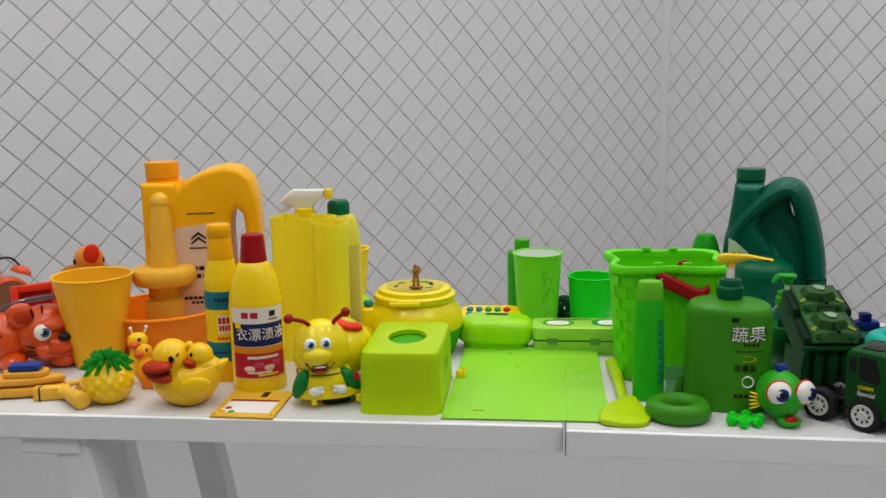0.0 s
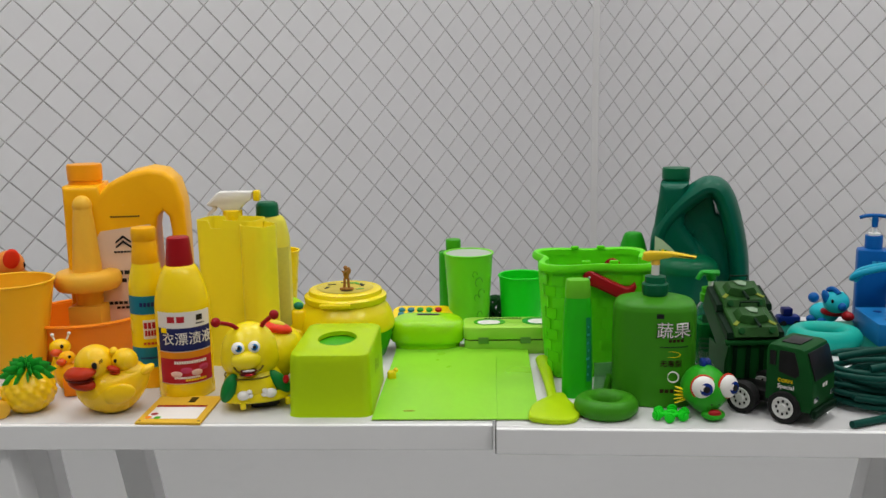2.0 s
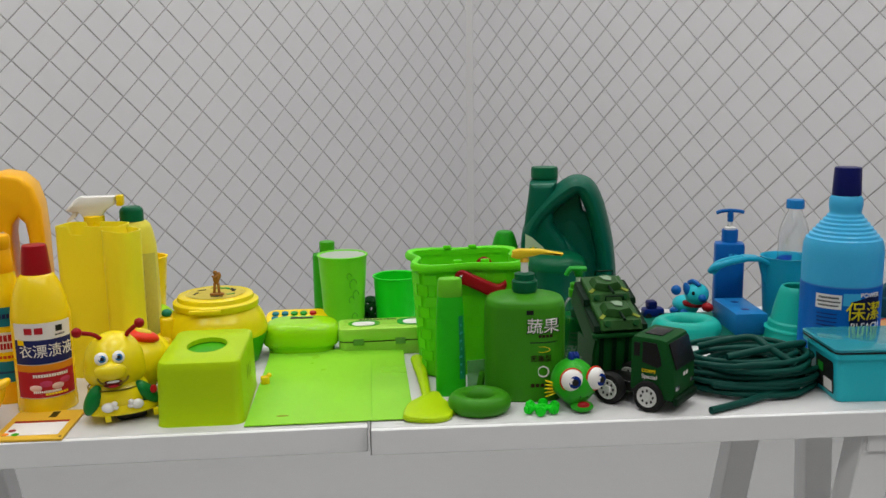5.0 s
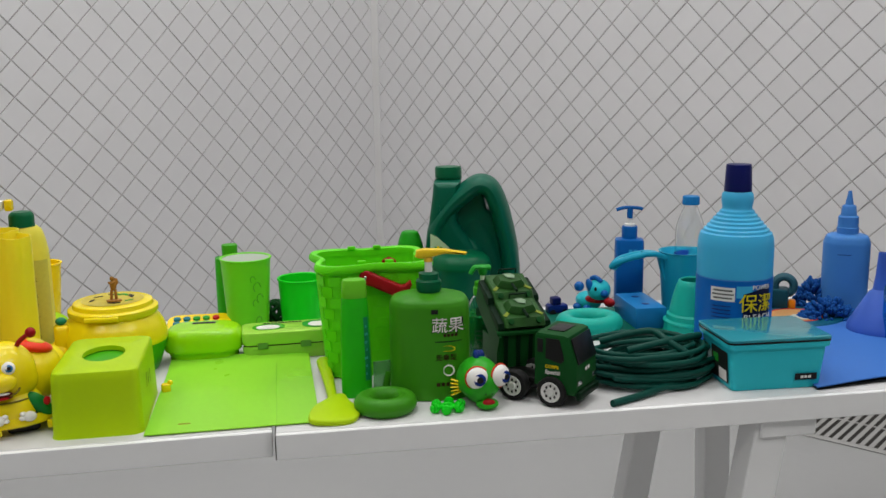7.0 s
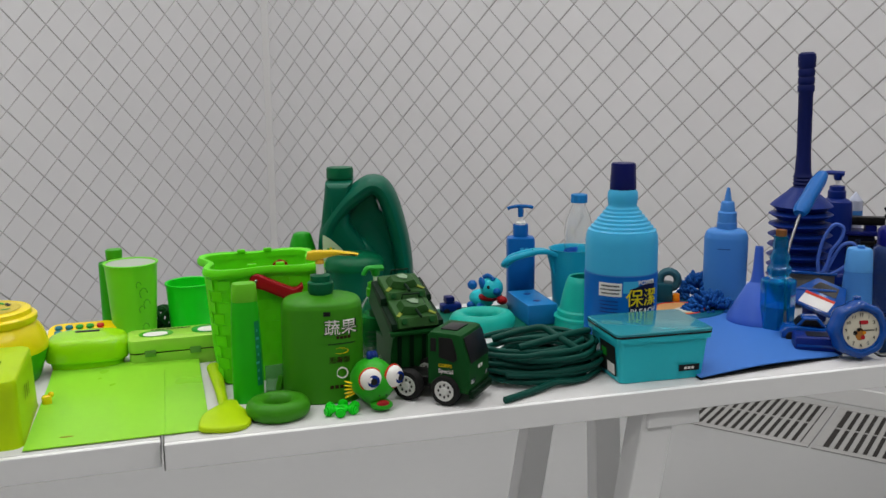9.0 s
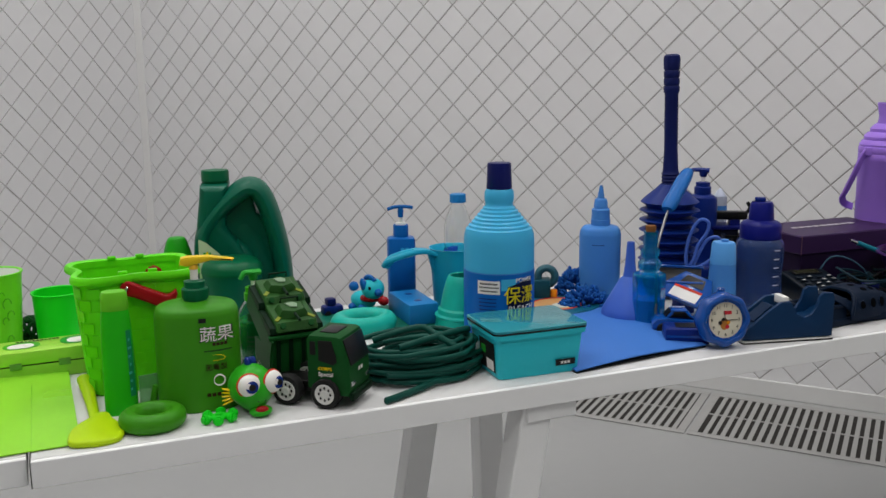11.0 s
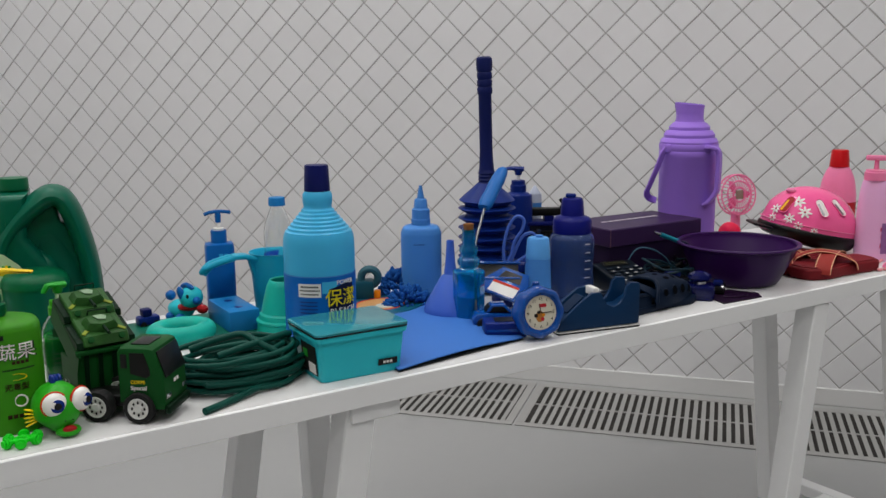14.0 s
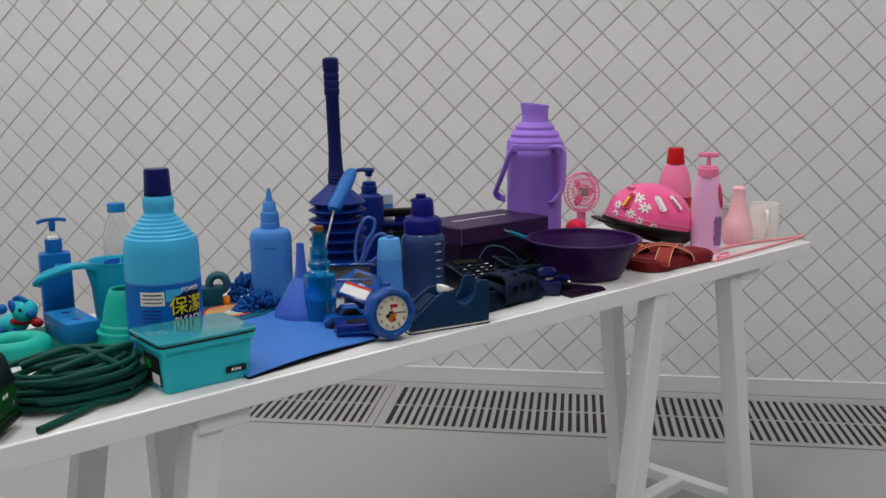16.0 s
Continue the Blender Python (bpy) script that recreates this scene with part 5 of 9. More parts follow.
# ---- green things ----
M_NEON = mat("neon_green_plastic", "64dc18", 0.36, grain=50, vary=0.07, sss=0.12)
M_NEONTR = mat("translucent_neon_green", "76de2a", 0.3, grain=40, vary=0.06, sss=0.2)
M_MINT = mat("bright_mint_plastic", "16d822", 0.34, grain=40, vary=0.05, sss=0.15)
M_GPUMP = mat("leaf_green_plastic", "3c8a17", 0.38, grain=60, vary=0.06, sss=0.08)
M_GTUBE = mat("gradient_green_plastic", "25b515", 0.34, grain=40, vary=0.1, sss=0.1)
M_PINE = mat("pine_green_plastic", "005944", 0.34, grain=50, vary=0.08)
M_PINE2 = mat("deep_pine_plastic", "02402f", 0.4, grain=60, vary=0.1)
M_TRUCK = mat("truck_green_plastic", "134a1f", 0.46, grain=60, vary=0.12, spec=0.1)
M_TRUCKD = mat("dark_truck_green", "082312", 0.46, grain=60, vary=0.12, spec=0.1)
M_FISH = mat("fish_green_vinyl", "2ba01e", 0.36, grain=50, vary=0.08, sss=0.08)
M_ORRIM = mat("orange_red_paint", "c22e12", 0.4, grain=60)
M_IRIS = mat("iris_navy", "142f7c", 0.2, grain=60)
M_CAMO = mat("camo_green_plastic", "26521f", 0.45, grain=90, vary=0.7, spots=0.6)
M_GEL = mat("green_gel", "0d652f", 0.1, trans=0.25, ior=1.35, grain=30)


def green_bottle_back():
    t = thing("shampoo_bottle", on_table(0.265, 1.797, size=0.975), "plain green bottle with square cap behind a tumbler", "bottle")
    part("body", lathe(curve_profile([(0.026, 0), (0.0275, 0.004), (0.0275, 0.115), (0.0255, 0.124), (0.018, 0.128)], 4), 36, squircle(1.0, 0.8, 3)), mat("green_bottle", "31a619", 0.36, grain=50), t)
    part("cap", lathe([(0.014, 0.128), (0.0145, 0.148), (0.0135, 0.15), (0, 0.15)], 28), M_GREEN, t)
    c = open_cup("tumbler", on_table(0.294, 1.725, size=0.984), "tall translucent green plastic tumbler with drawn leaves", "cup", 0.035, 0.0435, 0.138, M_NEONTR)
    part("lid", lathe([(0.0408, 0.1345), (0.0408, 0.136), (0, 0.1365)], 40), mat("grey_lid", "adb7a8", 0.5, grain=40), c, "pale grey lid inside the rim")
    for a, z, s in ((-65, 0.09, 1), (-58, 0.07, 0.9), (-70, 0.062, 0.7), (-62, 0.03, 0.8), (-75, 0.105, 0.6)):
        pts = [((0.0395 + z * 0.05) * math.cos(radians(a + s * 9 * math.cos(u))), (0.0395 + z * 0.05) * math.sin(radians(a + s * 9 * math.cos(u))), z + s * 0.009 * math.sin(u)) for u in [k * 0.5 for k in range(9)]]
        part("drawing", tube(pts, 0.0006, 5), M_GREEN, c)
    open_cup("cup", on_table(0.388, 1.729, size=0.980), "bright green plastic cup beside the tumbler", "cup", 0.036, 0.041, 0.096, M_MINT)
    g = thing("lattice_ball", on_table(0.343, 1.768, size=0.976), "dark green openwork toy ball", "toy ball")
    for k in range(9):
        u = radians(k * 40)
        part("band", move(ring(0.021, 0.0035, 0, 24, 6), Matrix.Translation((0, 0, 0.0245)) @ Matrix.Rotation(u, 4, "Z") @ Matrix.Rotation(radians(55 + 20 * (k % 2)), 4, "X")), M_TRUCK, g)


green_bottle_back()


def sand_bucket():
    t = thing("sand_bucket", on_table(0.485, 1.485, 2, size=1.009), "bright green four-lobed beach bucket with brick relief", "bucket")

    def lobes(a):
        k = 1 - 0.17 * math.cos(4 * a)
        c, s = math.cos(a), math.sin(a)
        n = 2.1
        return (k * 1.12 * math.copysign(abs(c) ** (2 / n), c), k * 0.94 * math.copysign(abs(s) ** (2 / n), s))
    h = 0.172
    prof = [(0.0, 0.001), (0.062, 0), (0.065, 0.003)] + [(0.065 + 0.0105 * k / 9, 0.003 + (h - 0.01) * k / 9) for k in range(1, 10)]
    inn = [(p[0] - 0.0025, p[1]) for p in prof[3:]][::-1] + [(0, 0.006)]
    part("wall", lathe(prof + inn, 72, lobes, close=False), M_NEON, t)
    part("rim", lathe([(0.0735, h - 0.012), (0.081, h - 0.011), (0.0825, h - 0.009), (0.0825, h - 0.004), (0.08, h), (0.075, h), (0.072, h - 0.002), (0.0715, h - 0.011)], 72, lobes, close=False), M_NEON, t)
    rnd = random.Random(8)
    for row in range(9):
        for k in range(11):
            a = radians(-176 + (k + (row % 2) * 0.5) * 16)
            z = 0.010 + row * 0.0165
            r = 0.065 + 0.0105 * (z / (h - 0.02))
            q = lobes(a)
            q2 = lobes(a + 0.01)
            ang = math.degrees(math.atan2(q2[1] - q[1], q2[0] - q[0]))
            part("brick", box(-0.0085, 0.0085, -0.0008, 0.0008, -0.007, 0.007), M_NEON, t, at=pose(q[0] * r, q[1] * r, z + 0.007, 3, 0, ang), smooth=False)
    for x in (-0.02, 0.02):
        for y in (-0.058, 0.06):
            part("slot", box(x - 0.006, x + 0.006, y - 0.003, y + 0.003, h - 0.001, h + 0.004, 0.001), M_NEON, t)
    s = thing("toy_spade", pose(0.499, 1.418, TOP + 0.1413, 0, 24, -8) @ sized(1.017) @ Matrix.Diagonal((0.8, 1.1, 1.12, 1)), "dark red plastic toy spade handle hooked on the bucket", "toy spade")
    out = [(-0.04 - 0.0095 * math.sin(k * math.pi / 6), 0.0095 * math.cos(k * math.pi / 6)) for k in range(7)] + [(-0.02, -0.0078), (0.026, -0.0085), (0.032, -0.012), (0.036, -0.020), (0.044, -0.016), (0.044, 0.014), (0.038, 0.019), (0.032, 0.011), (0.026, 0.0085), (-0.02, 0.0085)]
    part("handle", plate(out, 0.013, 0.0035, 3), M_DARKRED, s)
    part("rivet", ball(0.0032, 0.002, 0.0032, (-0.038, -0.0065, 0.0), 12, 8), M_CHROME, s)
    r = thing("toy_rake", pose(0.522, 1.549, TOP + 0.1481, 10, 0, 0) @ sized(1.000), "dark red plastic toy rake tip showing over the bucket", "toy rake")
    part("tip", lathe(curve_profile([(0.011, -0.05), (0.013, -0.012), (0.011, 0.004), (0, 0.010)], 3), 20, squircle(1, 0.4, 2)), M_DARKRED, r)
    part("shaft", tube([(0, 0, -0.15), (0, 0, -0.05)], 0.005, 8), M_DARKRED, r)


sand_bucket()


def tube_bottle():
    t = thing("cleanser_tube", facing(0.448, 1.355, 4, size=1.026), "tall slim green tube bottle with printed side", "bottle")
    sh = squircle(1.0, 0.72, 2.6)
    part("body", lathe(curve_profile([(0.0195, 0), (0.0205, 0.003), (0.0205, 0.05), (0.0185, 0.12), (0.0165, 0.138)], 4), 36, sh), M_GTUBE, t)
    part("cap", lathe([(0.0167, 0.138), (0.0172, 0.139), (0.0162, 0.159), (0.0145, 0.162), (0, 0.162)], 36, sh), mat("pale_green_cap", "67be26", 0.4, grain=50), t, "paler green cap")
    part("print", wrap(lambda z: 0.0207 - max(0, z - 0.05) * 0.034, 0.024, 0.112, -64, -36, 8, shape=sh), mat("green_blue_print", "158a54", 0.4, grain=25, vary=0.8), t, "blue-green printed wave down one side")
    bars(t, Matrix.Rotation(radians(44), 4, "Z") @ Matrix.Translation((0, -0.0189, 0)), [(0.001 * (k % 2), 0.034 + 0.011 * k, 0.004 + 0.002 * (k % 3), 0.0035) for k in range(7)], mat("pale_teal_print", "3fae98", 0.45), 3)
    r = thing("teething_ring", on_table(0.479, 1.281, size=1.034, depth=0.90), "thick mid-green rubber ring lying flat", "ring")
    part("ring", ring(0.0285, 0.0125, 0.0122, 48, 18), M_GPUMP, r)
    s = thing("tape_holder", on_table(0.488, 1.359, 10, size=1.024), "small clear green plastic clip behind the ring", "clip")
    part("sheet", box(-0.016, 0.016, -0.001, 0.001, 0, 0.045, 0.0004), mat("clear_green_sheet", "95cb97", 0.15, trans=0.7, ior=1.2), s)
    part("tab", tube(smooth_path([(0, -0.004, 0.006), (0.002, -0.006, 0.02), (0.005, -0.006, 0.03)], 4), 0.005, 8), M_GPUMP, s)


tube_bottle()


def green_pump():
    t = thing("pump_bottle", facing(0.551, 1.345, 0, size=1.023), "large leaf-green pump bottle with printed label", "pump bottle")
    r = 0.0545
    sh = squircle(1.0, 0.78, 2.6)
    part("body", lathe(curve_profile([(0.051, 0), (0.0535, 0.002), (r, 0.006), (r, 0.05), (r, 0.1), (0.0542, 0.124), (0.0528, 0.131), (0.0485, 0.1365), (0.036, 0.1405), (0.024, 0.1425), (0.0175, 0.143)], 4), 56, sh), M_GPUMP, t)
    part("neck", lathe([(0.0155, 0.14), (0.0155, 0.146)], 28), M_BOTGREEN, t)
    t2 = part("collar_ring", lathe([(0.0165, 0.145), (0.0172, 0.147), (0.0172, 0.158), (0.015, 0.160)], 36), M_BOTGREEN, t)
    part("collar", lathe([(0.0135, 0.160), (0.0135, 0.168), (0.006, 0.170), (0, 0.170)], 32), M_BOTGREEN, t)
    part("stem", lathe([(0.0052, 0.168), (0.0052, 0.186)], 16), M_WHITE, t)
    part("stem_top", lathe([(0.0062, 0.184), (0.0055, 0.190)], 16), M_CREAM, t)
    sp = plate([(-0.018, 0.1905), (-0.016, 0.1995), (-0.008, 0.2015), (0.02, 0.2012), (0.052, 0.1955), (0.05, 0.1925), (0.022, 0.1945), (0.0, 0.1895), (-0.01, 0.188)], 0.014, 0.003, 2)
    part("pump_head", sp, mat("butter_yellow_plastic", "e3c024", 0.36, grain=60), t, "butter yellow pump head")
    skin = lambda x0: (lambda x: r * 0.78 * max(0.0, 1 - abs((x + x0) / r) ** 2.6) ** (1 / 2.6))
    text("lettering", "蔬果", 0.0236, M_INK, t, pose(0.0245, -0.0004, 0.1032, 90, 0, 0), onto=skin(0.0245))
    text("lettering", "蔬果", 0.0218, M_WHITE, t, pose(0.024, -0.0012, 0.104, 90, 0, 0), onto=skin(0.024), label="white printed characters")
    bars(t, Matrix.Translation((0.008, 0, 0)), [(0, 0.124, 0.012, 0.006), (0.017, 0.083, 0.036, 0.0018)], M_INK, 1.2, onto=skin(0.008))
    brown = mat("brown_print", "33200d", 0.5)
    text("lettering", "无毒型", 0.0095, brown, t, pose(0.0215, -0.0006, 0.0605, 90, 0, 0), onto=skin(0.0215))
    bars(t, Matrix.Translation((0.008, 0, 0)), [(0.016, 0.024, 0.032, 0.005), (0.02, 0.0915, 0.02, 0.004)], brown, 1.1, onto=skin(0.008))
    part("print_ring", move(ring(0.007, 0.0011, 0, 24, 6), pose(0.0245, -skin(0)(0.0245) - 0.0003, 0.043, 90, 0, 0)), M_PAPER, t)
    part("print_ring", move(ring(0.011, 0.0006, 0, 24, 6), pose(0.022, -skin(0)(0.022) - 0.0002, 0.0735, 90, 0, 0) @ Matrix.Diagonal((1, 0.35, 1, 1))), M_YELLOW, t)


green_pump()


def molecule():
    t = thing("toy_flower", on_table(0.560, 1.263, 8, size=1.033, depth=0.89), "bright green ribbed plastic toy of six knobs", "toy")
    for k in range(6):
        a = math.radians(60 * k + 10)
        part("knob", join(*[move(lathe([(0.0, -0.0011), (0.0062 * c, -0.0011), (0.0068 * c, 0), (0.0062 * c, 0.0011), (0, 0.0011)], 14), pose(0.0185 * math.cos(a), 0.0165 * math.sin(a), 0.0068, 90, 0, math.degrees(a) + 90) @ Matrix.Translation((0, 0, d)))
                            for d, c in ((-0.0042, 0.7), (-0.0014, 1.0), (0.0014, 1.0), (0.0042, 0.7))]), M_MINT, t)
        part("spoke", tube([(0.006 * math.cos(a), 0.006 * math.sin(a), 0.0068), (0.015 * math.cos(a), 0.014 * math.sin(a), 0.0068)], 0.0028, 8), M_MINT, t)
    part("hub", ring(0.0075, 0.003, 0.0068, 24, 10), M_MINT, t)


molecule()


def fish():
    t = thing("toy_fish", facing(0.607, 1.285, 14, size=1.030), "green vinyl toy fish head with bulging eyes, open red mouth", "toy fish")
    bm = ball(0.0295, 0.036, 0.031, (0, 0, 0.032), 32, 22)
    for v in bm.verts:
        if v.co.z < 0.024:
            k = 1 - (0.024 - v.co.z) * 16
            v.co.x *= max(0.4, k)
        v.co.z = max(0.0005, v.co.z)
    part("head", bm, M_FISH, t)
    part("jaw", ball(0.015, 0.013, 0.007, (0.005, -0.026, 0.0075), 20, 12), M_FISH, t)
    part("mouth", ball(0.0085, 0.005, 0.0045, (0.005, -0.0335, 0.0115), 18, 10), M_DARKRED, t)
    for x, d in ((-0.0085, (-0.05, -1, 0.1)), (0.0225, (0.6, -1, 0.08))):
        eye(t, (x, -0.026 if x < 0 else -0.022, 0.043), 0.0145, M_IRIS, d, M_ORRIM)
    for k in range(3):
        part("fin_spike", ball(0.0042, 0.008, 0.009, (0, 0, 0), 12, 8), M_IRIS, t, at=pose(-0.002 + k * 0.005, 0.004 + k * 0.006, 0.063 - 0.002 * k, -14, 6 * (k - 1), 0))
    for k in range(5):
        part("side_fin", ball(0.0095, 0.003, 0.0013, (-0.03, -0.004, 0.018 + k * 0.004), 10, 6, Matrix.Rotation(radians(-20 + k * 10), 4, "Y")), M_YELLOW, t, "yellow striped side fin")
    for x in (0.0, 0.009):
        part("nostril", ball(0.001, 0.001, 0.001, (x, -0.0362, 0.0235), 8, 5), M_INK, t)


fish()


def green_oil_can():
    t = thing("oil_can", pose(0.704, 1.737, TOP, 0, 0, -14) @ sized(0.970), "pine green oil can with arched grip and pale label", "oil can")
    low = [(-0.088, 0.004), (-0.082, 0), (0.03, 0), (0.036, 0.03), (0.03, 0.08), (0.012, 0.13), (-0.012, 0.165), (-0.03, 0.19), (-0.028, 0.225), (-0.024, 0.264), (-0.072, 0.264), (-0.075, 0.235), (-0.08, 0.2), (-0.087, 0.13)]
    part("body", plate([(x, z) for x, z in low], 0.12, 0.016, 4), M_PINE, t)
    arc = smooth_path([(-0.074, 0, 0.13), (-0.067, 0, 0.18), (-0.038, 0, 0.222), (-0.004, 0, 0.251), (0.014, 0, 0.258), (0.031, 0, 0.249), (0.047, 0, 0.213), (0.063, 0, 0.145), (0.069, 0, 0.08), (0.07, 0, 0.012)], 6)
    grip = tube(arc, 0.0175, 20, taper=lambda u: 0.9 + 0.16 * math.sin(u * math.pi))
    move(grip, Matrix.Translation((0, -0.027, 0)) @ Matrix.Diagonal((1, 2.4, 1, 1)))
    part("grip", grip, M_PINE, t)
    part("recess", plate([(-0.075, 0.002), (0.072, 0.002), (0.068, 0.1), (0.06, 0.15), (0.044, 0.19), (0.034, 0.205), (0.024, 0.211), (0.02, 0.228), (0.016, 0.246), (-0.004, 0.246), (-0.04, 0.225), (-0.066, 0.18)], 0.07, 0.006, 3), M_PINE, t)
    part("flank", ball(0.036, 0.022, 0.10, (0.02, -0.022, 0.115), 28, 18, Matrix.Rotation(radians(-16), 4, "Y")), M_PINE, t)
    part("shoulder", ball(0.06, 0.03, 0.08, (-0.03, -0.036, 0.09), 32, 20), M_PINE, t)
    c = part("cap", lathe([(0.0225, 0.258), (0.0235, 0.266), (0.0225, 0.2665), (0.0248, 0.268), (0.0248, 0.284), (0.0235, 0.2875), (0, 0.288)], 40), M_BOTGREEN, t, at=Matrix.Translation((-0.0475, 0, 0)))
    lb = part("front_label", move(plate([(-0.080, 0.05), (-0.03, 0.05), (-0.022, 0.1), (-0.026, 0.122), (-0.046, 0.148), (-0.066, 0.166), (-0.078, 0.172)], 0.002), Matrix.Translation((0, -0.0655, 0))), mat("pale_green_label", "becfad", 0.45, grain=50), t, "pale label with a green round emblem")
    for k in range(12):
        part("emblem_petal", move(lathe([(0.0025, 0), (0, 0.0004)], 8, squircle(1, 2, 2)), pose(-0.064, -0.0668, 0.138, 90, 0, 0) @ Matrix.Rotation(radians(30 * k), 4, "Z") @ Matrix.Translation((0, 0.007, 0))), M_LEAF if k % 2 else M_YELLOW, lb)
    r = thing("round_can", on_table(0.666, 1.672, size=0.979), "pine green domed plastic tub half hidden behind a bucket", "tub")
    part("tub", lathe(curve_profile([(0.042, 0), (0.044, 0.004), (0.05, 0.08), (0.052, 0.112)], 4), 40), M_PINE, r)
    part("lid", lathe(curve_profile([(0.053, 0.112), (0.053, 0.118), (0.048, 0.13), (0.03, 0.139), (0.0, 0.141)], 4), 40), M_BOTGREEN, r)
    k = thing("cone_bottle", on_table(0.586, 1.742, size=0.952), "bright green tapered plastic cap bottle", "bottle")
    part("body", lathe(curve_profile([(0.027, 0), (0.029, 0.004), (0.029, 0.12)], 3), 32), M_GPUMP, k)
    part("cap", lathe(curve_profile([(0.0285, 0.12), (0.027, 0.135), (0.021, 0.158), (0.0165, 0.17), (0.012, 0.174), (0, 0.175)], 4), 36), mat("vivid_green_cap", "1e9715", 0.36, grain=50), k)


green_oil_can()


def gel_pump():
    t = thing("gel_bottle", facing(0.660, 1.482, 0, size=1.03), "clear pump bottle half full of green gel", "pump bottle")
    part("gel", lathe(curve_profile([(0.0, 0.003), (0.023, 0.003), (0.0245, 0.01), (0.0245, 0.07), (0.0, 0.0702)], 4), 32), M_GEL, t, "green gel filling")
    o = part("shell", lathe(hollow(curve_profile([(0.024, 0), (0.0262, 0.004), (0.0262, 0.066), (0.024, 0.084), (0.016, 0.098), (0.011, 0.102)], 4)), 36, close=False), M_CLEAR, t, "clear plastic shell")
    o.visible_shadow = False
    pump_head(t, 0.1, 0.85, (M_GREEN, M_LEAF), M_WHITE, 0.02, 200, 0.008)
    bars(t, Matrix.Rotation(radians(-8), 4, "Z") @ Matrix.Translation((0, -0.0262, 0)), [(0, 0.08, 0.014, 0.012), (0, 0.05, 0.02, 0.003), (0, 0.043, 0.022, 0.003), (0, 0.036, 0.02, 0.003)], mat("dull_print", "244f31", 0.5), 1.0)


gel_pump()


def wheel(parent, x, y, r, w):
    """A toy truck wheel whose axle runs along y."""
    a = part("tyre", move(lathe([(r * 0.6, -w / 2), (r * 0.95, -w / 2), (r, -w * 0.36), (r, w * 0.36), (r * 0.95, w / 2), (r * 0.6, w / 2)], 36, lambda q: ((1 + 0.02 * math.copysign(1, math.sin(18 * q))) * math.cos(q), (1 + 0.02 * math.copysign(1, math.sin(18 * q))) * math.sin(q)), close=False), pose(0, 0, 0, 90, 0, 0)), M_RUBBER, parent, at=pose(x, y, r, 0, 0, 0))
    part("rim", move(lathe([(0, -w * 0.52), (r * 0.2, -w * 0.56), (r * 0.26, -w * 0.44), (r * 0.5, -w * 0.44), (r * 0.64, -w * 0.54), (r * 0.67, -w * 0.5), (r * 0.67, w * 0.3), (0, w * 0.3)][::-1], 32), pose(0, 0, 0, 90, 0, 0) @ Matrix.Rotation(math.pi, 4, "X")), mat("grey_white_rim", "d0d0cc", 0.35, grain=60), a, "white toy wheel rim")
    for k in range(8):
        q = math.pi * k / 4
        part("rim_slot", ball(r * 0.07, w * 0.05, r * 0.1, (r * 0.4 * math.cos(q), -w * 0.46, r * 0.4 * math.sin(q)), 10, 6), M_BLACK, a)


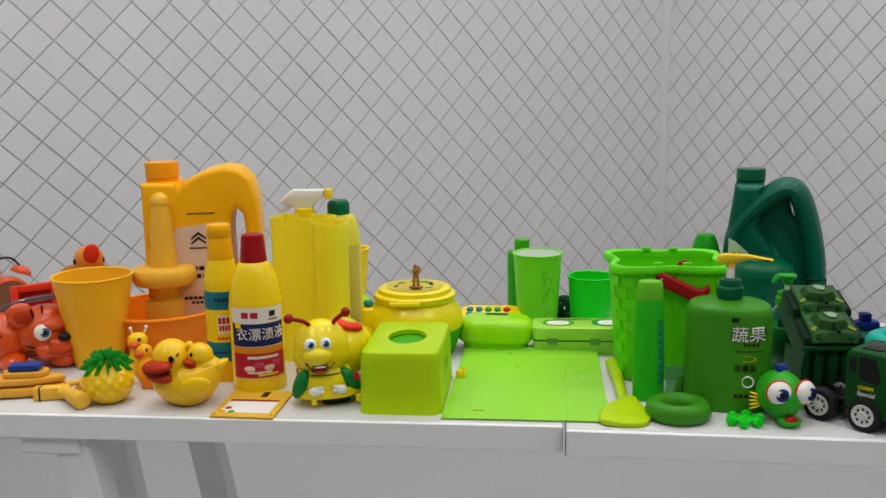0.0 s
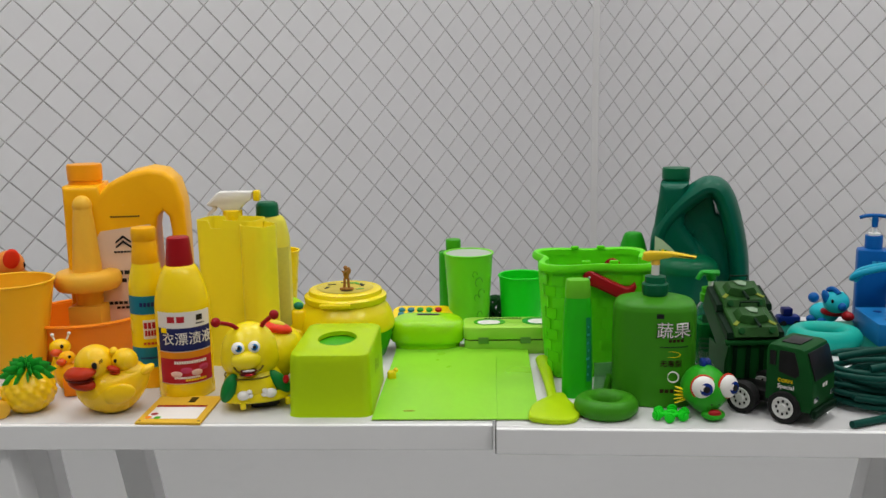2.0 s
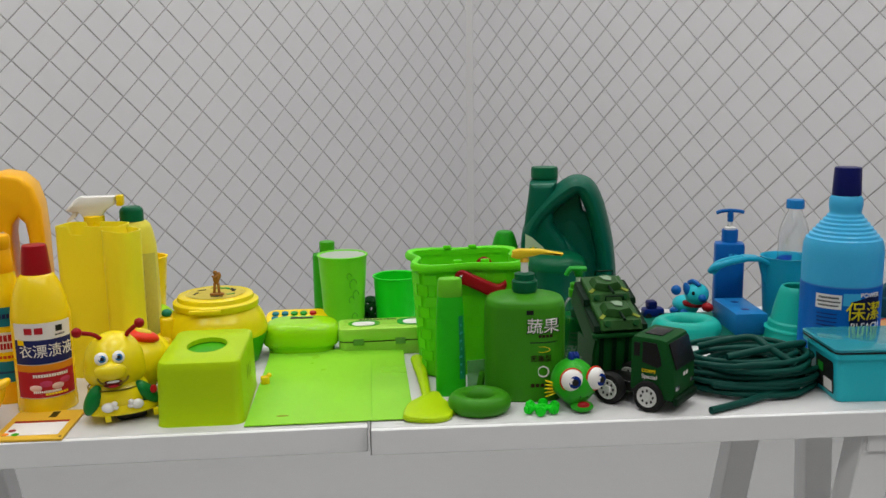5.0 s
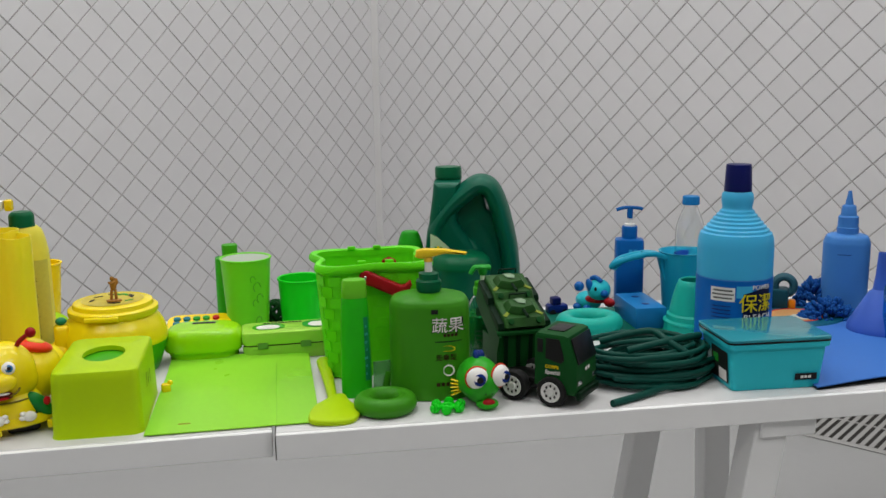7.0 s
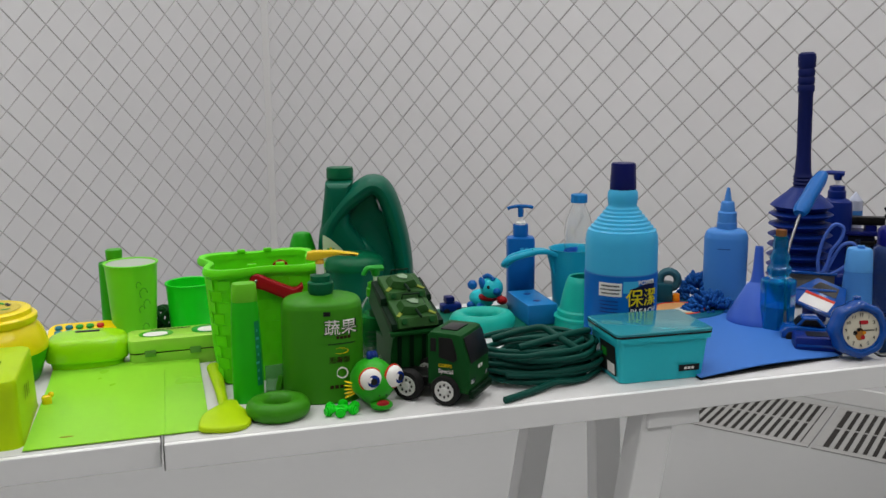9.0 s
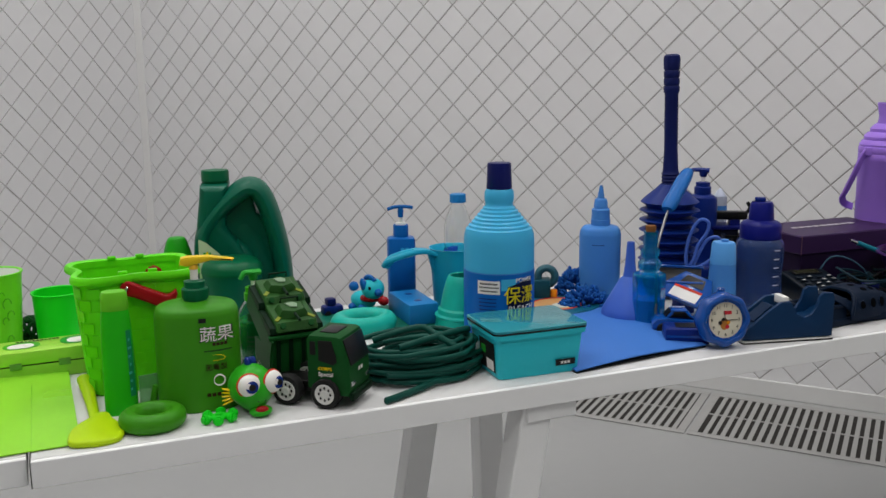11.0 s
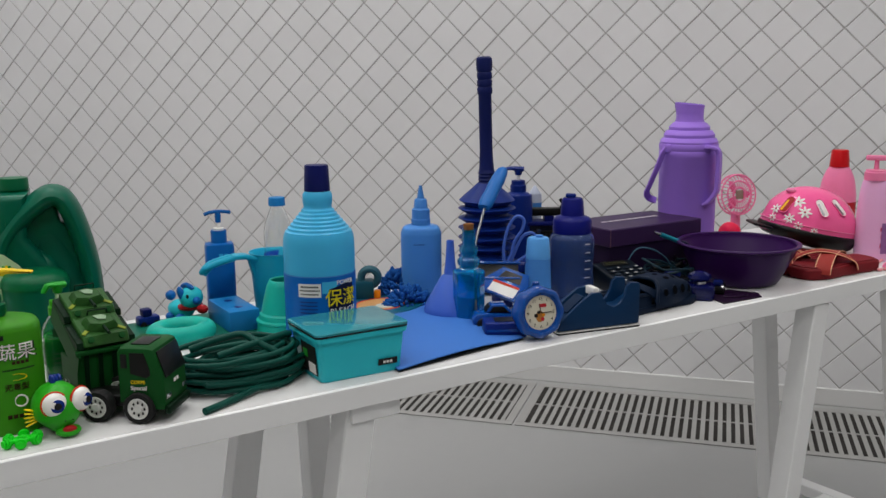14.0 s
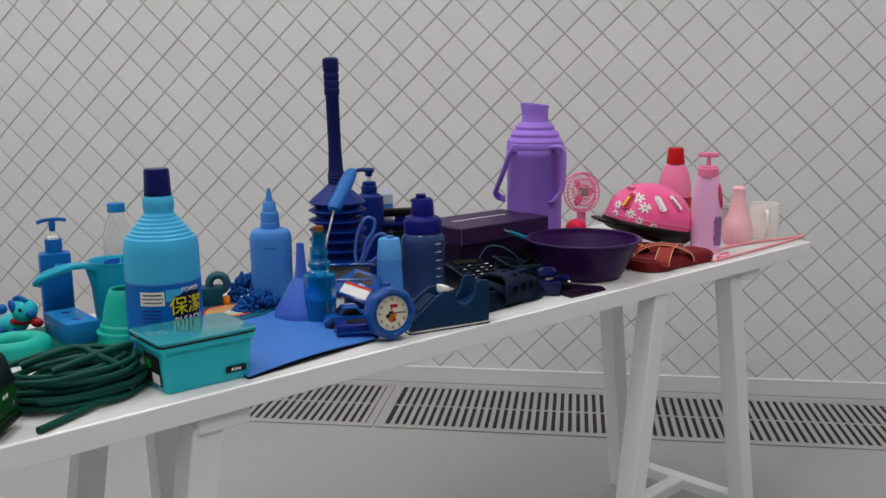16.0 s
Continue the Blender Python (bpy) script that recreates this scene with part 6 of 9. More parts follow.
def truck():
    # local x runs along the truck towards its cab
    t = thing("toy_truck", pose(0.726, 1.272, TOP, 0, 0, -42) @ sized(1.027), "green plastic toy dump truck with black wheels, bed raised", "toy truck")
    cab = [(-0.030, 0.026), (-0.030, 0.092), (-0.026, 0.098), (0.012, 0.098), (0.018, 0.096), (0.030, 0.060), (0.031, 0.028), (0.028, 0.018), (0.014, 0.018), (0.012, 0.026), (0.004, 0.035), (-0.008, 0.035), (-0.017, 0.026)]
    part("cab", plate(cab[::-1], 0.068, 0.003, 2), M_TRUCK, t)
    part("windscreen", move(box(-0.0008, 0.0008, -0.030, 0.030, -0.0185, 0.0165, 0.0006), pose(0.0256, 0, 0.0775, 0, -18, 0)), M_BLACK, t, "dark windscreen")
    for s in (-1, 1):
        part("side_window", plate([(-0.013, 0.065), (0.008, 0.060), (0.013, 0.064), (0.012, 0.072), (0.006, 0.092), (-0.013, 0.092)], 0.001), M_BLACK, t, at=Matrix.Translation((0, s * 0.0343, 0)))
        part("rear_window", plate([(-0.025, 0.072), (-0.017, 0.072), (-0.017, 0.09), (-0.025, 0.09)], 0.001), M_BLACK, t, at=Matrix.Translation((0, s * 0.0343, 0)))
        part("headlight", box(0.0305, 0.032, s * 0.024 - 0.006, s * 0.024 + 0.006, 0.032, 0.038, 0.0006), M_CHROME, t)
    part("roof_hatch", box(-0.018, 0.006, -0.018, 0.018, 0.098, 0.0995, 0.0006), M_BLACK, t)
    part("bumper", box(0.028, 0.0355, -0.033, 0.033, 0.012, 0.024, 0.003), M_TRUCKD, t)
    part("chassis", box(-0.12, 0.02, -0.02, 0.02, 0.016, 0.03, 0.002), M_BLACK, t)
    text("lettering", "CORPS", 0.0062, M_YELLOW, t, pose(-0.004, -0.0348, 0.054, 90, 0, 0))
    text("lettering", "Special", 0.0078, M_PAPER, t, pose(-0.003, -0.0348, 0.0465, 90, 0, 0))
    bars(t, pose(0.0312, 0, 0.05, 0, 0, 90), [(0, 0, 0.016, 0.005)], M_PAPER, 1.2)
    for x in (-0.004, -0.060):
        for y in (-0.031, 0.031):
            wheel(t, x, y, 0.0205, 0.016)
    # raised bed, tipped towards the back
    b = thing("truck_bed", pose(0.684, 1.361, TOP, 0, 0, -87) @ sized(1.018), "green plastic tipper tub holding two toy tanks, leaning up", "toy truck bed")
    tilt = pose(0.020, 0, 0.056, 0, 27, 0)
    d, w, h = 0.116, 0.074, 0.034
    part("floor", move(box(-d, 0, -w / 2, w / 2, 0, 0.003), tilt), M_TRUCKD, b, smooth=False)
    for s in (-1, 1):
        part("side", move(box(-d, 0.004, s * w / 2 - 0.0015, s * w / 2 + 0.0015, -0.008, h * 0.75, 0.0008), tilt), M_TRUCK, b, smooth=False)
    part("front_panel", move(box(0.0, 0.004, -w / 2, w / 2, -0.034, h - 0.012, 0.001), pose(0.022, 0, 0.062, 0, 4, 0)), M_TRUCK, b, smooth=False)
    part("rim", move(box(-0.001, 0.009, -w / 2 - 0.004, w / 2 + 0.004, 0.016, 0.022, 0.0015), pose(0.022, 0, 0.062, 0, 4, 0)), M_TRUCK, b)
    for k in range(4):
        part("rib", move(box(0.004, 0.0062, -0.03 + k * 0.018, -0.024 + k * 0.018, -0.032, 0.015, 0.0006), pose(0.022, 0, 0.062, 0, 4, 0)), M_TRUCKD, b, smooth=False)
    for q in (-1, 1):
        part("tub_side", box(-0.05, 0.022, q * w / 2 - 0.0015, q * w / 2 + 0.0015, 0.03, 0.066, 0.0008), M_TRUCK, b, smooth=False)
    part("tail_panel", move(box(-d - 0.003, -d, -w / 2, w / 2, 0, h * 0.6, 0.001), tilt), M_TRUCK, b, smooth=False)
    part("frame", box(-0.05, 0.02, -0.025, 0.025, 0.012, 0.03, 0.002), M_BLACK, b)
    part("prop", tube([(-0.02, 0, 0.025), (-0.03, 0, 0.080)], 0.006, 8), M_BLACK, b)
    for y in (-0.03, 0.03):
        wheel(b, -0.03, y, 0.0205, 0.016)
    for dx in (-0.034, -0.09):
        k = thing("toy_tank", pose(0.684, 1.361, TOP, 0, 0, -87) @ sized(1.018) @ tilt @ pose(dx, 0, 0.022, 0, -9, 0) @ sized(1.06), "small camouflage green toy tank riding in the tipper", "toy tank", "toy tanks")
        part("hull", plate([(-0.026, 0.006), (-0.022, 0), (0.024, 0), (0.03, 0.008), (0.022, 0.017), (-0.024, 0.018)][::-1], 0.056, 0.0015, 1), M_CAMO, k)
        part("turret", lathe([(0.019, 0.018), (0.0165, 0.024), (0.014, 0.027), (0, 0.0275)], 6, squircle(0.9, 1.15, 3)), M_CAMO, k)
        part("rail", tube([(-0.012, -0.012, 0.027), (-0.012, -0.012, 0.033), (-0.012, 0.012, 0.033), (-0.012, 0.012, 0.027)], 0.0012, 6), M_TRUCKD, k)
        for s in (-1, 1):
            part("stripe", box(-0.004, 0.008, -0.0025, 0.0025, 0.0181, 0.0187), mat("olive_yellow_paint", "7c8a24", 0.5, grain=80, vary=0.2), k, smooth=False, at=pose(0.012, s * 0.021, 0, 0, 0, s * 40))
            part("lamp", lathe([(0.004, 0), (0.004, 0.004), (0, 0.0045)], 10), M_TRUCK, k, at=pose(0.024, s * 0.019, 0.0125, 0, 45, 0))
        part("barrel", tube([(0.012, 0, 0.024), (0.034, 0, 0.026)], 0.002, 8), M_TRUCKD, k)
        for s in (-1, 1):
            part("track", plate([(-0.026, 0.004), (-0.022, -0.003), (0.022, -0.003), (0.028, 0.004), (0.024, 0.011), (-0.024, 0.011)][::-1], 0.01, 0.001, 1), M_TRUCKD, k, at=Matrix.Translation((0, s * 0.031, 0)))
        part("hatch", slab([(-0.006, -0.008), (0.003, -0.004), (0.006, 0.005), (-0.002, 0.008), (-0.007, 0.003)], 0.0276, 0.0292, 0.0005, 1), mat("pale_camo", "859e82", 0.5, grain=120, vary=0.4), k)


truck()


def hose():
    t = thing("garden_hose", on_table(0.873, 1.326, size=1.018, depth=0.88), "coiled dark green rubber hose with a loose end", "hose")
    rnd = random.Random(12)
    m = mat("dark_green_rubber", "00443a", 0.5, grain=60, vary=0.12)
    pts = []
    turns, n = 15, 26
    for k in range(turns * n):
        u = k / n
        a = 2 * math.pi * u + 0.6
        wob = 0.010 * math.sin(u * 2.3) + 0.006 * math.sin(u * 5.7 + 1)
        rx = 0.088 + wob - 0.011 * (int(u * 1.7) % 3)
        ry = 0.066 + wob * 0.8 - 0.009 * (int(u * 1.3) % 3)
        z = 0.0048 + 0.0031 * u + 0.006 * max(0, math.sin(a * 0.5 + u))
        pts.append((rx * math.cos(a) + 0.006 * math.sin(u * 1.7), ry * math.sin(a), min(z, 0.06)))
    part("coil", tube(pts, 0.0039, 10), m, t)
    part("loose_end", tube(smooth_path([(0.05, -0.045, 0.0075), (0.0, -0.066, 0.0085), (-0.045, -0.088, 0.0062), (-0.094, -0.111, 0.0055)], 8), 0.005, 10), m, t)
    part("loop", tube(smooth_path([(-0.07, 0.02, 0.056), (-0.03, 0.005, 0.068), (0.0, -0.005, 0.072), (0.012, -0.03, 0.064), (0.04, -0.055, 0.045)], 8), 0.0052, 10), m, t)
    part("loop", tube(smooth_path([(-0.05, -0.04, 0.056), (0.02, -0.03, 0.064), (0.07, 0.0, 0.06), (0.085, 0.03, 0.05)], 8), 0.0052, 10), m, t)


hose()

# ---- teal and blue things ----
M_TEAL = mat("teal_plastic", "18ac9c", 0.36, grain=50, vary=0.06, sss=0.08)
M_TEALB = mat("turquoise_plastic", "2cc4d2", 0.38, grain=50, vary=0.05, sss=0.1)
M_AQUA = mat("aqua_blue_plastic", "1a9cbc", 0.34, grain=50, vary=0.06, sss=0.1)
M_SKY = mat("sky_blue_plastic", "42aedc", 0.36, grain=50, vary=0.05, sss=0.1)
M_MIDBLUE = mat("mid_blue_plastic", "0d60ac", 0.34, grain=50, vary=0.07)
M_BLOCK = mat("bright_blue_plastic", "1a7abc", 0.4, grain=50, vary=0.06)
M_DARKTEAL = mat("dark_teal_sheet", "096450", 0.4, grain=30, vary=0.08)
M_NAVY = mat("navy_plastic", "0c1458", 0.34, grain=60, vary=0.1)
M_DBLUE = mat("deep_blue_plastic", "0b2573", 0.34, grain=60, vary=0.1)
M_CORN = mat("cornflower_plastic", "4684cc", 0.42, grain=50, vary=0.05, sss=0.08)
M_PERI = mat("periwinkle_plastic", "4467c1", 0.38, grain=50, vary=0.05, sss=0.1)
M_FOLDER = mat("cornflower_card", "3d72c1", 0.5, grain=30, vary=0.05, bump=0.06)
M_TOYBLUE = mat("shiny_toy_blue", "0b4593", 0.22, grain=60, vary=0.08, coat=0.4)
M_PETROL = mat("petrol_blue_plastic", "062c50", 0.42, grain=60, vary=0.08)
M_YARN = mat("blue_chenille", "18529a", 0.95, grain=200, vary=0.3, bump=0.5)
M_BGLASS = mat("blue_glass", (0.01, 0.40, 0.70, 1), 0.03, trans=0.9, ior=1.45, vary=0.02, bump=0.02)
M_STEEL = mat("grey_steel", "808082", 0.35, 1.0, grain=60)
M_GLASSTOP = mat("tinted_clear_lid", (0.05, 0.42, 0.5, 1), 0.08, trans=0.5, ior=1.4, vary=0.03)


def puppy():
    t = thing("toy_puppy", facing(0.930, 1.704, -40, size=0.968) @ Matrix.Translation((0, 0, 0.003)) @ Matrix.Diagonal((1.1, 1.1, 1.08, 1)), "small turquoise toy puppy with blue ears and red scarf", "toy puppy")
    part("body", ball(0.026, 0.018, 0.017, (-0.02, 0, 0.018)), M_TEALB, t)
    part("head", ball(0.0205, 0.02, 0.0195, (0.008, -0.006, 0.043)), M_TEALB, t)
    part("ear", ball(0.007, 0.005, 0.0125, (0.0, -0.022, 0.052), 14, 10, Matrix.Rotation(radians(-20), 4, "Y")), M_MIDBLUE, t)
    part("tuft", tube(smooth_path([(-0.006, -0.01, 0.062), (0.006, -0.012, 0.066), (0.018, -0.012, 0.06)], 4), 0.004, 8), M_MIDBLUE, t)
    part("nose", ball(0.007, 0.007, 0.007, (0.026, -0.014, 0.04), 14, 8), M_MIDBLUE, t)
    part("scarf", ring(0.0165, 0.005, 0.025, 28, 8), M_DARKRED, t, "red scarf")
    part("scarf_end", ball(0.011, 0.008, 0.008, (0.036, -0.012, 0.026), 16, 10), M_DARKRED, t)
    part("tail", ball(0.009, 0.009, 0.009, (-0.042, 0, 0.04), 14, 10), M_MIDBLUE, t)
    for x in (-0.032, -0.01):
        part("paw", ball(0.009, 0.009, 0.007, (x, -0.014, 0.007), 14, 8), M_MIDBLUE, t)
    part("eye", ball(0.003, 0.002, 0.0035, (0.015, -0.0235, 0.048), 10, 6), M_INK, t)
    n = thing("toy_car", facing(0.856, 1.719, 20, size=0.968), "tiny dark blue toy behind the truck", "toy car")
    part("body", box(-0.02, 0.02, -0.012, 0.012, 0.004, 0.02, 0.004), M_DBLUE, n)
    part("cabin", box(-0.012, 0.006, -0.01, 0.01, 0.02, 0.034, 0.003), M_NAVY, n)
    for x in (-0.012, 0.012):
        part("wheel", move(lathe([(0, -0.013), (0.006, -0.013), (0.006, 0.013), (0, 0.013)], 14), pose(x, 0, 0.006, 90, 0, 0)), M_RUBBER, n)


puppy()
tr = thing("swim_ring", on_table(0.870, 1.581, 0, 0.003, size=0.985, depth=0.85), "teal rubber ring lying flat behind the hose", "ring")
part("ring", ring(0.043, 0.0165, 0.0162, 48, 18), M_TEAL, tr)
gs = thing("plastic_folder", on_table(0.918, 1.638, -4, size=0.977, depth=0.85), "dark teal plastic sheet lying flat on the table", "folder")
part("sheet", slab([(-0.115, -0.13), (0.11, -0.13), (0.10, 0.12), (-0.115, 0.12)], 0.0, 0.003, 0.0005, 1), M_DARKTEAL, gs)
part("edge", box(-0.115, -0.1115, -0.13, 0.12, 0.0031, 0.0042), M_DARKTEAL, gs, smooth=False)


def blue_back():
    t = thing("pump_bottle", facing(1.000, 1.728, 6, size=0.963), "mid-blue pump bottle with square shoulders", "pump bottle")
    sh = squircle(1.0, 0.8, 4.5)
    part("body", lathe([(0.026, 0), (0.0275, 0.002), (0.0275, 0.134), (0.026, 0.139), (0.017, 0.1415)], 40, sh), M_MIDBLUE, t)
    part("neck_collar", lathe([(0.015, 0.1415), (0.0152, 0.163), (0.0145, 0.165), (0, 0.165)], 30), M_MIDBLUE, t)
    part("stem_cover", lathe([(0.0105, 0.165), (0.0105, 0.169), (0.0042, 0.170), (0.0042, 0.183)], 20), M_WHITE, t)
    part("pump_head", join(lathe([(0.0052, 0.18), (0.006, 0.192), (0.005, 0.199)], 18), move(tube(smooth_path([(-0.026, 0, 0.196), (-0.016, 0, 0.1995), (0.0, 0, 0.201), (0.018, 0, 0.1995), (0.024, 0, 0.1975)], 4), 0.0034, 10), Matrix.Identity(4))), M_MIDBLUE, t)
    bars(t, Matrix.Translation((0.006, -0.0222, 0)), [(0, 0.117, 0.018, 0.009), (0, 0.109, 0.02, 0.002)], M_SKY, 0.9)
    d = thing("water_dipper", facing(1.077, 1.656, 4, size=0.969), "turquoise plastic water dipper with long hooked handle", "dipper")
    h = 0.125
    prof = [(0, 0.001), (0.036, 0), (0.038, 0.003), (0.046, h - 0.002), (0.048, h), (0.0455, h), (0.0435, h - 0.004), (0.0355, 0.005), (0, 0.004)]
    part("bowl", lathe(prof, 48, close=False), M_AQUA, d)
    spine = smooth_path([(-0.036, -0.02, h - 0.01), (-0.055, -0.028, h - 0.002), (-0.078, -0.036, h - 0.001)], 6)
    hd = part("handle", ribbon(spine, (-0.35, 0.94, 0), 0.027, 0.009), M_AQUA, d)
    loop = [(-0.072, -0.024, h - 0.001), (-0.1, -0.034, h - 0.005), (-0.122, -0.042, h - 0.012), (-0.134, -0.05, h - 0.024), (-0.124, -0.06, h - 0.014), (-0.1, -0.055, h - 0.006), (-0.074, -0.046, h - 0.001)]
    part("hanging_loop", tube(smooth_path(loop, 6), 0.0056, 10), M_AQUA, hd)
    part("web", ribbon(smooth_path([(-0.118, -0.046, h - 0.014), (-0.132, -0.052, h - 0.028)], 4), (-0.35, 0.94, 0), 0.018, 0.006), M_AQUA, hd)
    part("brace", plate([(-0.055, h - 0.01), (-0.04, h - 0.01), (-0.035, h - 0.07), (-0.038, h - 0.07)], 0.012, 0.002), M_AQUA, d, at=Matrix.Rotation(radians(26), 4, "Z"))
    w = thing("water_bottle", facing(1.091, 1.665, size=0.967) @ Matrix.Translation((0, 0, 0.006)), "clear plastic water bottle with blue cap in the dipper", "water bottle")
    rib = [(0.0, 0.001), (0.024, 0.0), (0.027, 0.004)]
    for k in range(9):
        rib += [(0.0275, 0.012 + k * 0.014), (0.0262, 0.019 + k * 0.014)]
    rib += [(0.0272, 0.142), (0.0265, 0.16), (0.022, 0.178), (0.0145, 0.196), (0.0125, 0.2), (0.0125, 0.206)]
    o = part("shell", lathe(hollow(curve_profile(rib, 2)), 36, close=False), M_CLEAR, w)
    o.visible_shadow = False
    screw_cap(w, 0.205, 0.221, 0.0155, 0.0152, M_BLOCK, "blue screw cap", 24)
    part("sleeve", lathe([(0.0278, 0.094), (0.0278, 0.113)], 36, close=False), mat("blue_sleeve", "204dba", 0.4, grain=80, vary=0.3), w, "blue printed sleeve")
    b = thing("plastic_block", on_table(0.983, 1.630, -3, 0.003, size=0.976), "bright blue plastic block with two round holes", "block")
    part("block", box(-0.028, 0.028, -0.06, 0.06, 0, 0.038, 0.002), M_BLOCK, b)
    for y in (-0.028, 0.028):
        part("hole", lathe([(0.0075, 0.0381), (0.0065, 0.0385), (0, 0.0386)], 20), M_DBLUE, b, at=Matrix.Translation((0, y, 0)))
    c = thing("toy_bell", facing(1.040, 1.534, size=1.06), "teal open plastic cup widening to a stepped flange", "cup")
    part("cup", lathe([(0.046, 0), (0.0475, 0.003), (0.046, 0.02), (0.048, 0.022), (0.048, 0.0245), (0.043, 0.0265), (0.0425, 0.034), (0.039, 0.037), (0.0345, 0.06), (0.029, 0.08), (0.025, 0.089), (0.0235, 0.09), (0.022, 0.088), (0.031, 0.06), (0.036, 0.03), (0, 0.028)], 48, close=False), M_TEAL, c)
    part("flange", ring(0.046, 0.003, 0.003, 44, 8), M_TEAL, c)


blue_back()


def bleach():
    t = thing("bleach_bottle", facing(1.064, 1.446, 0, size=0.996), "large sky-blue bleach bottle with navy cap and label", "bottle")
    prof = [(0.0, 0.002), (0.054, 0), (0.058, 0.004), (0.0585, 0.02), (0.0585, 0.115), (0.0587, 0.126), (0.0587, 0.170), (0.0575, 0.183)]
    for k in range(7):
        r0 = 0.0545 - k * 0.0047
        z = 0.1875 + k * 0.0058
        prof += [(r0 + 0.0012, z), (r0 + 0.0002, z + 0.0036), (r0 - 0.0020, z + 0.0048)]
    prof += [(0.0228, 0.2305), (0.0238, 0.236), (0.0246, 0.243), (0.0240, 0.2515), (0.0205, 0.2565)]
    part("body", lathe(prof, 64), M_SKY, t)
    part("cap", lathe([(0.0206, 0.2555), (0.0212, 0.257), (0.0196, 0.296), (0.0188, 0.2985), (0.017, 0.299), (0, 0.299)], 48, lambda a: ((1 + 0.006 * math.sin(36 * a)) * math.cos(a), (1 + 0.006 * math.sin(36 * a)) * math.sin(a))), M_NAVY, t, "navy screw cap")
    lb = part("front_label", wrap(0.0587, 0.012, 0.124, -178, -2, 40), mat("bleach_label_blue", "0b62b8", 0.36, grain=30, vary=0.15), t, "blue printed label with yellow lettering")
    part("edge_band", wrap(0.059, 0.1222, 0.124, -178, -2, 40), M_CORN, lb)
    part("swoosh", wrap(0.0592, 0.014, 0.058, -76, -18, 20), M_DBLUE, lb)
    badge = wrap(0.0593, 0.062, 0.109, -76, -28, 18)
    for v in badge.verts:
        v.co.z += 0.016 * (math.atan2(v.co.y, v.co.x) + 0.9)
    part("badge", badge, mat("badge_navy", "0a1034", 0.45, grain=60), lb, "dark badge behind the yellow characters")
    front_text(lb, "保潔", 0.031, mat("yellow_lettering", "e5cf17", 0.45), 0.0, 0.0855, 0.0598, turn=37)
    front_text(lb, "BLEACH", 0.0145, M_PAPER, 0.0, 0.0645, 0.0599, turn=40)
    part("swoosh", wrap(lambda z: 0.0589 + 0.0 * z, 0.096, 0.115, -86, -62, 10), M_SKY, lb)
    front_text(lb, "POWER", 0.010, M_PAPER, 0.0, 0.112, 0.0596, turn=44)
    part("panel", wrap(0.0591, 0.09, 0.112, -125, -88, 12), M_PAPER, lb)
    bars(lb, Matrix.Rotation(radians(-16), 4, "Z"), [(0, 0.107, 0.03, 0.003), (0, 0.101, 0.034, 0.0025), (0, 0.095, 0.03, 0.0025)], M_INK, 0.9, bend=0.0594)
    bars(lb, Matrix.Rotation(radians(-18), 4, "Z"), [(0, z, 0.03, 0.0018) for z in (0.082, 0.076, 0.07, 0.064, 0.058, 0.052)], M_NAVYL, 0.9, bend=0.0594)
    part("barcode", wrap(0.0592, 0.014, 0.034, -112, -90, 8), M_INK, lb)


bleach()


def teal_box():
    t = thing("storage_box", pose(1.029, 1.291, TOP, 0, 0, -3.6) @ Matrix.Diagonal((1.035, 0.95, 0.97, 1)), "turquoise plastic storage box with tinted clear lid", "storage box")
    bm = bmesh.new()
    rows = []
    for z, w, d in ((0, 0.122, 0.096), (0.004, 0.127, 0.101), (0.064, 0.136, 0.112), (0.0642, 0.143, 0.119), (0.072, 0.145, 0.121), (0.072, 0.139, 0.115), (0.006, 0.12, 0.095)):
        rows.append([bm.verts.new((x, y, z)) for x, y in round_rect(w, d, 0.008, 4)])
    n = len(rows[0])
    for a, b in zip(rows, rows[1:]):
        for i in range(n):
            bm.faces.new((a[i], a[(i + 1) % n], b[(i + 1) % n], b[i]))
    bm.faces.new(rows[0][::-1])
    bm.faces.new(rows[-1])
    bmesh.ops.recalc_face_normals(bm, faces=bm.faces[:])
    part("tub", bm, M_TEALB, t)
    part("seal", slab(round_rect(0.1465, 0.1225, 0.01), 0.0722, 0.0745), M_INK, t, "dark seal line", smooth=False)
    part("lid", slab(round_rect(0.147, 0.123, 0.01), 0.0747, 0.079, 0.001), M_GLASSTOP, t, "tinted clear lid")
    st = part("sticker", box(0.024, 0.055, -0.0005, 0.0, 0.014, 0.024), M_INK, t, "black sticker with pale mark", at=pose(0, -0.0525, 0, 5, 0, 0), smooth=False)
    bars(st, pose(0.0395, -0.0008, 0.019), [(0, 0, 0.016, 0.004)], M_PAPER, 1.1)
    sd = part("side_sticker", box(-0.0005, 0.0, -0.042, 0.014, 0.01, 0.056), mat("dark_side_label", "1d2220", 0.45, grain=50, vary=0.3), t, "printed label on the end", at=pose(-0.0645, 0, 0, 0, -4, 0), smooth=False)
    part("label_patch", box(-0.001, -0.0006, -0.038, -0.012, 0.012, 0.028), M_PAPER, sd, smooth=False)
    part("label_patch", box(-0.001, -0.0006, -0.01, 0.006, 0.034, 0.046), M_LEAF, sd, smooth=False)


teal_box()


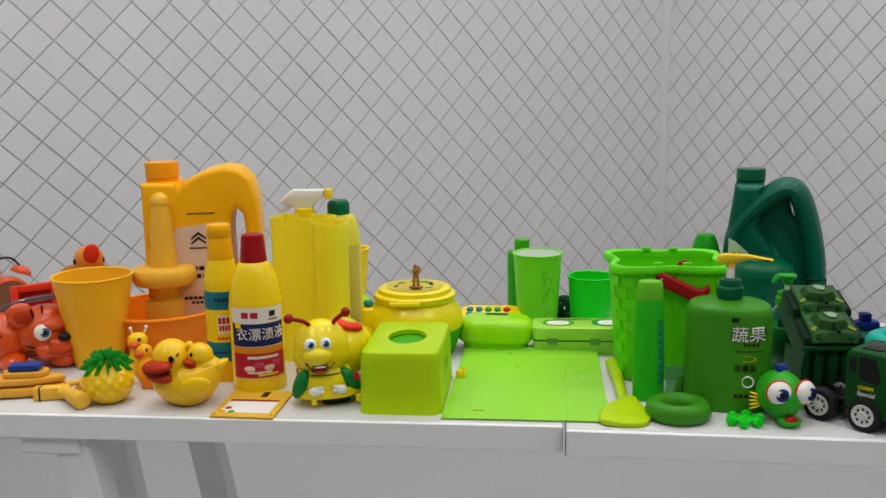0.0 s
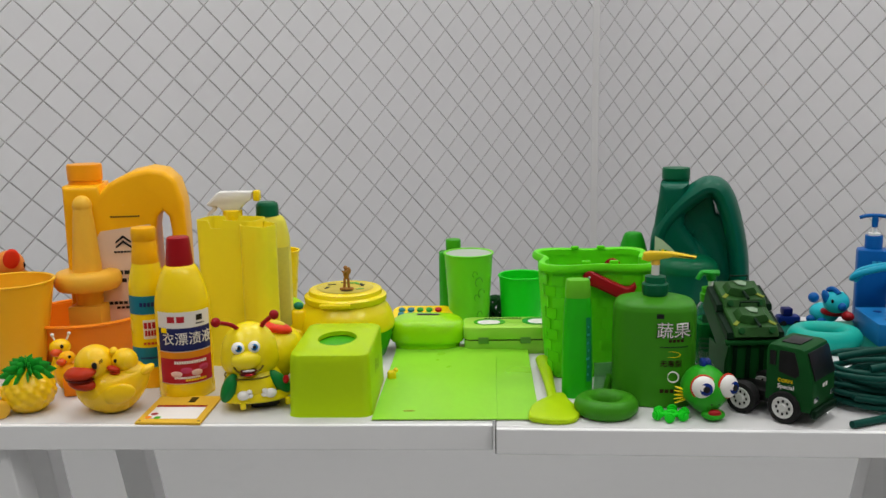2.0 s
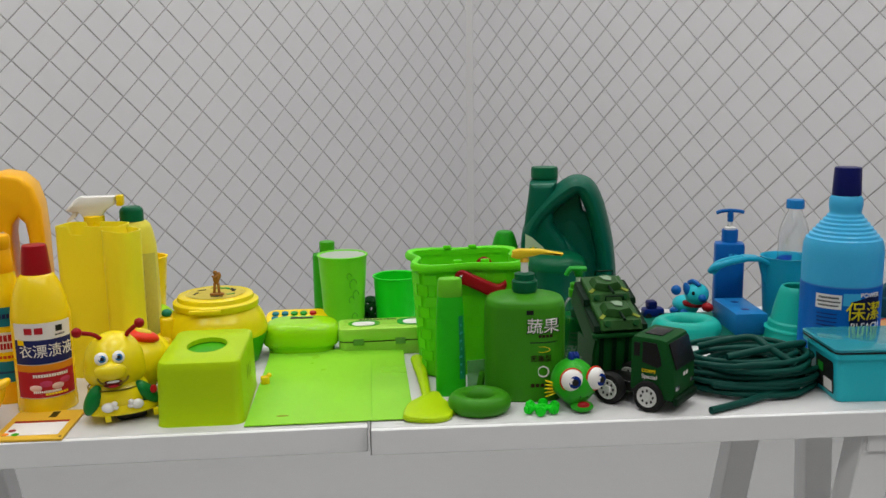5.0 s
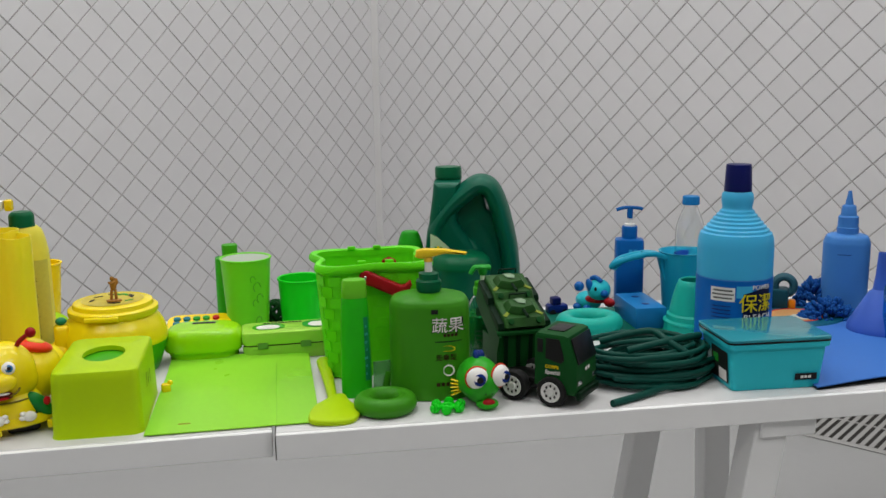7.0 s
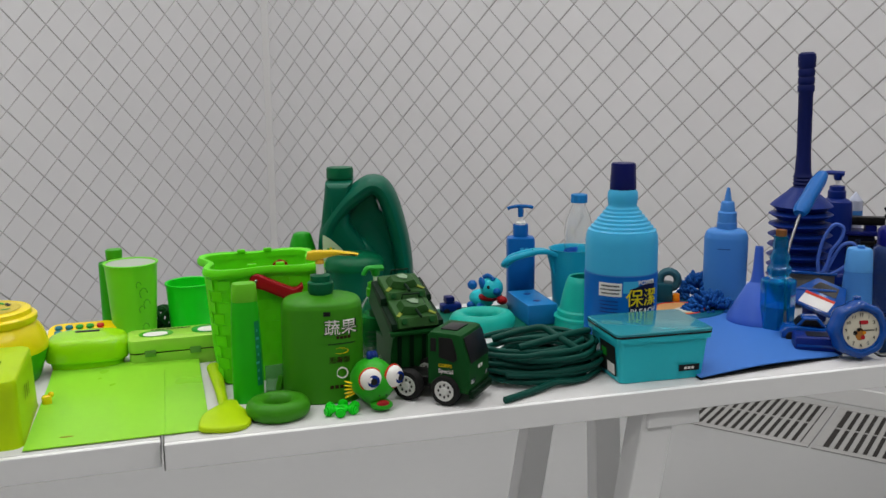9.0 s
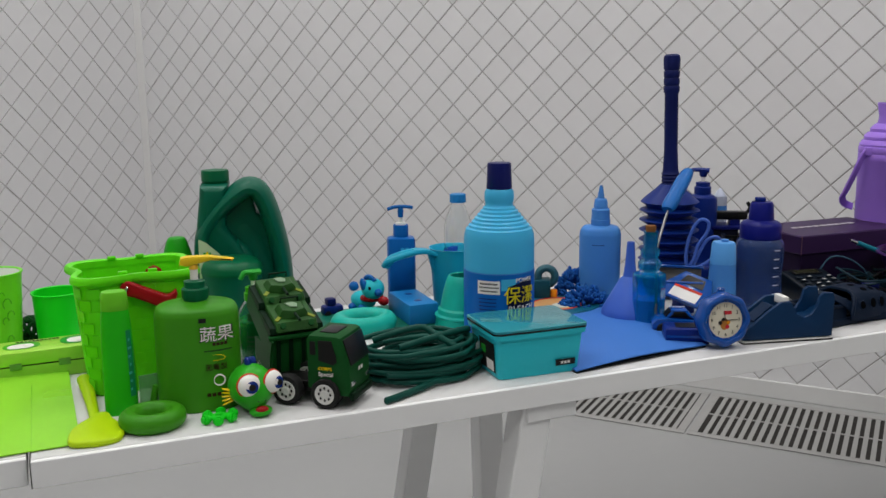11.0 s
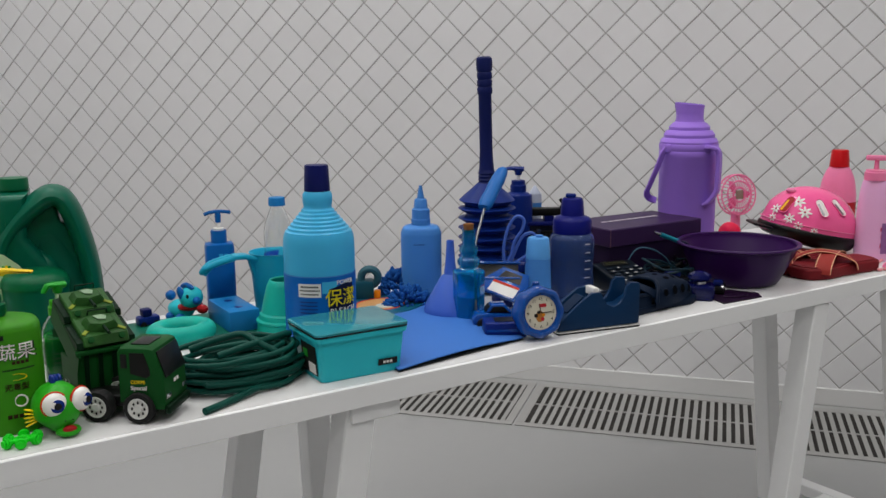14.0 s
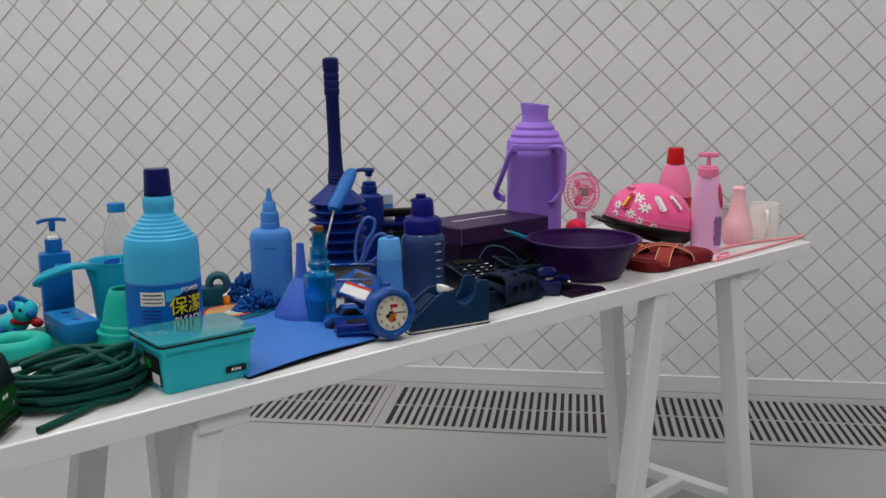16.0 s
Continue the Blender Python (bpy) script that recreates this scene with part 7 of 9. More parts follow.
def blue_folder():
    t = thing("card_folder", on_table(1.229, 1.377, 0, size=0.999, depth=0.86), "cornflower blue card folder, slightly bowed, lying flat", "folder")
    nx, ny = 14, 14
    A, B, C, D = Vector((-0.150, -0.176, 0)), Vector((0.112, -0.148, 0)), Vector((0.155, 0.195, 0)), Vector((-0.13, 0.10, 0))
    for z0, dz, mt, nm in ((0.001, 0.0, M_INK, "inner_page"), (0.004, 1.0, M_FOLDER, "cover")):
        bm = bmesh.new()
        g = []
        for j in range(ny + 1):
            v = j / ny
            row = []
            for i in range(nx + 1):
                u = i / nx
                p = A * (1 - u) * (1 - v) + B * u * (1 - v) + C * u * v + D * (1 - u) * v
                bow = 0.0045 * math.sin(math.pi * min(1, u * 1.05)) * (0.35 + 0.65 * (1 - v)) if dz else 0.0022 * math.sin(math.pi * u)
                row.append(bm.verts.new((p.x, p.y, z0 + bow)))
            g.append(row)
        for j in range(ny):
            for i in range(nx):
                bm.faces.new((g[j][i], g[j][i + 1], g[j + 1][i + 1], g[j + 1][i]))
        bm.normal_update()
        bmesh.ops.solidify(bm, geom=bm.faces[:], thickness=-0.0016 if dz else -0.0008)
        part(nm, bm, mt, t, "" if dz else "dark inner pages")
    return t


blue_folder()


def blue_mid():
    s = thing("squeeze_bottle", facing(1.375, 1.613, 0, size=0.963), "cornflower squeeze bottle with stepped nozzle", "squeeze bottle")
    part("body", lathe(curve_profile([(0.038, 0), (0.0405, 0.003), (0.0415, 0.02), (0.042, 0.12), (0.041, 0.138), (0.035, 0.149), (0.02, 0.153)], 4), 44, squircle(1, 0.85, 2.4)), M_CORN, s)
    noz = part("nozzle", lathe([(0.0195, 0.153), (0.0195, 0.164), (0.0185, 0.165), (0.0182, 0.184), (0.0165, 0.186), (0.0145, 0.187), (0.0125, 0.204), (0.011, 0.206), (0.0075, 0.207), (0.003, 0.233), (0, 0.2335)], 32), M_CORN, s)
    bars(s, Matrix.Translation((0.0, -0.0357, 0)), [(0, 0.116, 0.03, 0.0012)], M_NAVYL, 40)
    f = thing("funnel", facing(1.342, 1.465, size=0.983), "periwinkle plastic funnel standing on its mouth", "funnel")
    part("cone", lathe([(0.05, 0), (0.051, 0.003), (0.0505, 0.012), (0.049, 0.018), (0.019, 0.072), (0.0125, 0.078), (0.0095, 0.1), (0.0068, 0.142), (0.0052, 0.142), (0.008, 0.1)], 44, close=False), M_PERI, f)
    part("rim", ring(0.05, 0.0028, 0.0028, 44, 8), M_PERI, f)
    g = thing("glass_bottle", facing(1.349, 1.417, size=0.988), "blue glass bottle with beaded neck and cork", "glass bottle")
    oc = lambda a: tuple(k / max(abs(math.cos((a % (math.pi / 4)) - math.pi / 8)), 0.1) * math.cos(math.pi / 8) for k in (math.cos(a), math.sin(a)))
    o = part("glass", lathe([(0.0, 0.002), (0.026, 0), (0.0285, 0.002), (0.0295, 0.086), (0.0285, 0.092), (0.018, 0.096), (0.0165, 0.099), (0.0205, 0.104), (0.0205, 0.112), (0.0155, 0.117), (0.0145, 0.122), (0.017, 0.127), (0.0165, 0.134), (0.0125, 0.139), (0.0118, 0.144), (0.0135, 0.148), (0.0125, 0.156), (0.0115, 0.165), (0.013, 0.168)] + [(0.011, 0.168), (0.0098, 0.16), (0.0105, 0.14), (0.0135, 0.12), (0.0145, 0.1), (0.0265, 0.088), (0.0265, 0.004), (0, 0.004)], 40, oc, close=False), M_BGLASS, g)
    o.visible_shadow = False
    part("filling", lathe([(0, 0.0042), (0.024, 0.0042), (0.0255, 0.045), (0, 0.046)], 24, oc), mat("blue_filling", "06529e", 0.2, grain=20, vary=0.05), g, "blue filling")
    part("cork", lathe([(0.0085, 0.162), (0.0095, 0.176), (0.009, 0.178), (0, 0.178)], 20), mat("cork", "7c4f29", 0.8, grain=200, vary=0.3, bump=0.3), g, "brown cork")
    p = thing("pipe_plunger", pose(1.513, 1.578, TOP, 0, 0, 0) @ sized(0.962), "deep blue bellows plunger with ribbed navy handle", "plunger")
    prof = [(0.03, 0.0)]
    for k in range(9):
        z = 0.004 + k * 0.0205
        prof += [(0.043, z), (0.059, z + 0.0095), (0.061, z + 0.011), (0.059, z + 0.0125), (0.045, z + 0.0165)]
    prof += [(0.05, 0.190), (0.059, 0.196), (0.05, 0.205), (0.03, 0.222), (0.02, 0.232)]
    part("bellows", lathe(prof, 48), mat("deep_blue_rubber", "092773", 0.42, grain=60, vary=0.1), p)
    for k in range(8):
        a = 2 * math.pi * (k + 0.5) / 8
        part("collar_tab", move(plate([(-0.014, 0.0), (0.014, 0.0), (0.011, 0.018), (0.0, 0.024), (-0.011, 0.018)], 0.004, 0.001), Matrix.Rotation(a, 4, "Z") @ Matrix.Translation((0, -0.047, 0.199)) @ Matrix.Rotation(radians(-48), 4, "X")), M_DBLUE, p)
    prof = [(0.0185, 0.228)] + [q for k in range(4) for q in ((0.0185, 0.232 + k * 0.007), (0.0165, 0.2355 + k * 0.007))] + [(0.0155, 0.262), (0.0135, 0.30), (0.0135, 0.415)]
    for k in range(3):
        prof += [(0.0155, 0.418 + k * 0.015), (0.0158, 0.428 + k * 0.015), (0.014, 0.431 + k * 0.015)]
    prof += [(0.0162, 0.465), (0.0168, 0.482), (0.0155, 0.489), (0.011, 0.492), (0, 0.4925)]
    part("handle", move(lathe(prof, 32), pose(0, 0, 0.228, 0, -1.6, 0) @ Matrix.Translation((0, 0, -0.228))), mat("navy_rubber", "091653", 0.5, grain=60, vary=0.1), p, "navy ribbed handle")
    d = thing("pump_bottle", facing(1.656, 1.653, 0, size=0.947), "deep blue pump bottle behind the plunger", "pump bottle")
    part("body", lathe(curve_profile([(0.031, 0), (0.033, 0.004), (0.033, 0.17), (0.028, 0.19), (0.018, 0.197)], 4), 36), M_DBLUE, d)
    pump_head(d, 0.197, 1.05, (M_DBLUE, M_DBLUE), M_WHITE, 0.036, 180, 0.002)
    w = thing("perfume_bottle", facing(1.721, 1.674, size=0.941), "small pale pointed bottle", "bottle")
    part("body", lathe(curve_profile([(0.014, 0), (0.016, 0.003), (0.016, 0.17), (0.014, 0.185), (0.006, 0.199), (0.0, 0.206)], 3), 24), mat("pale_blue_plastic", "bcc2d4", 0.4, grain=60), w)
    part("band", lathe([(0.0163, 0.15), (0.0163, 0.165)], 24, close=False), M_CORN, w)


blue_mid()


def plush():
    y = thing("chenille_duster", on_table(1.312, 1.591, size=0.969), "blue chenille duster with fat woolly loops", "duster")
    rnd = random.Random(3)
    for nm, cx, cy, n, sx, sy in (("clump", 0.02, 0.055, 150, 0.036, 0.028), ("clump", 0.0, -0.03, 190, 0.054, 0.032)):
        bms = []
        for k in range(n):
            a = rnd.random() * 6.28
            q = math.sqrt(rnd.random())
            x, yy = cx + sx * q * math.cos(a), cy + sy * q * math.sin(a)
            z = 0.006 + (0.055 if cy > 0 else 0.034) * (1 - q * q) * (0.55 + 0.45 * rnd.random())
            d = Vector((math.cos(a) * q, math.sin(a) * q, 0.55 + 0.3 * rnd.random())).normalized()
            bms.append(ball(0.0042, 0.0042, 0.0085, (x, yy, z), 8, 6, d.to_track_quat("Z", "Y").to_matrix().to_4x4()))
        part(nm, join(*bms), M_YARN, y)
    part("backing", slab(round_rect(0.09, 0.09, 0.03), 0, 0.006, 0.002), M_DBLUE, y)
    d = thing("picture_plate", on_table(1.257, 1.578, 10, size=0.973, depth=0.84), "round teal printed board with red and white picture", "plate")
    part("board", lathe([(0.088, 0), (0.09, 0.002), (0.09, 0.007), (0.088, 0.009), (0, 0.009)], 48), mat("teal_board", "09556e", 0.35, grain=30, vary=0.1), d)
    part("picture", lathe([(0.05, 0.0092), (0, 0.0094)], 40), mat("printed_picture", "c2915d", 0.5, grain=40, vary=0.5), d)
    part("picture", ring(0.052, 0.003, 0.0088, 40, 6, 0.4), M_ORRIM, d)
    part("picture", lathe([(0.022, 0.0098), (0, 0.0099)], 28), mat("faded_white_print", "b8bcb4", 0.5), d, at=Matrix.Translation((0.0, -0.02, 0)))
    part("picture", lathe([(0.016, 0.0101), (0, 0.0102)], 24), M_INK, d, at=Matrix.Translation((0.015, -0.012, 0)))
    r = thing("tape_roll", facing(1.261, 1.647, 0, size=0.964), "dark teal roll and case with orange tip", "tape")
    part("case", box(-0.035, 0.02, -0.02, 0.02, 0, 0.045, 0.004), mat("dark_petrol", "124755", 0.45, grain=60), r)
    part("roll", move(ring(0.017, 0.008, 0, 32, 10, 1.4), pose(0.012, 0.0, 0.05, 90, 0, 0)), mat("slate_tape", "2a5561", 0.45), r)
    part("tip", box(0.02, 0.034, -0.013, 0.006, 0.004, 0.024, 0.004), M_ORANGE, r, "orange tip")


plush()


def tools():
    s = thing("screwdriver", pose(1.343, 1.387, TOP + 0.0020, 0, 0, 0) @ sized(0.992), "long grey probe with blue handle, leaning on the plunger", "tool")
    part("shaft", tube(smooth_path([(0.0, 0.0, 0.002), (0.006, 0.01, 0.06), (0.02, 0.03, 0.127), (0.048, 0.05, 0.17), (0.074, 0.066, 0.205)], 5), 0.0026, 10), M_STEEL, s, "grey steel shaft")
    q = Vector((0.079, 0.04, 0.066)).to_track_quat("Z", "Y").to_matrix().to_4x4()
    part("handle", move(lathe(curve_profile([(0.0105, -0.012), (0.014, 0.0), (0.0135, 0.03), (0.014, 0.062), (0.0105, 0.092), (0, 0.1)], 3), 24, squircle(1, 0.7, 2.5)), Matrix.Translation((0.072, 0.065, 0.203)) @ q), M_MIDBLUE, s, "blue plastic handle")
    sc = thing("scissors", pose(1.492, 1.490, TOP + 0.0438, 0, 0, -30) @ sized(0.973), "scissors with cornflower blue loop handles, points down", "scissors")
    part("handle_loop", tube(smooth_path([(0.0, 0, 0.03), (-0.004, 0, 0.06), (0.004, 0, 0.10), (0.02, 0, 0.125), (0.036, 0, 0.12), (0.034, 0, 0.10), (0.018, 0, 0.075), (0.012, 0, 0.05)], 6, True), 0.0033, 10), mat("lavender_blue_plastic", "4c6cc0", 0.36, grain=60), sc)
    part("handle_loop", tube(smooth_path([(0.012, 0.004, 0.03), (0.02, 0.004, 0.055), (0.036, 0.004, 0.085), (0.056, 0.004, 0.09), (0.062, 0.004, 0.07), (0.046, 0.004, 0.048), (0.028, 0.004, 0.035)], 6, True), 0.0033, 10), mat("lavender_blue_plastic", "4c6cc0", 0.36, grain=60), sc)
    for x in (-0.004, 0.016):
        part("blade", plate([(0.004, 0.034), (0.014, 0.034), (x, -0.045)], 0.002), M_STEEL, sc)
    h = thing("toy_car_shell", pose(1.421, 1.416, TOP, 0, 0, 0) @ sized(0.985), "blue angular toy car shell with white sticker", "toy car")
    base = pose(0.014, 0.0, 0.046, 34, 0, -40) @ Matrix.Rotation(radians(-26), 4, "Z") @ Matrix.Diagonal((0.9, 0.95, 1, 1))
    part("panel", move(slab([(-0.045, -0.03), (0.045, -0.03), (0.052, 0.0), (0.03, 0.045), (-0.03, 0.045), (-0.052, 0.0)], 0, 0.008, 0.002), base), M_TOYBLUE, h)
    part("window", move(slab([(-0.026, 0.012), (0.026, 0.012), (0.02, 0.036), (-0.02, 0.036)], 0.0081, 0.0088), base), M_BLACK, h, smooth=False)
    stk = part("sticker", move(slab([(-0.03, -0.026), (0.03, -0.026), (0.03, 0.004), (-0.03, 0.004)], 0.0081, 0.0087), base), M_PAPER, h, "white sticker with orange stripe", smooth=False)
    part("stripe", move(slab([(-0.03, -0.002), (0.03, -0.002), (0.03, 0.004), (-0.03, 0.004)], 0.0089, 0.0093), base), M_ORRIM, stk, smooth=False)
    part("foot", box(0.012, 0.045, 0.015, 0.045, 0, 0.046, 0.004), M_DBLUE, h)
    # Solid black panel stands in for the shade inside the shell.
    part("opening", move(box(-0.042, 0.042, 0.0, 0.045, 0.05, 0.054, 0.001), pose(0.022, 0.04, 0.014, 24, 0, -40)), M_BLACK, h, "black panel painted as the shaded inside of the shell")
    for y in (-0.003, 0.048):
        part("frame_bar", move(tube([(-0.046, y, 0.054), (0.046, y, 0.054)], 0.0035, 8), pose(0.022, 0.04, 0.014, 24, 0, -40)), M_TOYBLUE, h)
    for k, (x, y, rz, mt, lb) in enumerate(((1.359, 1.349, -30, M_TOYBLUE, "glossy blue toy coupe with dark windows"), (1.335, 1.295, -30, M_DBLUE, "flat dark blue toy cassette beside the clock"))):
        c = thing("toy_car" if k == 0 else "toy_box", on_table(x, y, rz, size=0.996), lb, "toy car" if k == 0 else "toy")
        if k == 0:
            part("body", plate([(-0.042, 0.007), (-0.044, 0.018), (-0.036, 0.026), (-0.016, 0.028), (0.038, 0.024), (0.044, 0.016), (0.043, 0.007)][::-1], 0.04, 0.004, 2), mt, c)
            part("cabin", plate([(-0.022, 0.027), (-0.01, 0.042), (0.014, 0.042), (0.028, 0.026)][::-1], 0.032, 0.004, 2), mt, c)
            part("side_window", plate([(-0.014, 0.029), (-0.007, 0.039), (0.011, 0.039), (0.021, 0.028)][::-1], 0.0345, 0.001), M_BLACK, c)
            part("windscreen", move(box(-0.001, 0.001, -0.013, 0.013, -0.007, 0.007), pose(-0.0165, 0, 0.0345, 0, 40, 0)), M_BLACK, c, smooth=False)
            for wx in (-0.027, 0.027):
                for wy in (-0.019, 0.019):
                    part("wheel", move(lathe([(0, -0.004), (0.0085, -0.004), (0.0095, -0.002), (0.0095, 0.002), (0.0085, 0.004), (0, 0.004)], 20), pose(wx, wy, 0.0095, 90, 0, 0)), M_RUBBER, c)
        else:
            part("case", box(-0.036, 0.036, -0.024, 0.024, 0, 0.027, 0.004), mt, c)
            part("window", box(-0.018, 0.024, -0.014, 0.012, 0.0271, 0.028), M_BLACK, c, smooth=False)
            part("ridge", box(-0.034, 0.034, -0.0248, -0.0242, 0.012, 0.016), M_TOYBLUE, c, smooth=False)


tools()


def glue_and_clock():
    g = thing("glue_stick", facing(1.506, 1.409, 0, size=0.982) @ Matrix.Diagonal((1.06, 1.06, 1.14, 1)), "pale cornflower plastic tube bottle with flat cap", "bottle")
    part("body", lathe(curve_profile([(0.0235, 0), (0.025, 0.003), (0.0245, 0.04), (0.022, 0.085)], 4), 36, squircle(1, 0.85, 2.4)), M_CORN, g)
    part("cap", lathe([(0.0222, 0.085), (0.0225, 0.087), (0.020, 0.118), (0.0175, 0.121), (0, 0.1215)], 36, squircle(1, 0.85, 2.4)), mat("pale_cornflower", "5aa0e2", 0.4, grain=50), g)
    part("clip", box(-0.004, 0.008, -0.006, 0.006, 0.1216, 0.125, 0.001), M_CORN, g)
    t = thing("alarm_clock", facing(1.366, 1.250, 28), "glossy blue scalloped alarm clock with cream dial", "clock")
    sc = lambda a: ((1 + 0.032 * math.cos(8 * a)) * math.cos(a), (1 + 0.032 * math.cos(8 * a)) * math.sin(a))
    up = pose(0, 0, 0.0462, 84, 0, 0)
    part("case", move(lathe(curve_profile([(0.03, -0.012), (0.039, -0.010), (0.0435, 0.0), (0.0440, 0.014), (0.041, 0.022), (0.036, 0.025), (0.0325, 0.0235), (0.031, 0.0192)], 3), 64, sc), up), M_TOYBLUE, t)
    dial = part("dial", move(lathe([(0.0292, 0.0192), (0, 0.0195)], 40), up), mat("cream_dial", "cfc9b6", 0.4, grain=40, vary=0.05), t, "cream dial with black figures")
    part("bezel", move(ring(0.0308, 0.0016, 0.0205, 44, 8), up), M_TOYBLUE, t)
    for n in (12, 1, 2, 3, 4, 5, 6, 7, 8, 9, 10, 11):
        a = math.radians(90 - n * 30)
        text("numeral", str(n), 0.0075, M_INK, dial, up @ Matrix.Translation((0.0235 * math.cos(a), 0.0235 * math.sin(a), 0.0198)), depth=0.0002)
    part("print", move(slab(round_rect(0.014, 0.006, 0.002), 0.0196, 0.0199), up @ Matrix.Translation((0.004, 0.012, 0))), M_REDL, dial)
    part("print", move(lathe([(0.007, 0.0196), (0, 0.0199)], 20, squircle(1, 1.4, 2)), up @ Matrix.Translation((-0.002, -0.006, 0))), mat("ochre_print", "a86f31", 0.5, grain=100, vary=0.5), dial)
    for px, py, pr, pm in ((-0.009, -0.004, 0.0035, M_INK), (-0.004, 0.001, 0.003, M_INK), (0.003, -0.011, 0.0035, M_REDL), (0.005, -0.004, 0.003, M_ORL)):
        part("print", move(lathe([(pr, 0.0199), (0, 0.02005)], 14), up @ Matrix.Translation((px, py, 0))), pm, dial)
    for a, l in ((100, 0.015), (0, 0.021)):
        part("pointer", move(box(-0.0006, l, -0.0006, 0.0006, 0.0202, 0.0207), up @ Matrix.Rotation(radians(a), 4, "Z")), M_INK, dial, smooth=False)
    part("knob", lathe([(0.006, 0.088), (0.006, 0.096), (0.0045, 0.0975), (0, 0.098)], 18), M_TOYBLUE, t)
    b = thing("baby_bottle", facing(1.612, 1.431, 0, size=0.975) @ Matrix.Diagonal((1.14, 1.14, 1.05, 1)), "clear blue feeding bottle with dark blue screw top", "bottle")
    o = part("shell", lathe(hollow(curve_profile([(0.036, 0), (0.039, 0.004), (0.0395, 0.03), (0.0375, 0.06), (0.0395, 0.09), (0.039, 0.118), (0.031, 0.13)], 4), 0.0015), 44, close=False), mat("clear_blue_plastic", (0.10, 0.18, 0.46, 1), 0.1, trans=0.8, ior=1.35, vary=0.05), b)
    o.visible_shadow = False
    part("inner", lathe(curve_profile([(0.0, 0.004), (0.033, 0.004), (0.036, 0.03), (0.032, 0.06), (0.0355, 0.09), (0.034, 0.116), (0, 0.118)], 3), 32), mat("dark_blue_fill", "0c1534", 0.3, grain=14, vary=0.5), b, "dark blue filling")
    part("screw_top", lathe([(0.0335, 0.128), (0.034, 0.13), (0.034, 0.152), (0.03, 0.158), (0.021, 0.162), (0.0205, 0.168), (0.019, 0.19), (0.016, 0.195), (0, 0.196)], 44, lambda a: ((1 + 0.008 * math.sin(40 * a)) * math.cos(a), (1 + 0.008 * math.sin(40 * a)) * math.sin(a))), mat("royal_blue_plastic", "0b126e", 0.36, grain=60, vary=0.08), b, "royal blue screw top")
    part("tab", box(-0.012, 0.006, -0.006, 0.006, 0.196, 0.203, 0.002), M_DBLUE, b)
    for k in range(6):
        part("gauge_mark", wrap(0.0405, 0.03 + k * 0.016, 0.0312 + k * 0.016, -55, -38, 5), M_WHITE, b)


glue_and_clock()


def tape_dispenser():
    t = thing("tape_dispenser", pose(1.490, 1.243, TOP, 0, 0, -14) @ sized(1.03), "petrol blue plastic desk tape dispenser", "tape dispenser")
    side = [(-0.078, 0.006), (0.076, 0.006), (0.077, 0.07), (0.074, 0.077), (0.058, 0.078), (0.051, 0.072), (0.047, 0.056), (0.038, 0.043), (0.026, 0.039), (0.013, 0.045), (0.006, 0.057), (0.001, 0.066), (-0.016, 0.066), (-0.04, 0.050), (-0.064, 0.030), (-0.075, 0.018)]
    for y in (-0.0235, 0.0235):
        part("cheek", move(plate(side[::-1], 0.007, 0.0015, 2), Matrix.Translation((0, y, 0))), M_PETROL, t)
    part("core", plate([(-0.077, 0.006), (0.076, 0.006), (0.076, 0.05), (0.052, 0.036), (0.01, 0.034), (-0.018, 0.056), (-0.044, 0.038), (-0.077, 0.014)][::-1], 0.04), M_PETROL, t)
    part("weight_slot", plate([(-0.056, 0.030), (-0.026, 0.054), (-0.023, 0.050), (-0.052, 0.026)], 0.028), mat("dark_petrol_slot", "08203c", 0.5, grain=60), t, at=Matrix.Translation((0, 0, 0.0045)))
    part("cutter", box(-0.006, 0.004, -0.014, 0.014, 0.058, 0.071, 0.001), M_WHITE, t, "pale cutter block")
    part("base", slab(round_rect(0.158, 0.056, 0.004), 0, 0.0025), M_RUBBER, t, "black rubber base")
    part("trim_line", slab(round_rect(0.157, 0.055, 0.004), 0.0026, 0.0042), M_WHITE, t, "pale line above the base")


tape_dispenser()

# ---- navy, purple and pink things ----
M_CROC = mat("navy_foam", "08182d", 0.5, grain=120, vary=0.14, bump=0.15, spec=0.12)
M_PURPLE = mat("dark_purple_plastic", "310c4a", 0.34, grain=50, vary=0.07)
M_PBOX = mat("purple_card", "1c0c2d", 0.55, grain=40, vary=0.08)
M_LILAC = mat("lilac_plastic", "9c74d8", 0.36, grain=50, vary=0.05, sss=0.05)
M_PINK = mat("hot_pink_shell", "f4609c", 0.2, grain=40, vary=0.06, coat=0.4)
M_PINKP = mat("pink_plastic", "f184ae", 0.38, grain=50, vary=0.05, sss=0.1)
M_PLILAC = mat("lilac_pink_plastic", "ecb2dc", 0.38, grain=50, vary=0.05, sss=0.1)
M_PALEP = mat("pale_pink_plastic", "f4c0c6", 0.42, grain=50, vary=0.05, sss=0.12)
M_CORAL = mat("coral_foam", "751820", 0.6, grain=80, vary=0.1, bump=0.12)
M_STRAP = mat("terracotta_strap", "94302a", 0.6, grain=80, vary=0.12)
M_TRIMS = mat("pale_piping", "ddaa88", 0.6, grain=80)
M_MUG = mat("grey_white_ceramic", "efeae7", 0.25, grain=30, vary=0.04)
M_CABLE = mat("teal_black_cable", "0e2833", 0.45, grain=60)


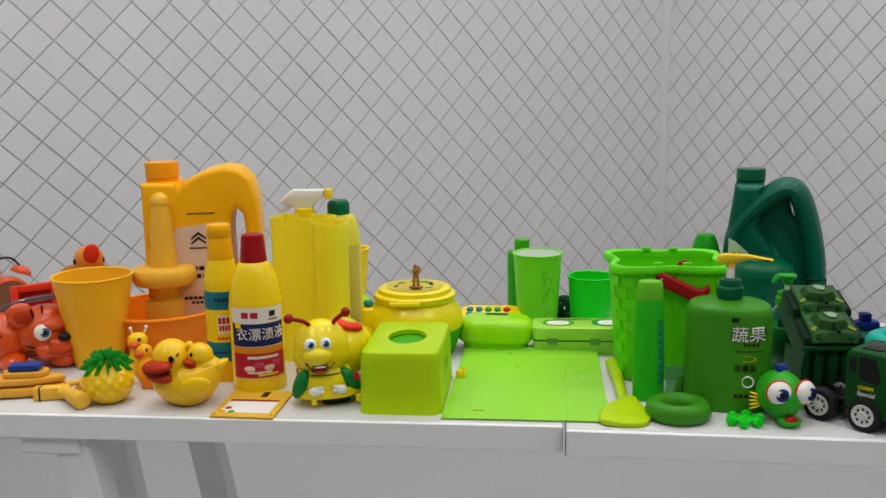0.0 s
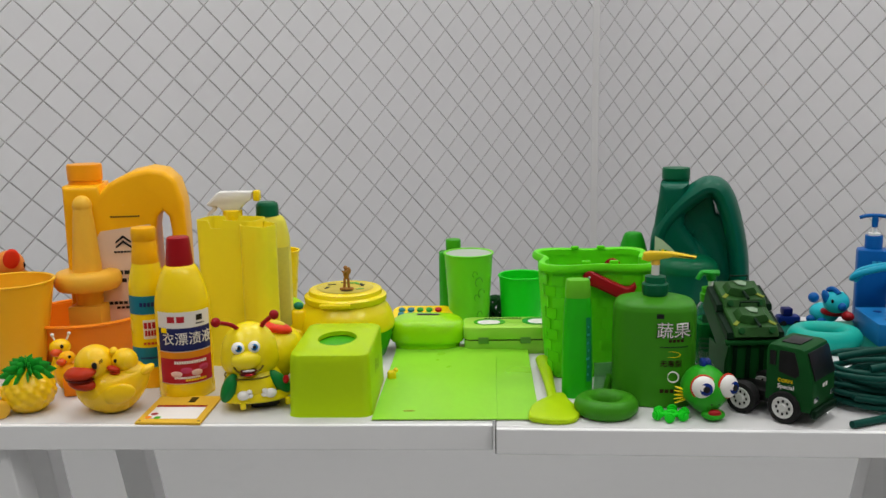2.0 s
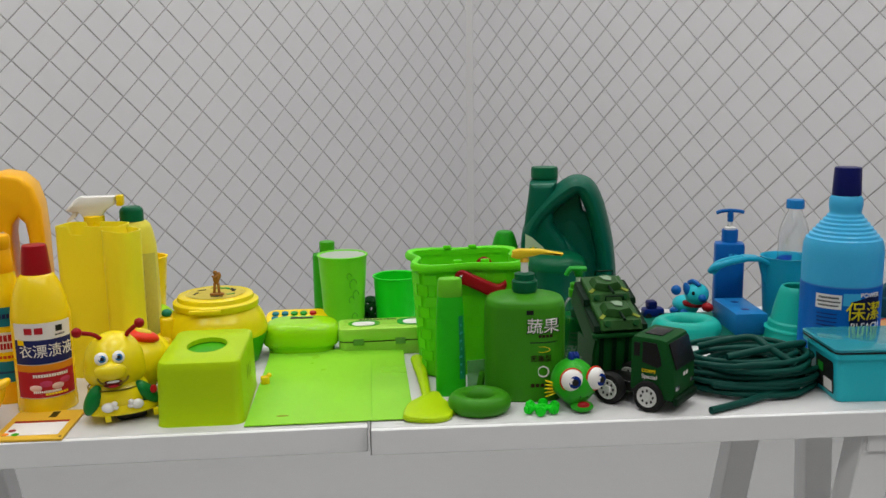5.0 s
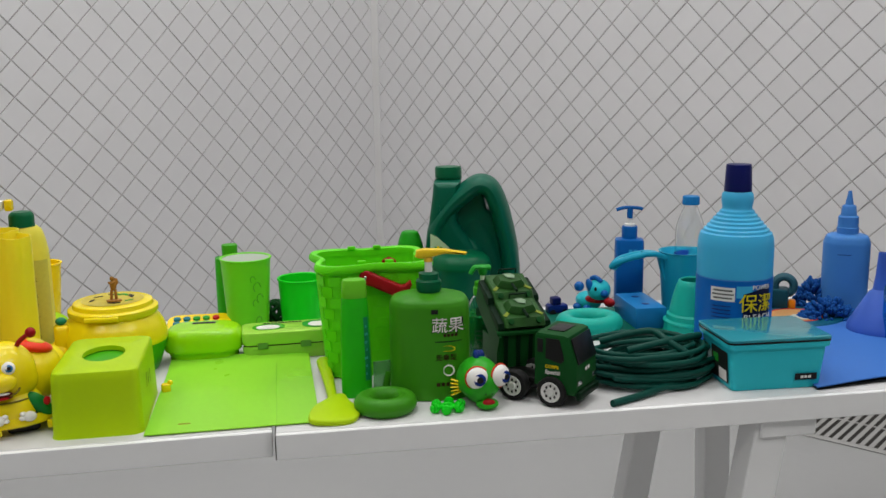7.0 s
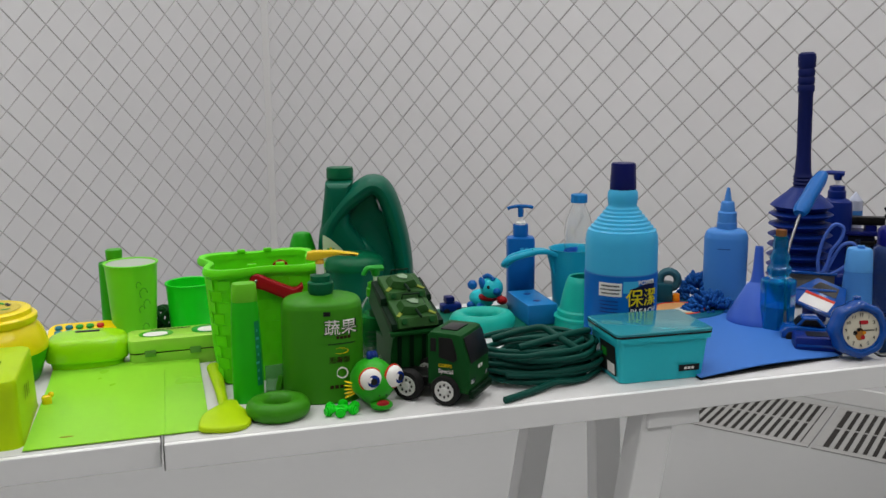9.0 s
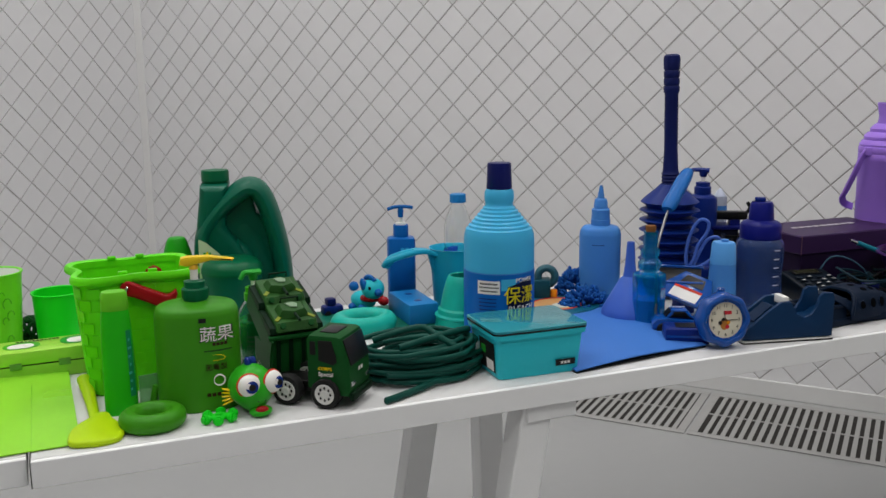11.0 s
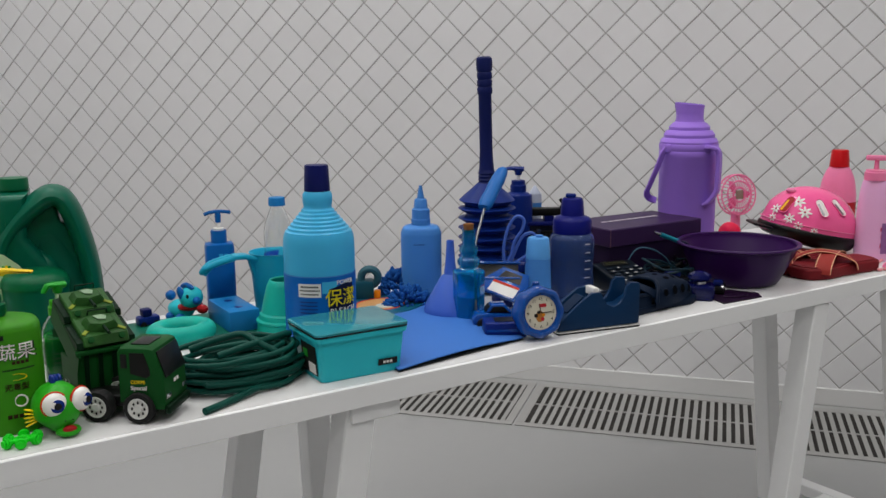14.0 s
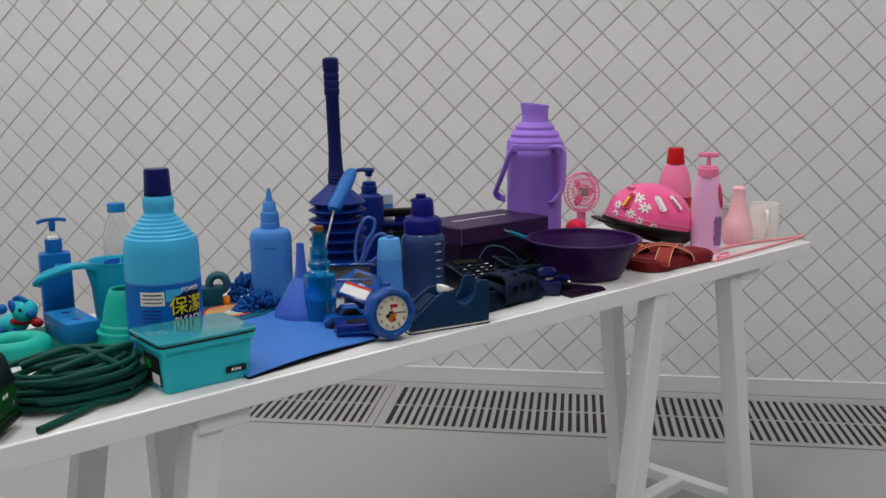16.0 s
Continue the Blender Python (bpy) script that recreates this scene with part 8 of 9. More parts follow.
def shoe():
    t = thing("clog_shoe", on_table(1.664, 1.285, 6, size=0.988, depth=0.9) @ Matrix.Diagonal((1.04, 1.05, 0.9, 1)), "navy foam clog with round holes and a raised heel strap", "shoe")
    lining = mat("dark_insole_hole_shade", "020306", 0.85, spec=0.06)

    def girth(u):
        w = (0.034 + 0.014 * math.sin(math.pi * (0.25 + 0.75 * u)) + 0.006 * min(1, max(0, (u - 0.4) * 5))) * min(1, math.sqrt(max(0.0, 1 - ((u - 0.5) / 0.5) ** 6)) + 0.02)
        return w, 0.034 + 0.034 * math.sin(math.pi * min(1, (u - 0.28) / 0.72))

    def skin(u, a):
        w, top = girth(u)
        return Vector((-0.125 + 0.25 * u, math.copysign(abs(math.cos(a)) ** 0.6, math.cos(a)) * w, 0.012 + (top - 0.012) * math.sin(a) ** 0.7))

    bm = bmesh.new()
    n, m = 18, 20
    rows = []
    for k in range(n + 1):
        row = []
        for j in range(m + 1):
            a = math.pi * j / m
            u0 = 0.42 + 0.10 * math.sin(a) ** 2  # the throat is cut back over the instep
            row.append(bm.verts.new(skin(u0 + (1 - u0) * k / n, a)))
        rows.append(row)
    for a, b in zip(rows, rows[1:]):
        for j in range(m):
            bm.faces.new((a[j], a[j + 1], b[j + 1], b[j]))
    bmesh.ops.recalc_face_normals(bm, faces=bm.faces[:])
    bmesh.ops.solidify(bm, geom=bm.faces[:], thickness=0.004)
    part("upper", bm, M_CROC, t)
    throat = [skin(0.42 + 0.10 * math.sin(math.pi * j / m) ** 2, math.pi * j / m) for j in range(1, m)]
    part("throat_rim", tube(throat, 0.0042, 8), M_CROC, t)
    heel = []
    for k in range(19):
        a = math.pi * (0.5 + k / 18)
        heel.append(Vector((-0.02 + 0.104 * math.cos(a), 0.037 * math.sin(a), 0)))
    bm = bmesh.new()
    lo = [bm.verts.new(p + Vector((0, 0, 0.012))) for p in heel]
    hi = [bm.verts.new(Vector((p.x * 0.97, p.y * 0.93, 0.04 + 0.010 * max(0, -(p.x + 0.02) / 0.104) ** 2))) for p in heel]
    for i in range(18):
        bm.faces.new((lo[i], lo[i + 1], hi[i + 1], hi[i]))
    bmesh.ops.recalc_face_normals(bm, faces=bm.faces[:])
    bmesh.ops.solidify(bm, geom=bm.faces[:], thickness=0.005)
    part("heel_cup", bm, M_CROC, t)
    part("heel_rim", tube([Vector((p.x * 0.97, p.y * 0.93, 0.041 + 0.010 * max(0, -(p.x + 0.02) / 0.104) ** 2)) for p in heel], 0.0036, 8), M_CROC, t)
    o = [(-0.126, 0), (-0.115, -0.03), (-0.06, -0.038), (0.02, -0.04), (0.08, -0.052), (0.118, -0.036), (0.13, 0), (0.118, 0.036), (0.08, 0.052), (0.02, 0.04), (-0.06, 0.038), (-0.115, 0.03)]
    outline = [(p.x, p.y) for p in smooth_path([(x, y, 0) for x, y in o], 3, True)]
    part("sole", slab(outline, 0, 0.016, 0.004), M_CROC, t)
    part("insole", slab([(x * 0.9, y * 0.86) for x, y in outline], 0.0162, 0.02), lining, t, "black insole")
    arc = [(-0.012 - 0.03 * math.sin(math.pi * k / 14), -0.041 * math.cos(math.pi * k / 14), 0.036 + 0.024 * math.sin(math.pi * k / 14)) for k in range(15)]
    strap = part("heel_strap", ribbon(arc, (1, 0, 0.3), 0.017, 0.004), M_CROC, t)
    for e in (-1, 1):
        part("rivet", ball(0.006, 0.0028, 0.006, (-0.012, 0.0425 * e, 0.036), 14, 8), M_CROC, strap)
    # Flat near-black discs paint the shade inside the side and top holes.
    for u, a, r in ((0.53, 0.42, 0.0085), (0.635, 0.40, 0.0105), (0.74, 0.40, 0.0105), (0.84, 0.42, 0.009)):
        c, du, da = skin(u, -a + math.pi), skin(u + 0.01, -a + math.pi), skin(u, -a + math.pi + 0.02)
        nrm = (du - c).cross(da - c).normalized()
        nrm = nrm if nrm.y < 0 else -nrm
        q = Matrix.Translation(c + nrm * 0.0002) @ nrm.to_track_quat("Z", "Y").to_matrix().to_4x4()
        hole = part("side_hole", move(ball(r * 0.8, r, 0.0012, (0, 0, 0), 18, 8), q), lining, t)
        part("hole_rim", move(move(ring(r, 0.0013, 0.0, 24, 6), Matrix.Diagonal((0.82, 1, 1, 1))), q), M_CROC, hole)
    for i in range(4):
        for j in range(3):
            u, a = 0.62 + 0.085 * i, math.pi * (0.38 + 0.12 * j)
            c, du, da = skin(u, a), skin(u + 0.01, a), skin(u, a + 0.02)
            nrm = (du - c).cross(da - c).normalized()
            nrm = nrm if nrm.z > 0 else -nrm
            part("top_hole", move(ball(0.0066, 0.0058, 0.001, (0, 0, 0), 14, 6), Matrix.Translation(c + nrm * 0.0002) @ nrm.to_track_quat("Z", "Y").to_matrix().to_4x4()), lining, t)


shoe()


def dark_clutter():
    p = thing("desk_phone", pose(1.742, 1.405, TOP, 0, 0, -13) @ sized(0.968), "dark slate push-button phone lying behind the clog", "phone")
    slate = mat("dark_slate_plastic", "0a141f", 0.36, grain=60, vary=0.15, spec=0.2)
    side = [(-0.078, 0.0), (0.078, 0.0), (0.078, 0.046), (0.06, 0.050), (-0.05, 0.030), (-0.078, 0.022)]
    part("base", move(plate(side, 0.10, 0.005, 3), Matrix.Rotation(radians(90), 4, "Z")), slate, p)
    tilt = Matrix.Translation((0, 0, 0.0405)) @ Matrix.Rotation(radians(10.3), 4, "X")
    keys = mat("slate_key", "18222c", 0.32, grain=80, vary=0.2)
    for i in range(4):
        for j in range(5):
            key = part("key", box(-0.007, 0.007, -0.004, 0.004, 0, 0.0035, 0.0012), keys, p, at=tilt @ Matrix.Translation((-0.033 + 0.022 * i, -0.048 + 0.0165 * j, 0.0)))
            if (3 * i + 2 * j) % 5 < 3:
                part("legend", box(-0.0034, 0.0034, -0.0012, 0.0012, 0.0036, 0.0039), M_PAPER, key, "pale printed legend", smooth=False)
    screen = part("display", box(-0.032, 0.03, -0.011, 0.011, 0, 0.0016, 0.0006), M_BLACK, p, "dark display in a raised frame", at=tilt @ Matrix.Translation((0, 0.048, 0.0)))
    part("display_glass", box(-0.026, 0.024, -0.007, 0.007, 0.0017, 0.0022), mat("display_olive", "2c2c20", 0.15), screen, smooth=False)
    for k in range(3):
        w = thing("cable", on_table(1.832 + 0.029 * k, 1.377 + 0.026 * k, 0, size=0.971), "thin dark teal cable in loose loops", "cable", "cables")
        rnd = random.Random(20 + k)
        pts = [(0.07 * math.cos(a * 0.9 + k) + rnd.uniform(-0.012, 0.012), 0.045 * math.sin(a * 0.9 + k), 0.004 + 0.012 * abs(math.sin(a * 0.7)) + (0.05 * max(0, math.sin(a * 0.45)) if k == 0 else 0.01 * (a / 6))) for a in [q * 0.5 for q in range(26)]]
        part("wire", tube(smooth_path(pts, 4), 0.0026, 8), M_CABLE, w)
        part("plug", lathe([(0.005, 0), (0.005, 0.02), (0.003, 0.022), (0.003, 0.03)], 14), M_CHROME if k else M_TEALL, w, at=pose(*pts[-1], 0, 80, 30 * k))
    for k, (x, y, R) in enumerate(((1.876, 1.424, 0.05), (1.930, 1.437, 0.036))):
        w = thing("cable", on_table(x, y, 25 * k, size=0.968, depth=0.8), "coiled dark cable, many loose turns", "cable", "cables")
        rnd = random.Random(40 + k)
        pts = []
        for q in range(84):
            a = q * 0.52
            rr = R * (0.78 + 0.22 * math.sin(q * 0.37 + k)) + rnd.uniform(-0.002, 0.002)
            pts.append((rr * math.cos(a), rr * 0.75 * math.sin(a), 0.004 + 0.026 * q / 84 + 0.006 * math.sin(a * 1.3)))
        part("wire", tube(smooth_path(pts, 3), 0.0021, 7), M_CABLE if k else M_BLACK, w)
        part("plug", move(box(-0.007, 0.007, -0.004, 0.004, 0, 0.022, 0.0015), Matrix.Translation(pts[-1]) @ Matrix.Rotation(radians(70), 4, "Y")), M_BLACK, w)
        part("pin", move(box(-0.0045, 0.0045, -0.0018, 0.0018, 0.0222, 0.03), Matrix.Translation(pts[-1]) @ Matrix.Rotation(radians(70), 4, "Y")), M_CHROME, w, smooth=False)
    lp = thing("cable", pose(1.830, 1.437, TOP, 0, 0, -24) @ sized(0.964), "thin slate cable standing up in one wide loop", "cable", "cables")
    part("wire", tube(smooth_path([(-0.05, 0.0, 0.004), (-0.045, 0, 0.04), (-0.02, 0.004, 0.074), (0.02, 0.008, 0.07), (0.055, 0.008, 0.045), (0.06, 0.004, 0.02), (0.02, -0.01, 0.004), (-0.04, -0.02, 0.004)], 8), 0.0017, 8), mat("slate_cable", "35566a", 0.45, grain=60), lp)
    part("plug", tube([(-0.04, -0.02, 0.006), (-0.062, -0.025, 0.006)], 0.004, 10), M_BLACK, lp)
    c = thing("usb_cable", pose(1.908, 1.417, TOP + 0.0819, 0, 0, -20) @ sized(0.963), "teal cable plug sticking out above the cables", "cable")
    part("plug", tube([(0, 0, 0), (-0.045, 0, 0.018)], 0.0052, 10), M_TEALL, c)
    part("tip", tube([(-0.045, 0, 0.018), (-0.06, 0, 0.024)], 0.0036, 8), M_CHROME, c)
    part("wire", tube(smooth_path([(0, 0, 0), (0.03, 0.01, -0.012), (0.04, 0.01, -0.05), (0.02, 0.0, -0.08)], 6), 0.0026, 8), M_CABLE, c)
    g = thing("perfume_bottle", facing(1.804, 1.270, size=0.985), "small dark blue glass perfume bottle with silver collar", "perfume bottle")
    cobalt = mat("cobalt_glass", (0.004, 0.007, 0.10, 1), 0.05, trans=0.4, vary=0.02)
    part("glass", lathe(curve_profile([(0.026, 0), (0.029, 0.002), (0.030, 0.02), (0.028, 0.029), (0.014, 0.032)], 3), 40, squircle(1, 0.8, 5)), cobalt, g)
    part("collar", lathe([(0.0135, 0.0315), (0.0135, 0.037)], 28), M_CHROME, g)
    part("cap", lathe([(0.017, 0.037), (0.024, 0.043), (0.021, 0.050), (0.010, 0.056), (0, 0.057)], 8), cobalt, g, smooth=False)
    for k, (x, y, s) in enumerate(((1.842, 1.372, 0.97), (1.850, 1.312, 0.87), (1.868, 1.276, 0.78))):
        o = thing("toy_car", on_table(x, y, -25 + 30 * k), "small black toy car with bright trim", "toy car", "small dark toy cars")
        part("body", box(-0.032 * s, 0.032 * s, -0.016 * s, 0.016 * s, 0.006, 0.022 * s, 0.004), M_BLACK, o)
        part("cabin", box(-0.016 * s, 0.014 * s, -0.013 * s, 0.013 * s, 0.022 * s, 0.036 * s, 0.004), mat("cobalt_paint", "0e1953", 0.25), o)
        part("lamp", ball(0.005, 0.005, 0.005, (-0.03 * s, -0.01, 0.018), 12, 8), M_CHROME, o)
        for wx in (-0.018 * s, 0.018 * s):
            part("wheel", move(lathe([(0, -0.017 * s), (0.008, -0.017 * s), (0.008, 0.017 * s), (0, 0.017 * s)], 16), pose(wx, 0, 0.008, 90, 0, 0)), M_RUBBER, o)
    r = thing("toy_robot", facing(1.696, 1.631, 10, size=0.947), "dark blue and black toy machine with many fins", "toy")
    part("core", box(-0.03, 0.03, -0.025, 0.025, 0, 0.12, 0.004), mat("black_navy", "0a0e24", 0.35), r)
    for k in range(6):
        part("fin", box(-0.036 + 0.004 * (k % 2), 0.036, -0.03, 0.03, 0.02 + k * 0.02, 0.028 + k * 0.02, 0.002), M_NAVY if k % 2 else M_BLACK, r)
    for k in range(4):
        part("stud", box(-0.028 + k * 0.018, -0.018 + k * 0.018, -0.034, -0.03, 0.09 + 0.012 * (k % 2), 0.102 + 0.012 * (k % 2)), M_CHROME, r, smooth=False)
    part("arm", box(-0.044, 0.05, -0.012, 0.012, 0.14, 0.158, 0.003), M_BLACK, r)
    part("horn", tube(smooth_path([(0.046, 0, 0.15), (0.056, 0, 0.165), (0.05, 0, 0.178)], 4), 0.004, 8), M_BLACK, r)
    part("column", box(0.012, 0.034, -0.012, 0.012, 0.12, 0.14), M_NAVY, r)
    for x, y, h in ((1.653, 1.518, 0.058), (1.570, 1.521, 0.068)):
        o = thing("toy_box", facing(x, y, 12, size=0.965), "dark blue moulded toy piece among the clutter", "toy", "dark toy pieces")
        part("block", box(-0.03, 0.03, -0.025, 0.025, 0, h, 0.008, 3), M_DBLUE, o)
        part("slot", box(-0.02, 0.02, -0.0265, -0.0255, h * 0.3, h * 0.7), M_BLACK, o, smooth=False)
    o = thing("jar", facing(1.680, 1.526, size=0.961), "small dark brown jar behind the feeding bottle", "jar")
    part("glass", lathe(curve_profile([(0.02, 0), (0.022, 0.003), (0.022, 0.09), (0.017, 0.1)], 3), 28), mat("brown_jar", "241c0e", 0.25), o)
    part("lid", lathe([(0.018, 0.1), (0.018, 0.118), (0, 0.119)], 24), mat("olive_lid", "434124", 0.4), o)


dark_clutter()


def shoe_box():
    t = thing("shoe_box", pose(1.899, 1.545, TOP, 0, 0, -2) @ sized(0.948, 0.82) @ Matrix.Diagonal((0.91, 0.95, 0.95, 1)), "dark purple cardboard shoe box with silver lettering bars", "shoe box")
    part("carton", box(-0.155, 0.155, -0.1, 0.1, 0, 0.085, 0.0015, 1), M_PBOX, t, smooth=False)
    lid = part("lid", join(box(-0.16, 0.16, -0.105, 0.105, 0.084, 0.127, 0.0025, 1)), mat("purple_card_lid", "331d46", 0.45, grain=40, vary=0.1), t, smooth=False)
    bars(lid, pose(0.0, 0.01, 0.1274, -90, 0, 0), [(0, 0, 0.2, 0.016)], mat("silver_print", "b8b0b8", 0.4), 1.3)
    part("crease", box(-0.1595, -0.158, -0.1058, -0.105, 0.085, 0.127), mat("worn_card", "71535d", 0.7), lid, smooth=False)


shoe_box()


def flask():
    t = thing("thermos_flask", facing(2.093, 1.559, 0, size=0.938) @ Matrix.Diagonal((1, 1, 1.035, 1)), "lilac plastic vacuum flask with two handles", "vacuum flask")
    part("body", lathe([(0.066, 0), (0.069, 0.003), (0.0695, 0.012), (0.0655, 0.0135), (0.0655, 0.0165), (0.0695, 0.018), (0.0695, 0.024), (0.0655, 0.0255), (0.0655, 0.0285), (0.0695, 0.03), (0.0695, 0.036), (0.0655, 0.0375), (0.0655, 0.0405), (0.0698, 0.042), (0.07, 0.06), (0.071, 0.25), (0.0725, 0.252), (0.0725, 0.2665), (0.0715, 0.268), (0.0725, 0.2695), (0.0725, 0.282), (0.071, 0.284)], 56), M_LILAC, t)
    part("shoulder", lathe([(0.0705, 0.284), (0.071, 0.288), (0.066, 0.296), (0.062, 0.298), (0.0625, 0.305), (0.056, 0.314), (0.050, 0.316), (0.050, 0.323), (0.042, 0.332), (0.036, 0.335), (0.0335, 0.342), (0.033, 0.353), (0.0315, 0.354), (0.03, 0.35), (0.0, 0.348)], 56), M_LILAC, t)
    lip = lathe([(0.033, 0.352), (0.0338, 0.368), (0.0346, 0.3765), (0.0335, 0.378), (0.0325, 0.370), (0.031, 0.354)], 48, close=False)
    for v in lip.verts:
        if v.co.z > 0.36:
            v.co.z += 0.09 * (0.0 - v.co.x) * (v.co.z - 0.36) / 0.017
            v.co.x -= 0.004 * max(0.0, -v.co.x / 0.037) ** 4
    part("spout", lip, M_LILAC, t)
    side = smooth_path([(0.040, -0.058, 0.277), (0.058, -0.062, 0.278), (0.071, -0.060, 0.271), (0.0745, -0.058, 0.25), (0.073, -0.058, 0.185), (0.068, -0.058, 0.168), (0.054, -0.056, 0.150), (0.040, -0.054, 0.142)], 6)
    grip = part("side_handle", ribbon(side, (0.3, 1, 0), 0.022, 0.0075), M_LILAC, t)
    part("handle_rib", ribbon([p + Vector((-0.0045, 0, 0)) for p in side[6:-6]], (0.3, 1, 0), 0.012, 0.006), M_LILAC, grip)
    hang = smooth_path([(-0.05, -0.053, 0.276), (-0.060, -0.058, 0.262), (-0.074, -0.055, 0.225), (-0.090, -0.045, 0.185), (-0.098, -0.03, 0.165), (-0.093, -0.01, 0.150), (-0.076, 0.0, 0.142)], 6)
    part("carry_handle", ribbon(hang, (0.75, 0.65, 0.3), 0.017, 0.005), M_LILAC, t)
    for x in (-0.048, 0.042):
        part("lug", box(x - 0.01, x + 0.01, -0.060, -0.05, 0.264, 0.284, 0.003), M_LILAC, t)


flask()
basin("washbasin", on_table(1.992, 1.328, size=0.970), "round dark purple plastic washbasin", 0.086, 0.124, 0.088, M_PURPLE, 64, 0.007)


def cards():
    t = thing("card", on_table(1.869, 1.233, -8, size=0.987, depth=0.85), "dark purple card lying on the table", "card")
    part("sheet", slab([(-0.06, -0.038), (0.045, -0.03), (0.06, 0.0), (0.03, 0.06), (-0.05, 0.06)], 0, 0.003, 0.0006, 1), mat("plum_card", "1c0823", 0.4, grain=40, vary=0.1), t)
    part("ridge", lathe([(0.03, 0.003), (0.03, 0.005), (0.026, 0.0062), (0, 0.0064)], 28, squircle(1, 0.6, 2)), mat("plum_card", "1c0823", 0.4, grain=40, vary=0.1), t)
    b = thing("ball", on_table(2.217, 1.528, size=0.937), "bright pink-red rubber ball", "ball")
    part("rubber", ball(0.029, 0.029, 0.029, (0, 0, 0.056)), mat("neon_red_rubber", "ef224f", 0.4, grain=60), b)
    part("cup", lathe([(0.016, 0), (0.024, 0.028), (0.022, 0.044)], 24), mat("dull_red", "99202f", 0.5), b, "dull red cup under it")
    f = thing("hand_fan", facing(2.302, 1.579, 0, size=0.927), "small pink plastic hand fan with round guard", "fan")
    up = pose(0, 0, 0.145, 82, 0, 28) @ Matrix.Diagonal((0.98, 1.08, 1, 1))
    for nm, rr, z in (("guard_ring", 0.05, 0.012), ("guard_ring", 0.05, -0.012), ("guard_ring", 0.034, 0.015), ("guard_ring", 0.018, 0.016)):
        part(nm, move(ring(rr, 0.0022, z, 40, 8), up), M_PINKP, f)
    for k in range(30):
        a = 2 * math.pi * k / 30
        part("guard_bar", move(tube(smooth_path([(0.014 * math.cos(a), 0.014 * math.sin(a), 0.016), (0.04 * math.cos(a + 0.15), 0.04 * math.sin(a + 0.15), 0.015), (0.05 * math.cos(a + 0.2), 0.05 * math.sin(a + 0.2), 0.004), (0.05 * math.cos(a + 0.2), 0.05 * math.sin(a + 0.2), -0.012)], 2), 0.0012, 5), up), M_PINKP, f)
    part("badge", move(box(-0.011, 0.011, -0.011, 0.011, 0.0165, 0.018, 0.0005), up), mat("dull_badge", "928271", 0.4), f)
    for k in range(3):
        part("blade", move(ball(0.018, 0.011, 0.0016, (0.022, 0, 0), 16, 8, Matrix.Rotation(0.4, 4, "X")), up @ Matrix.Rotation(2 * math.pi * k / 3, 4, "Z")), M_PINK, f)
    part("grip", lathe(curve_profile([(0.022, 0), (0.024, 0.003), (0.016, 0.03), (0.013, 0.07), (0.012, 0.098)], 3), 24), M_PINKP, f)


cards()


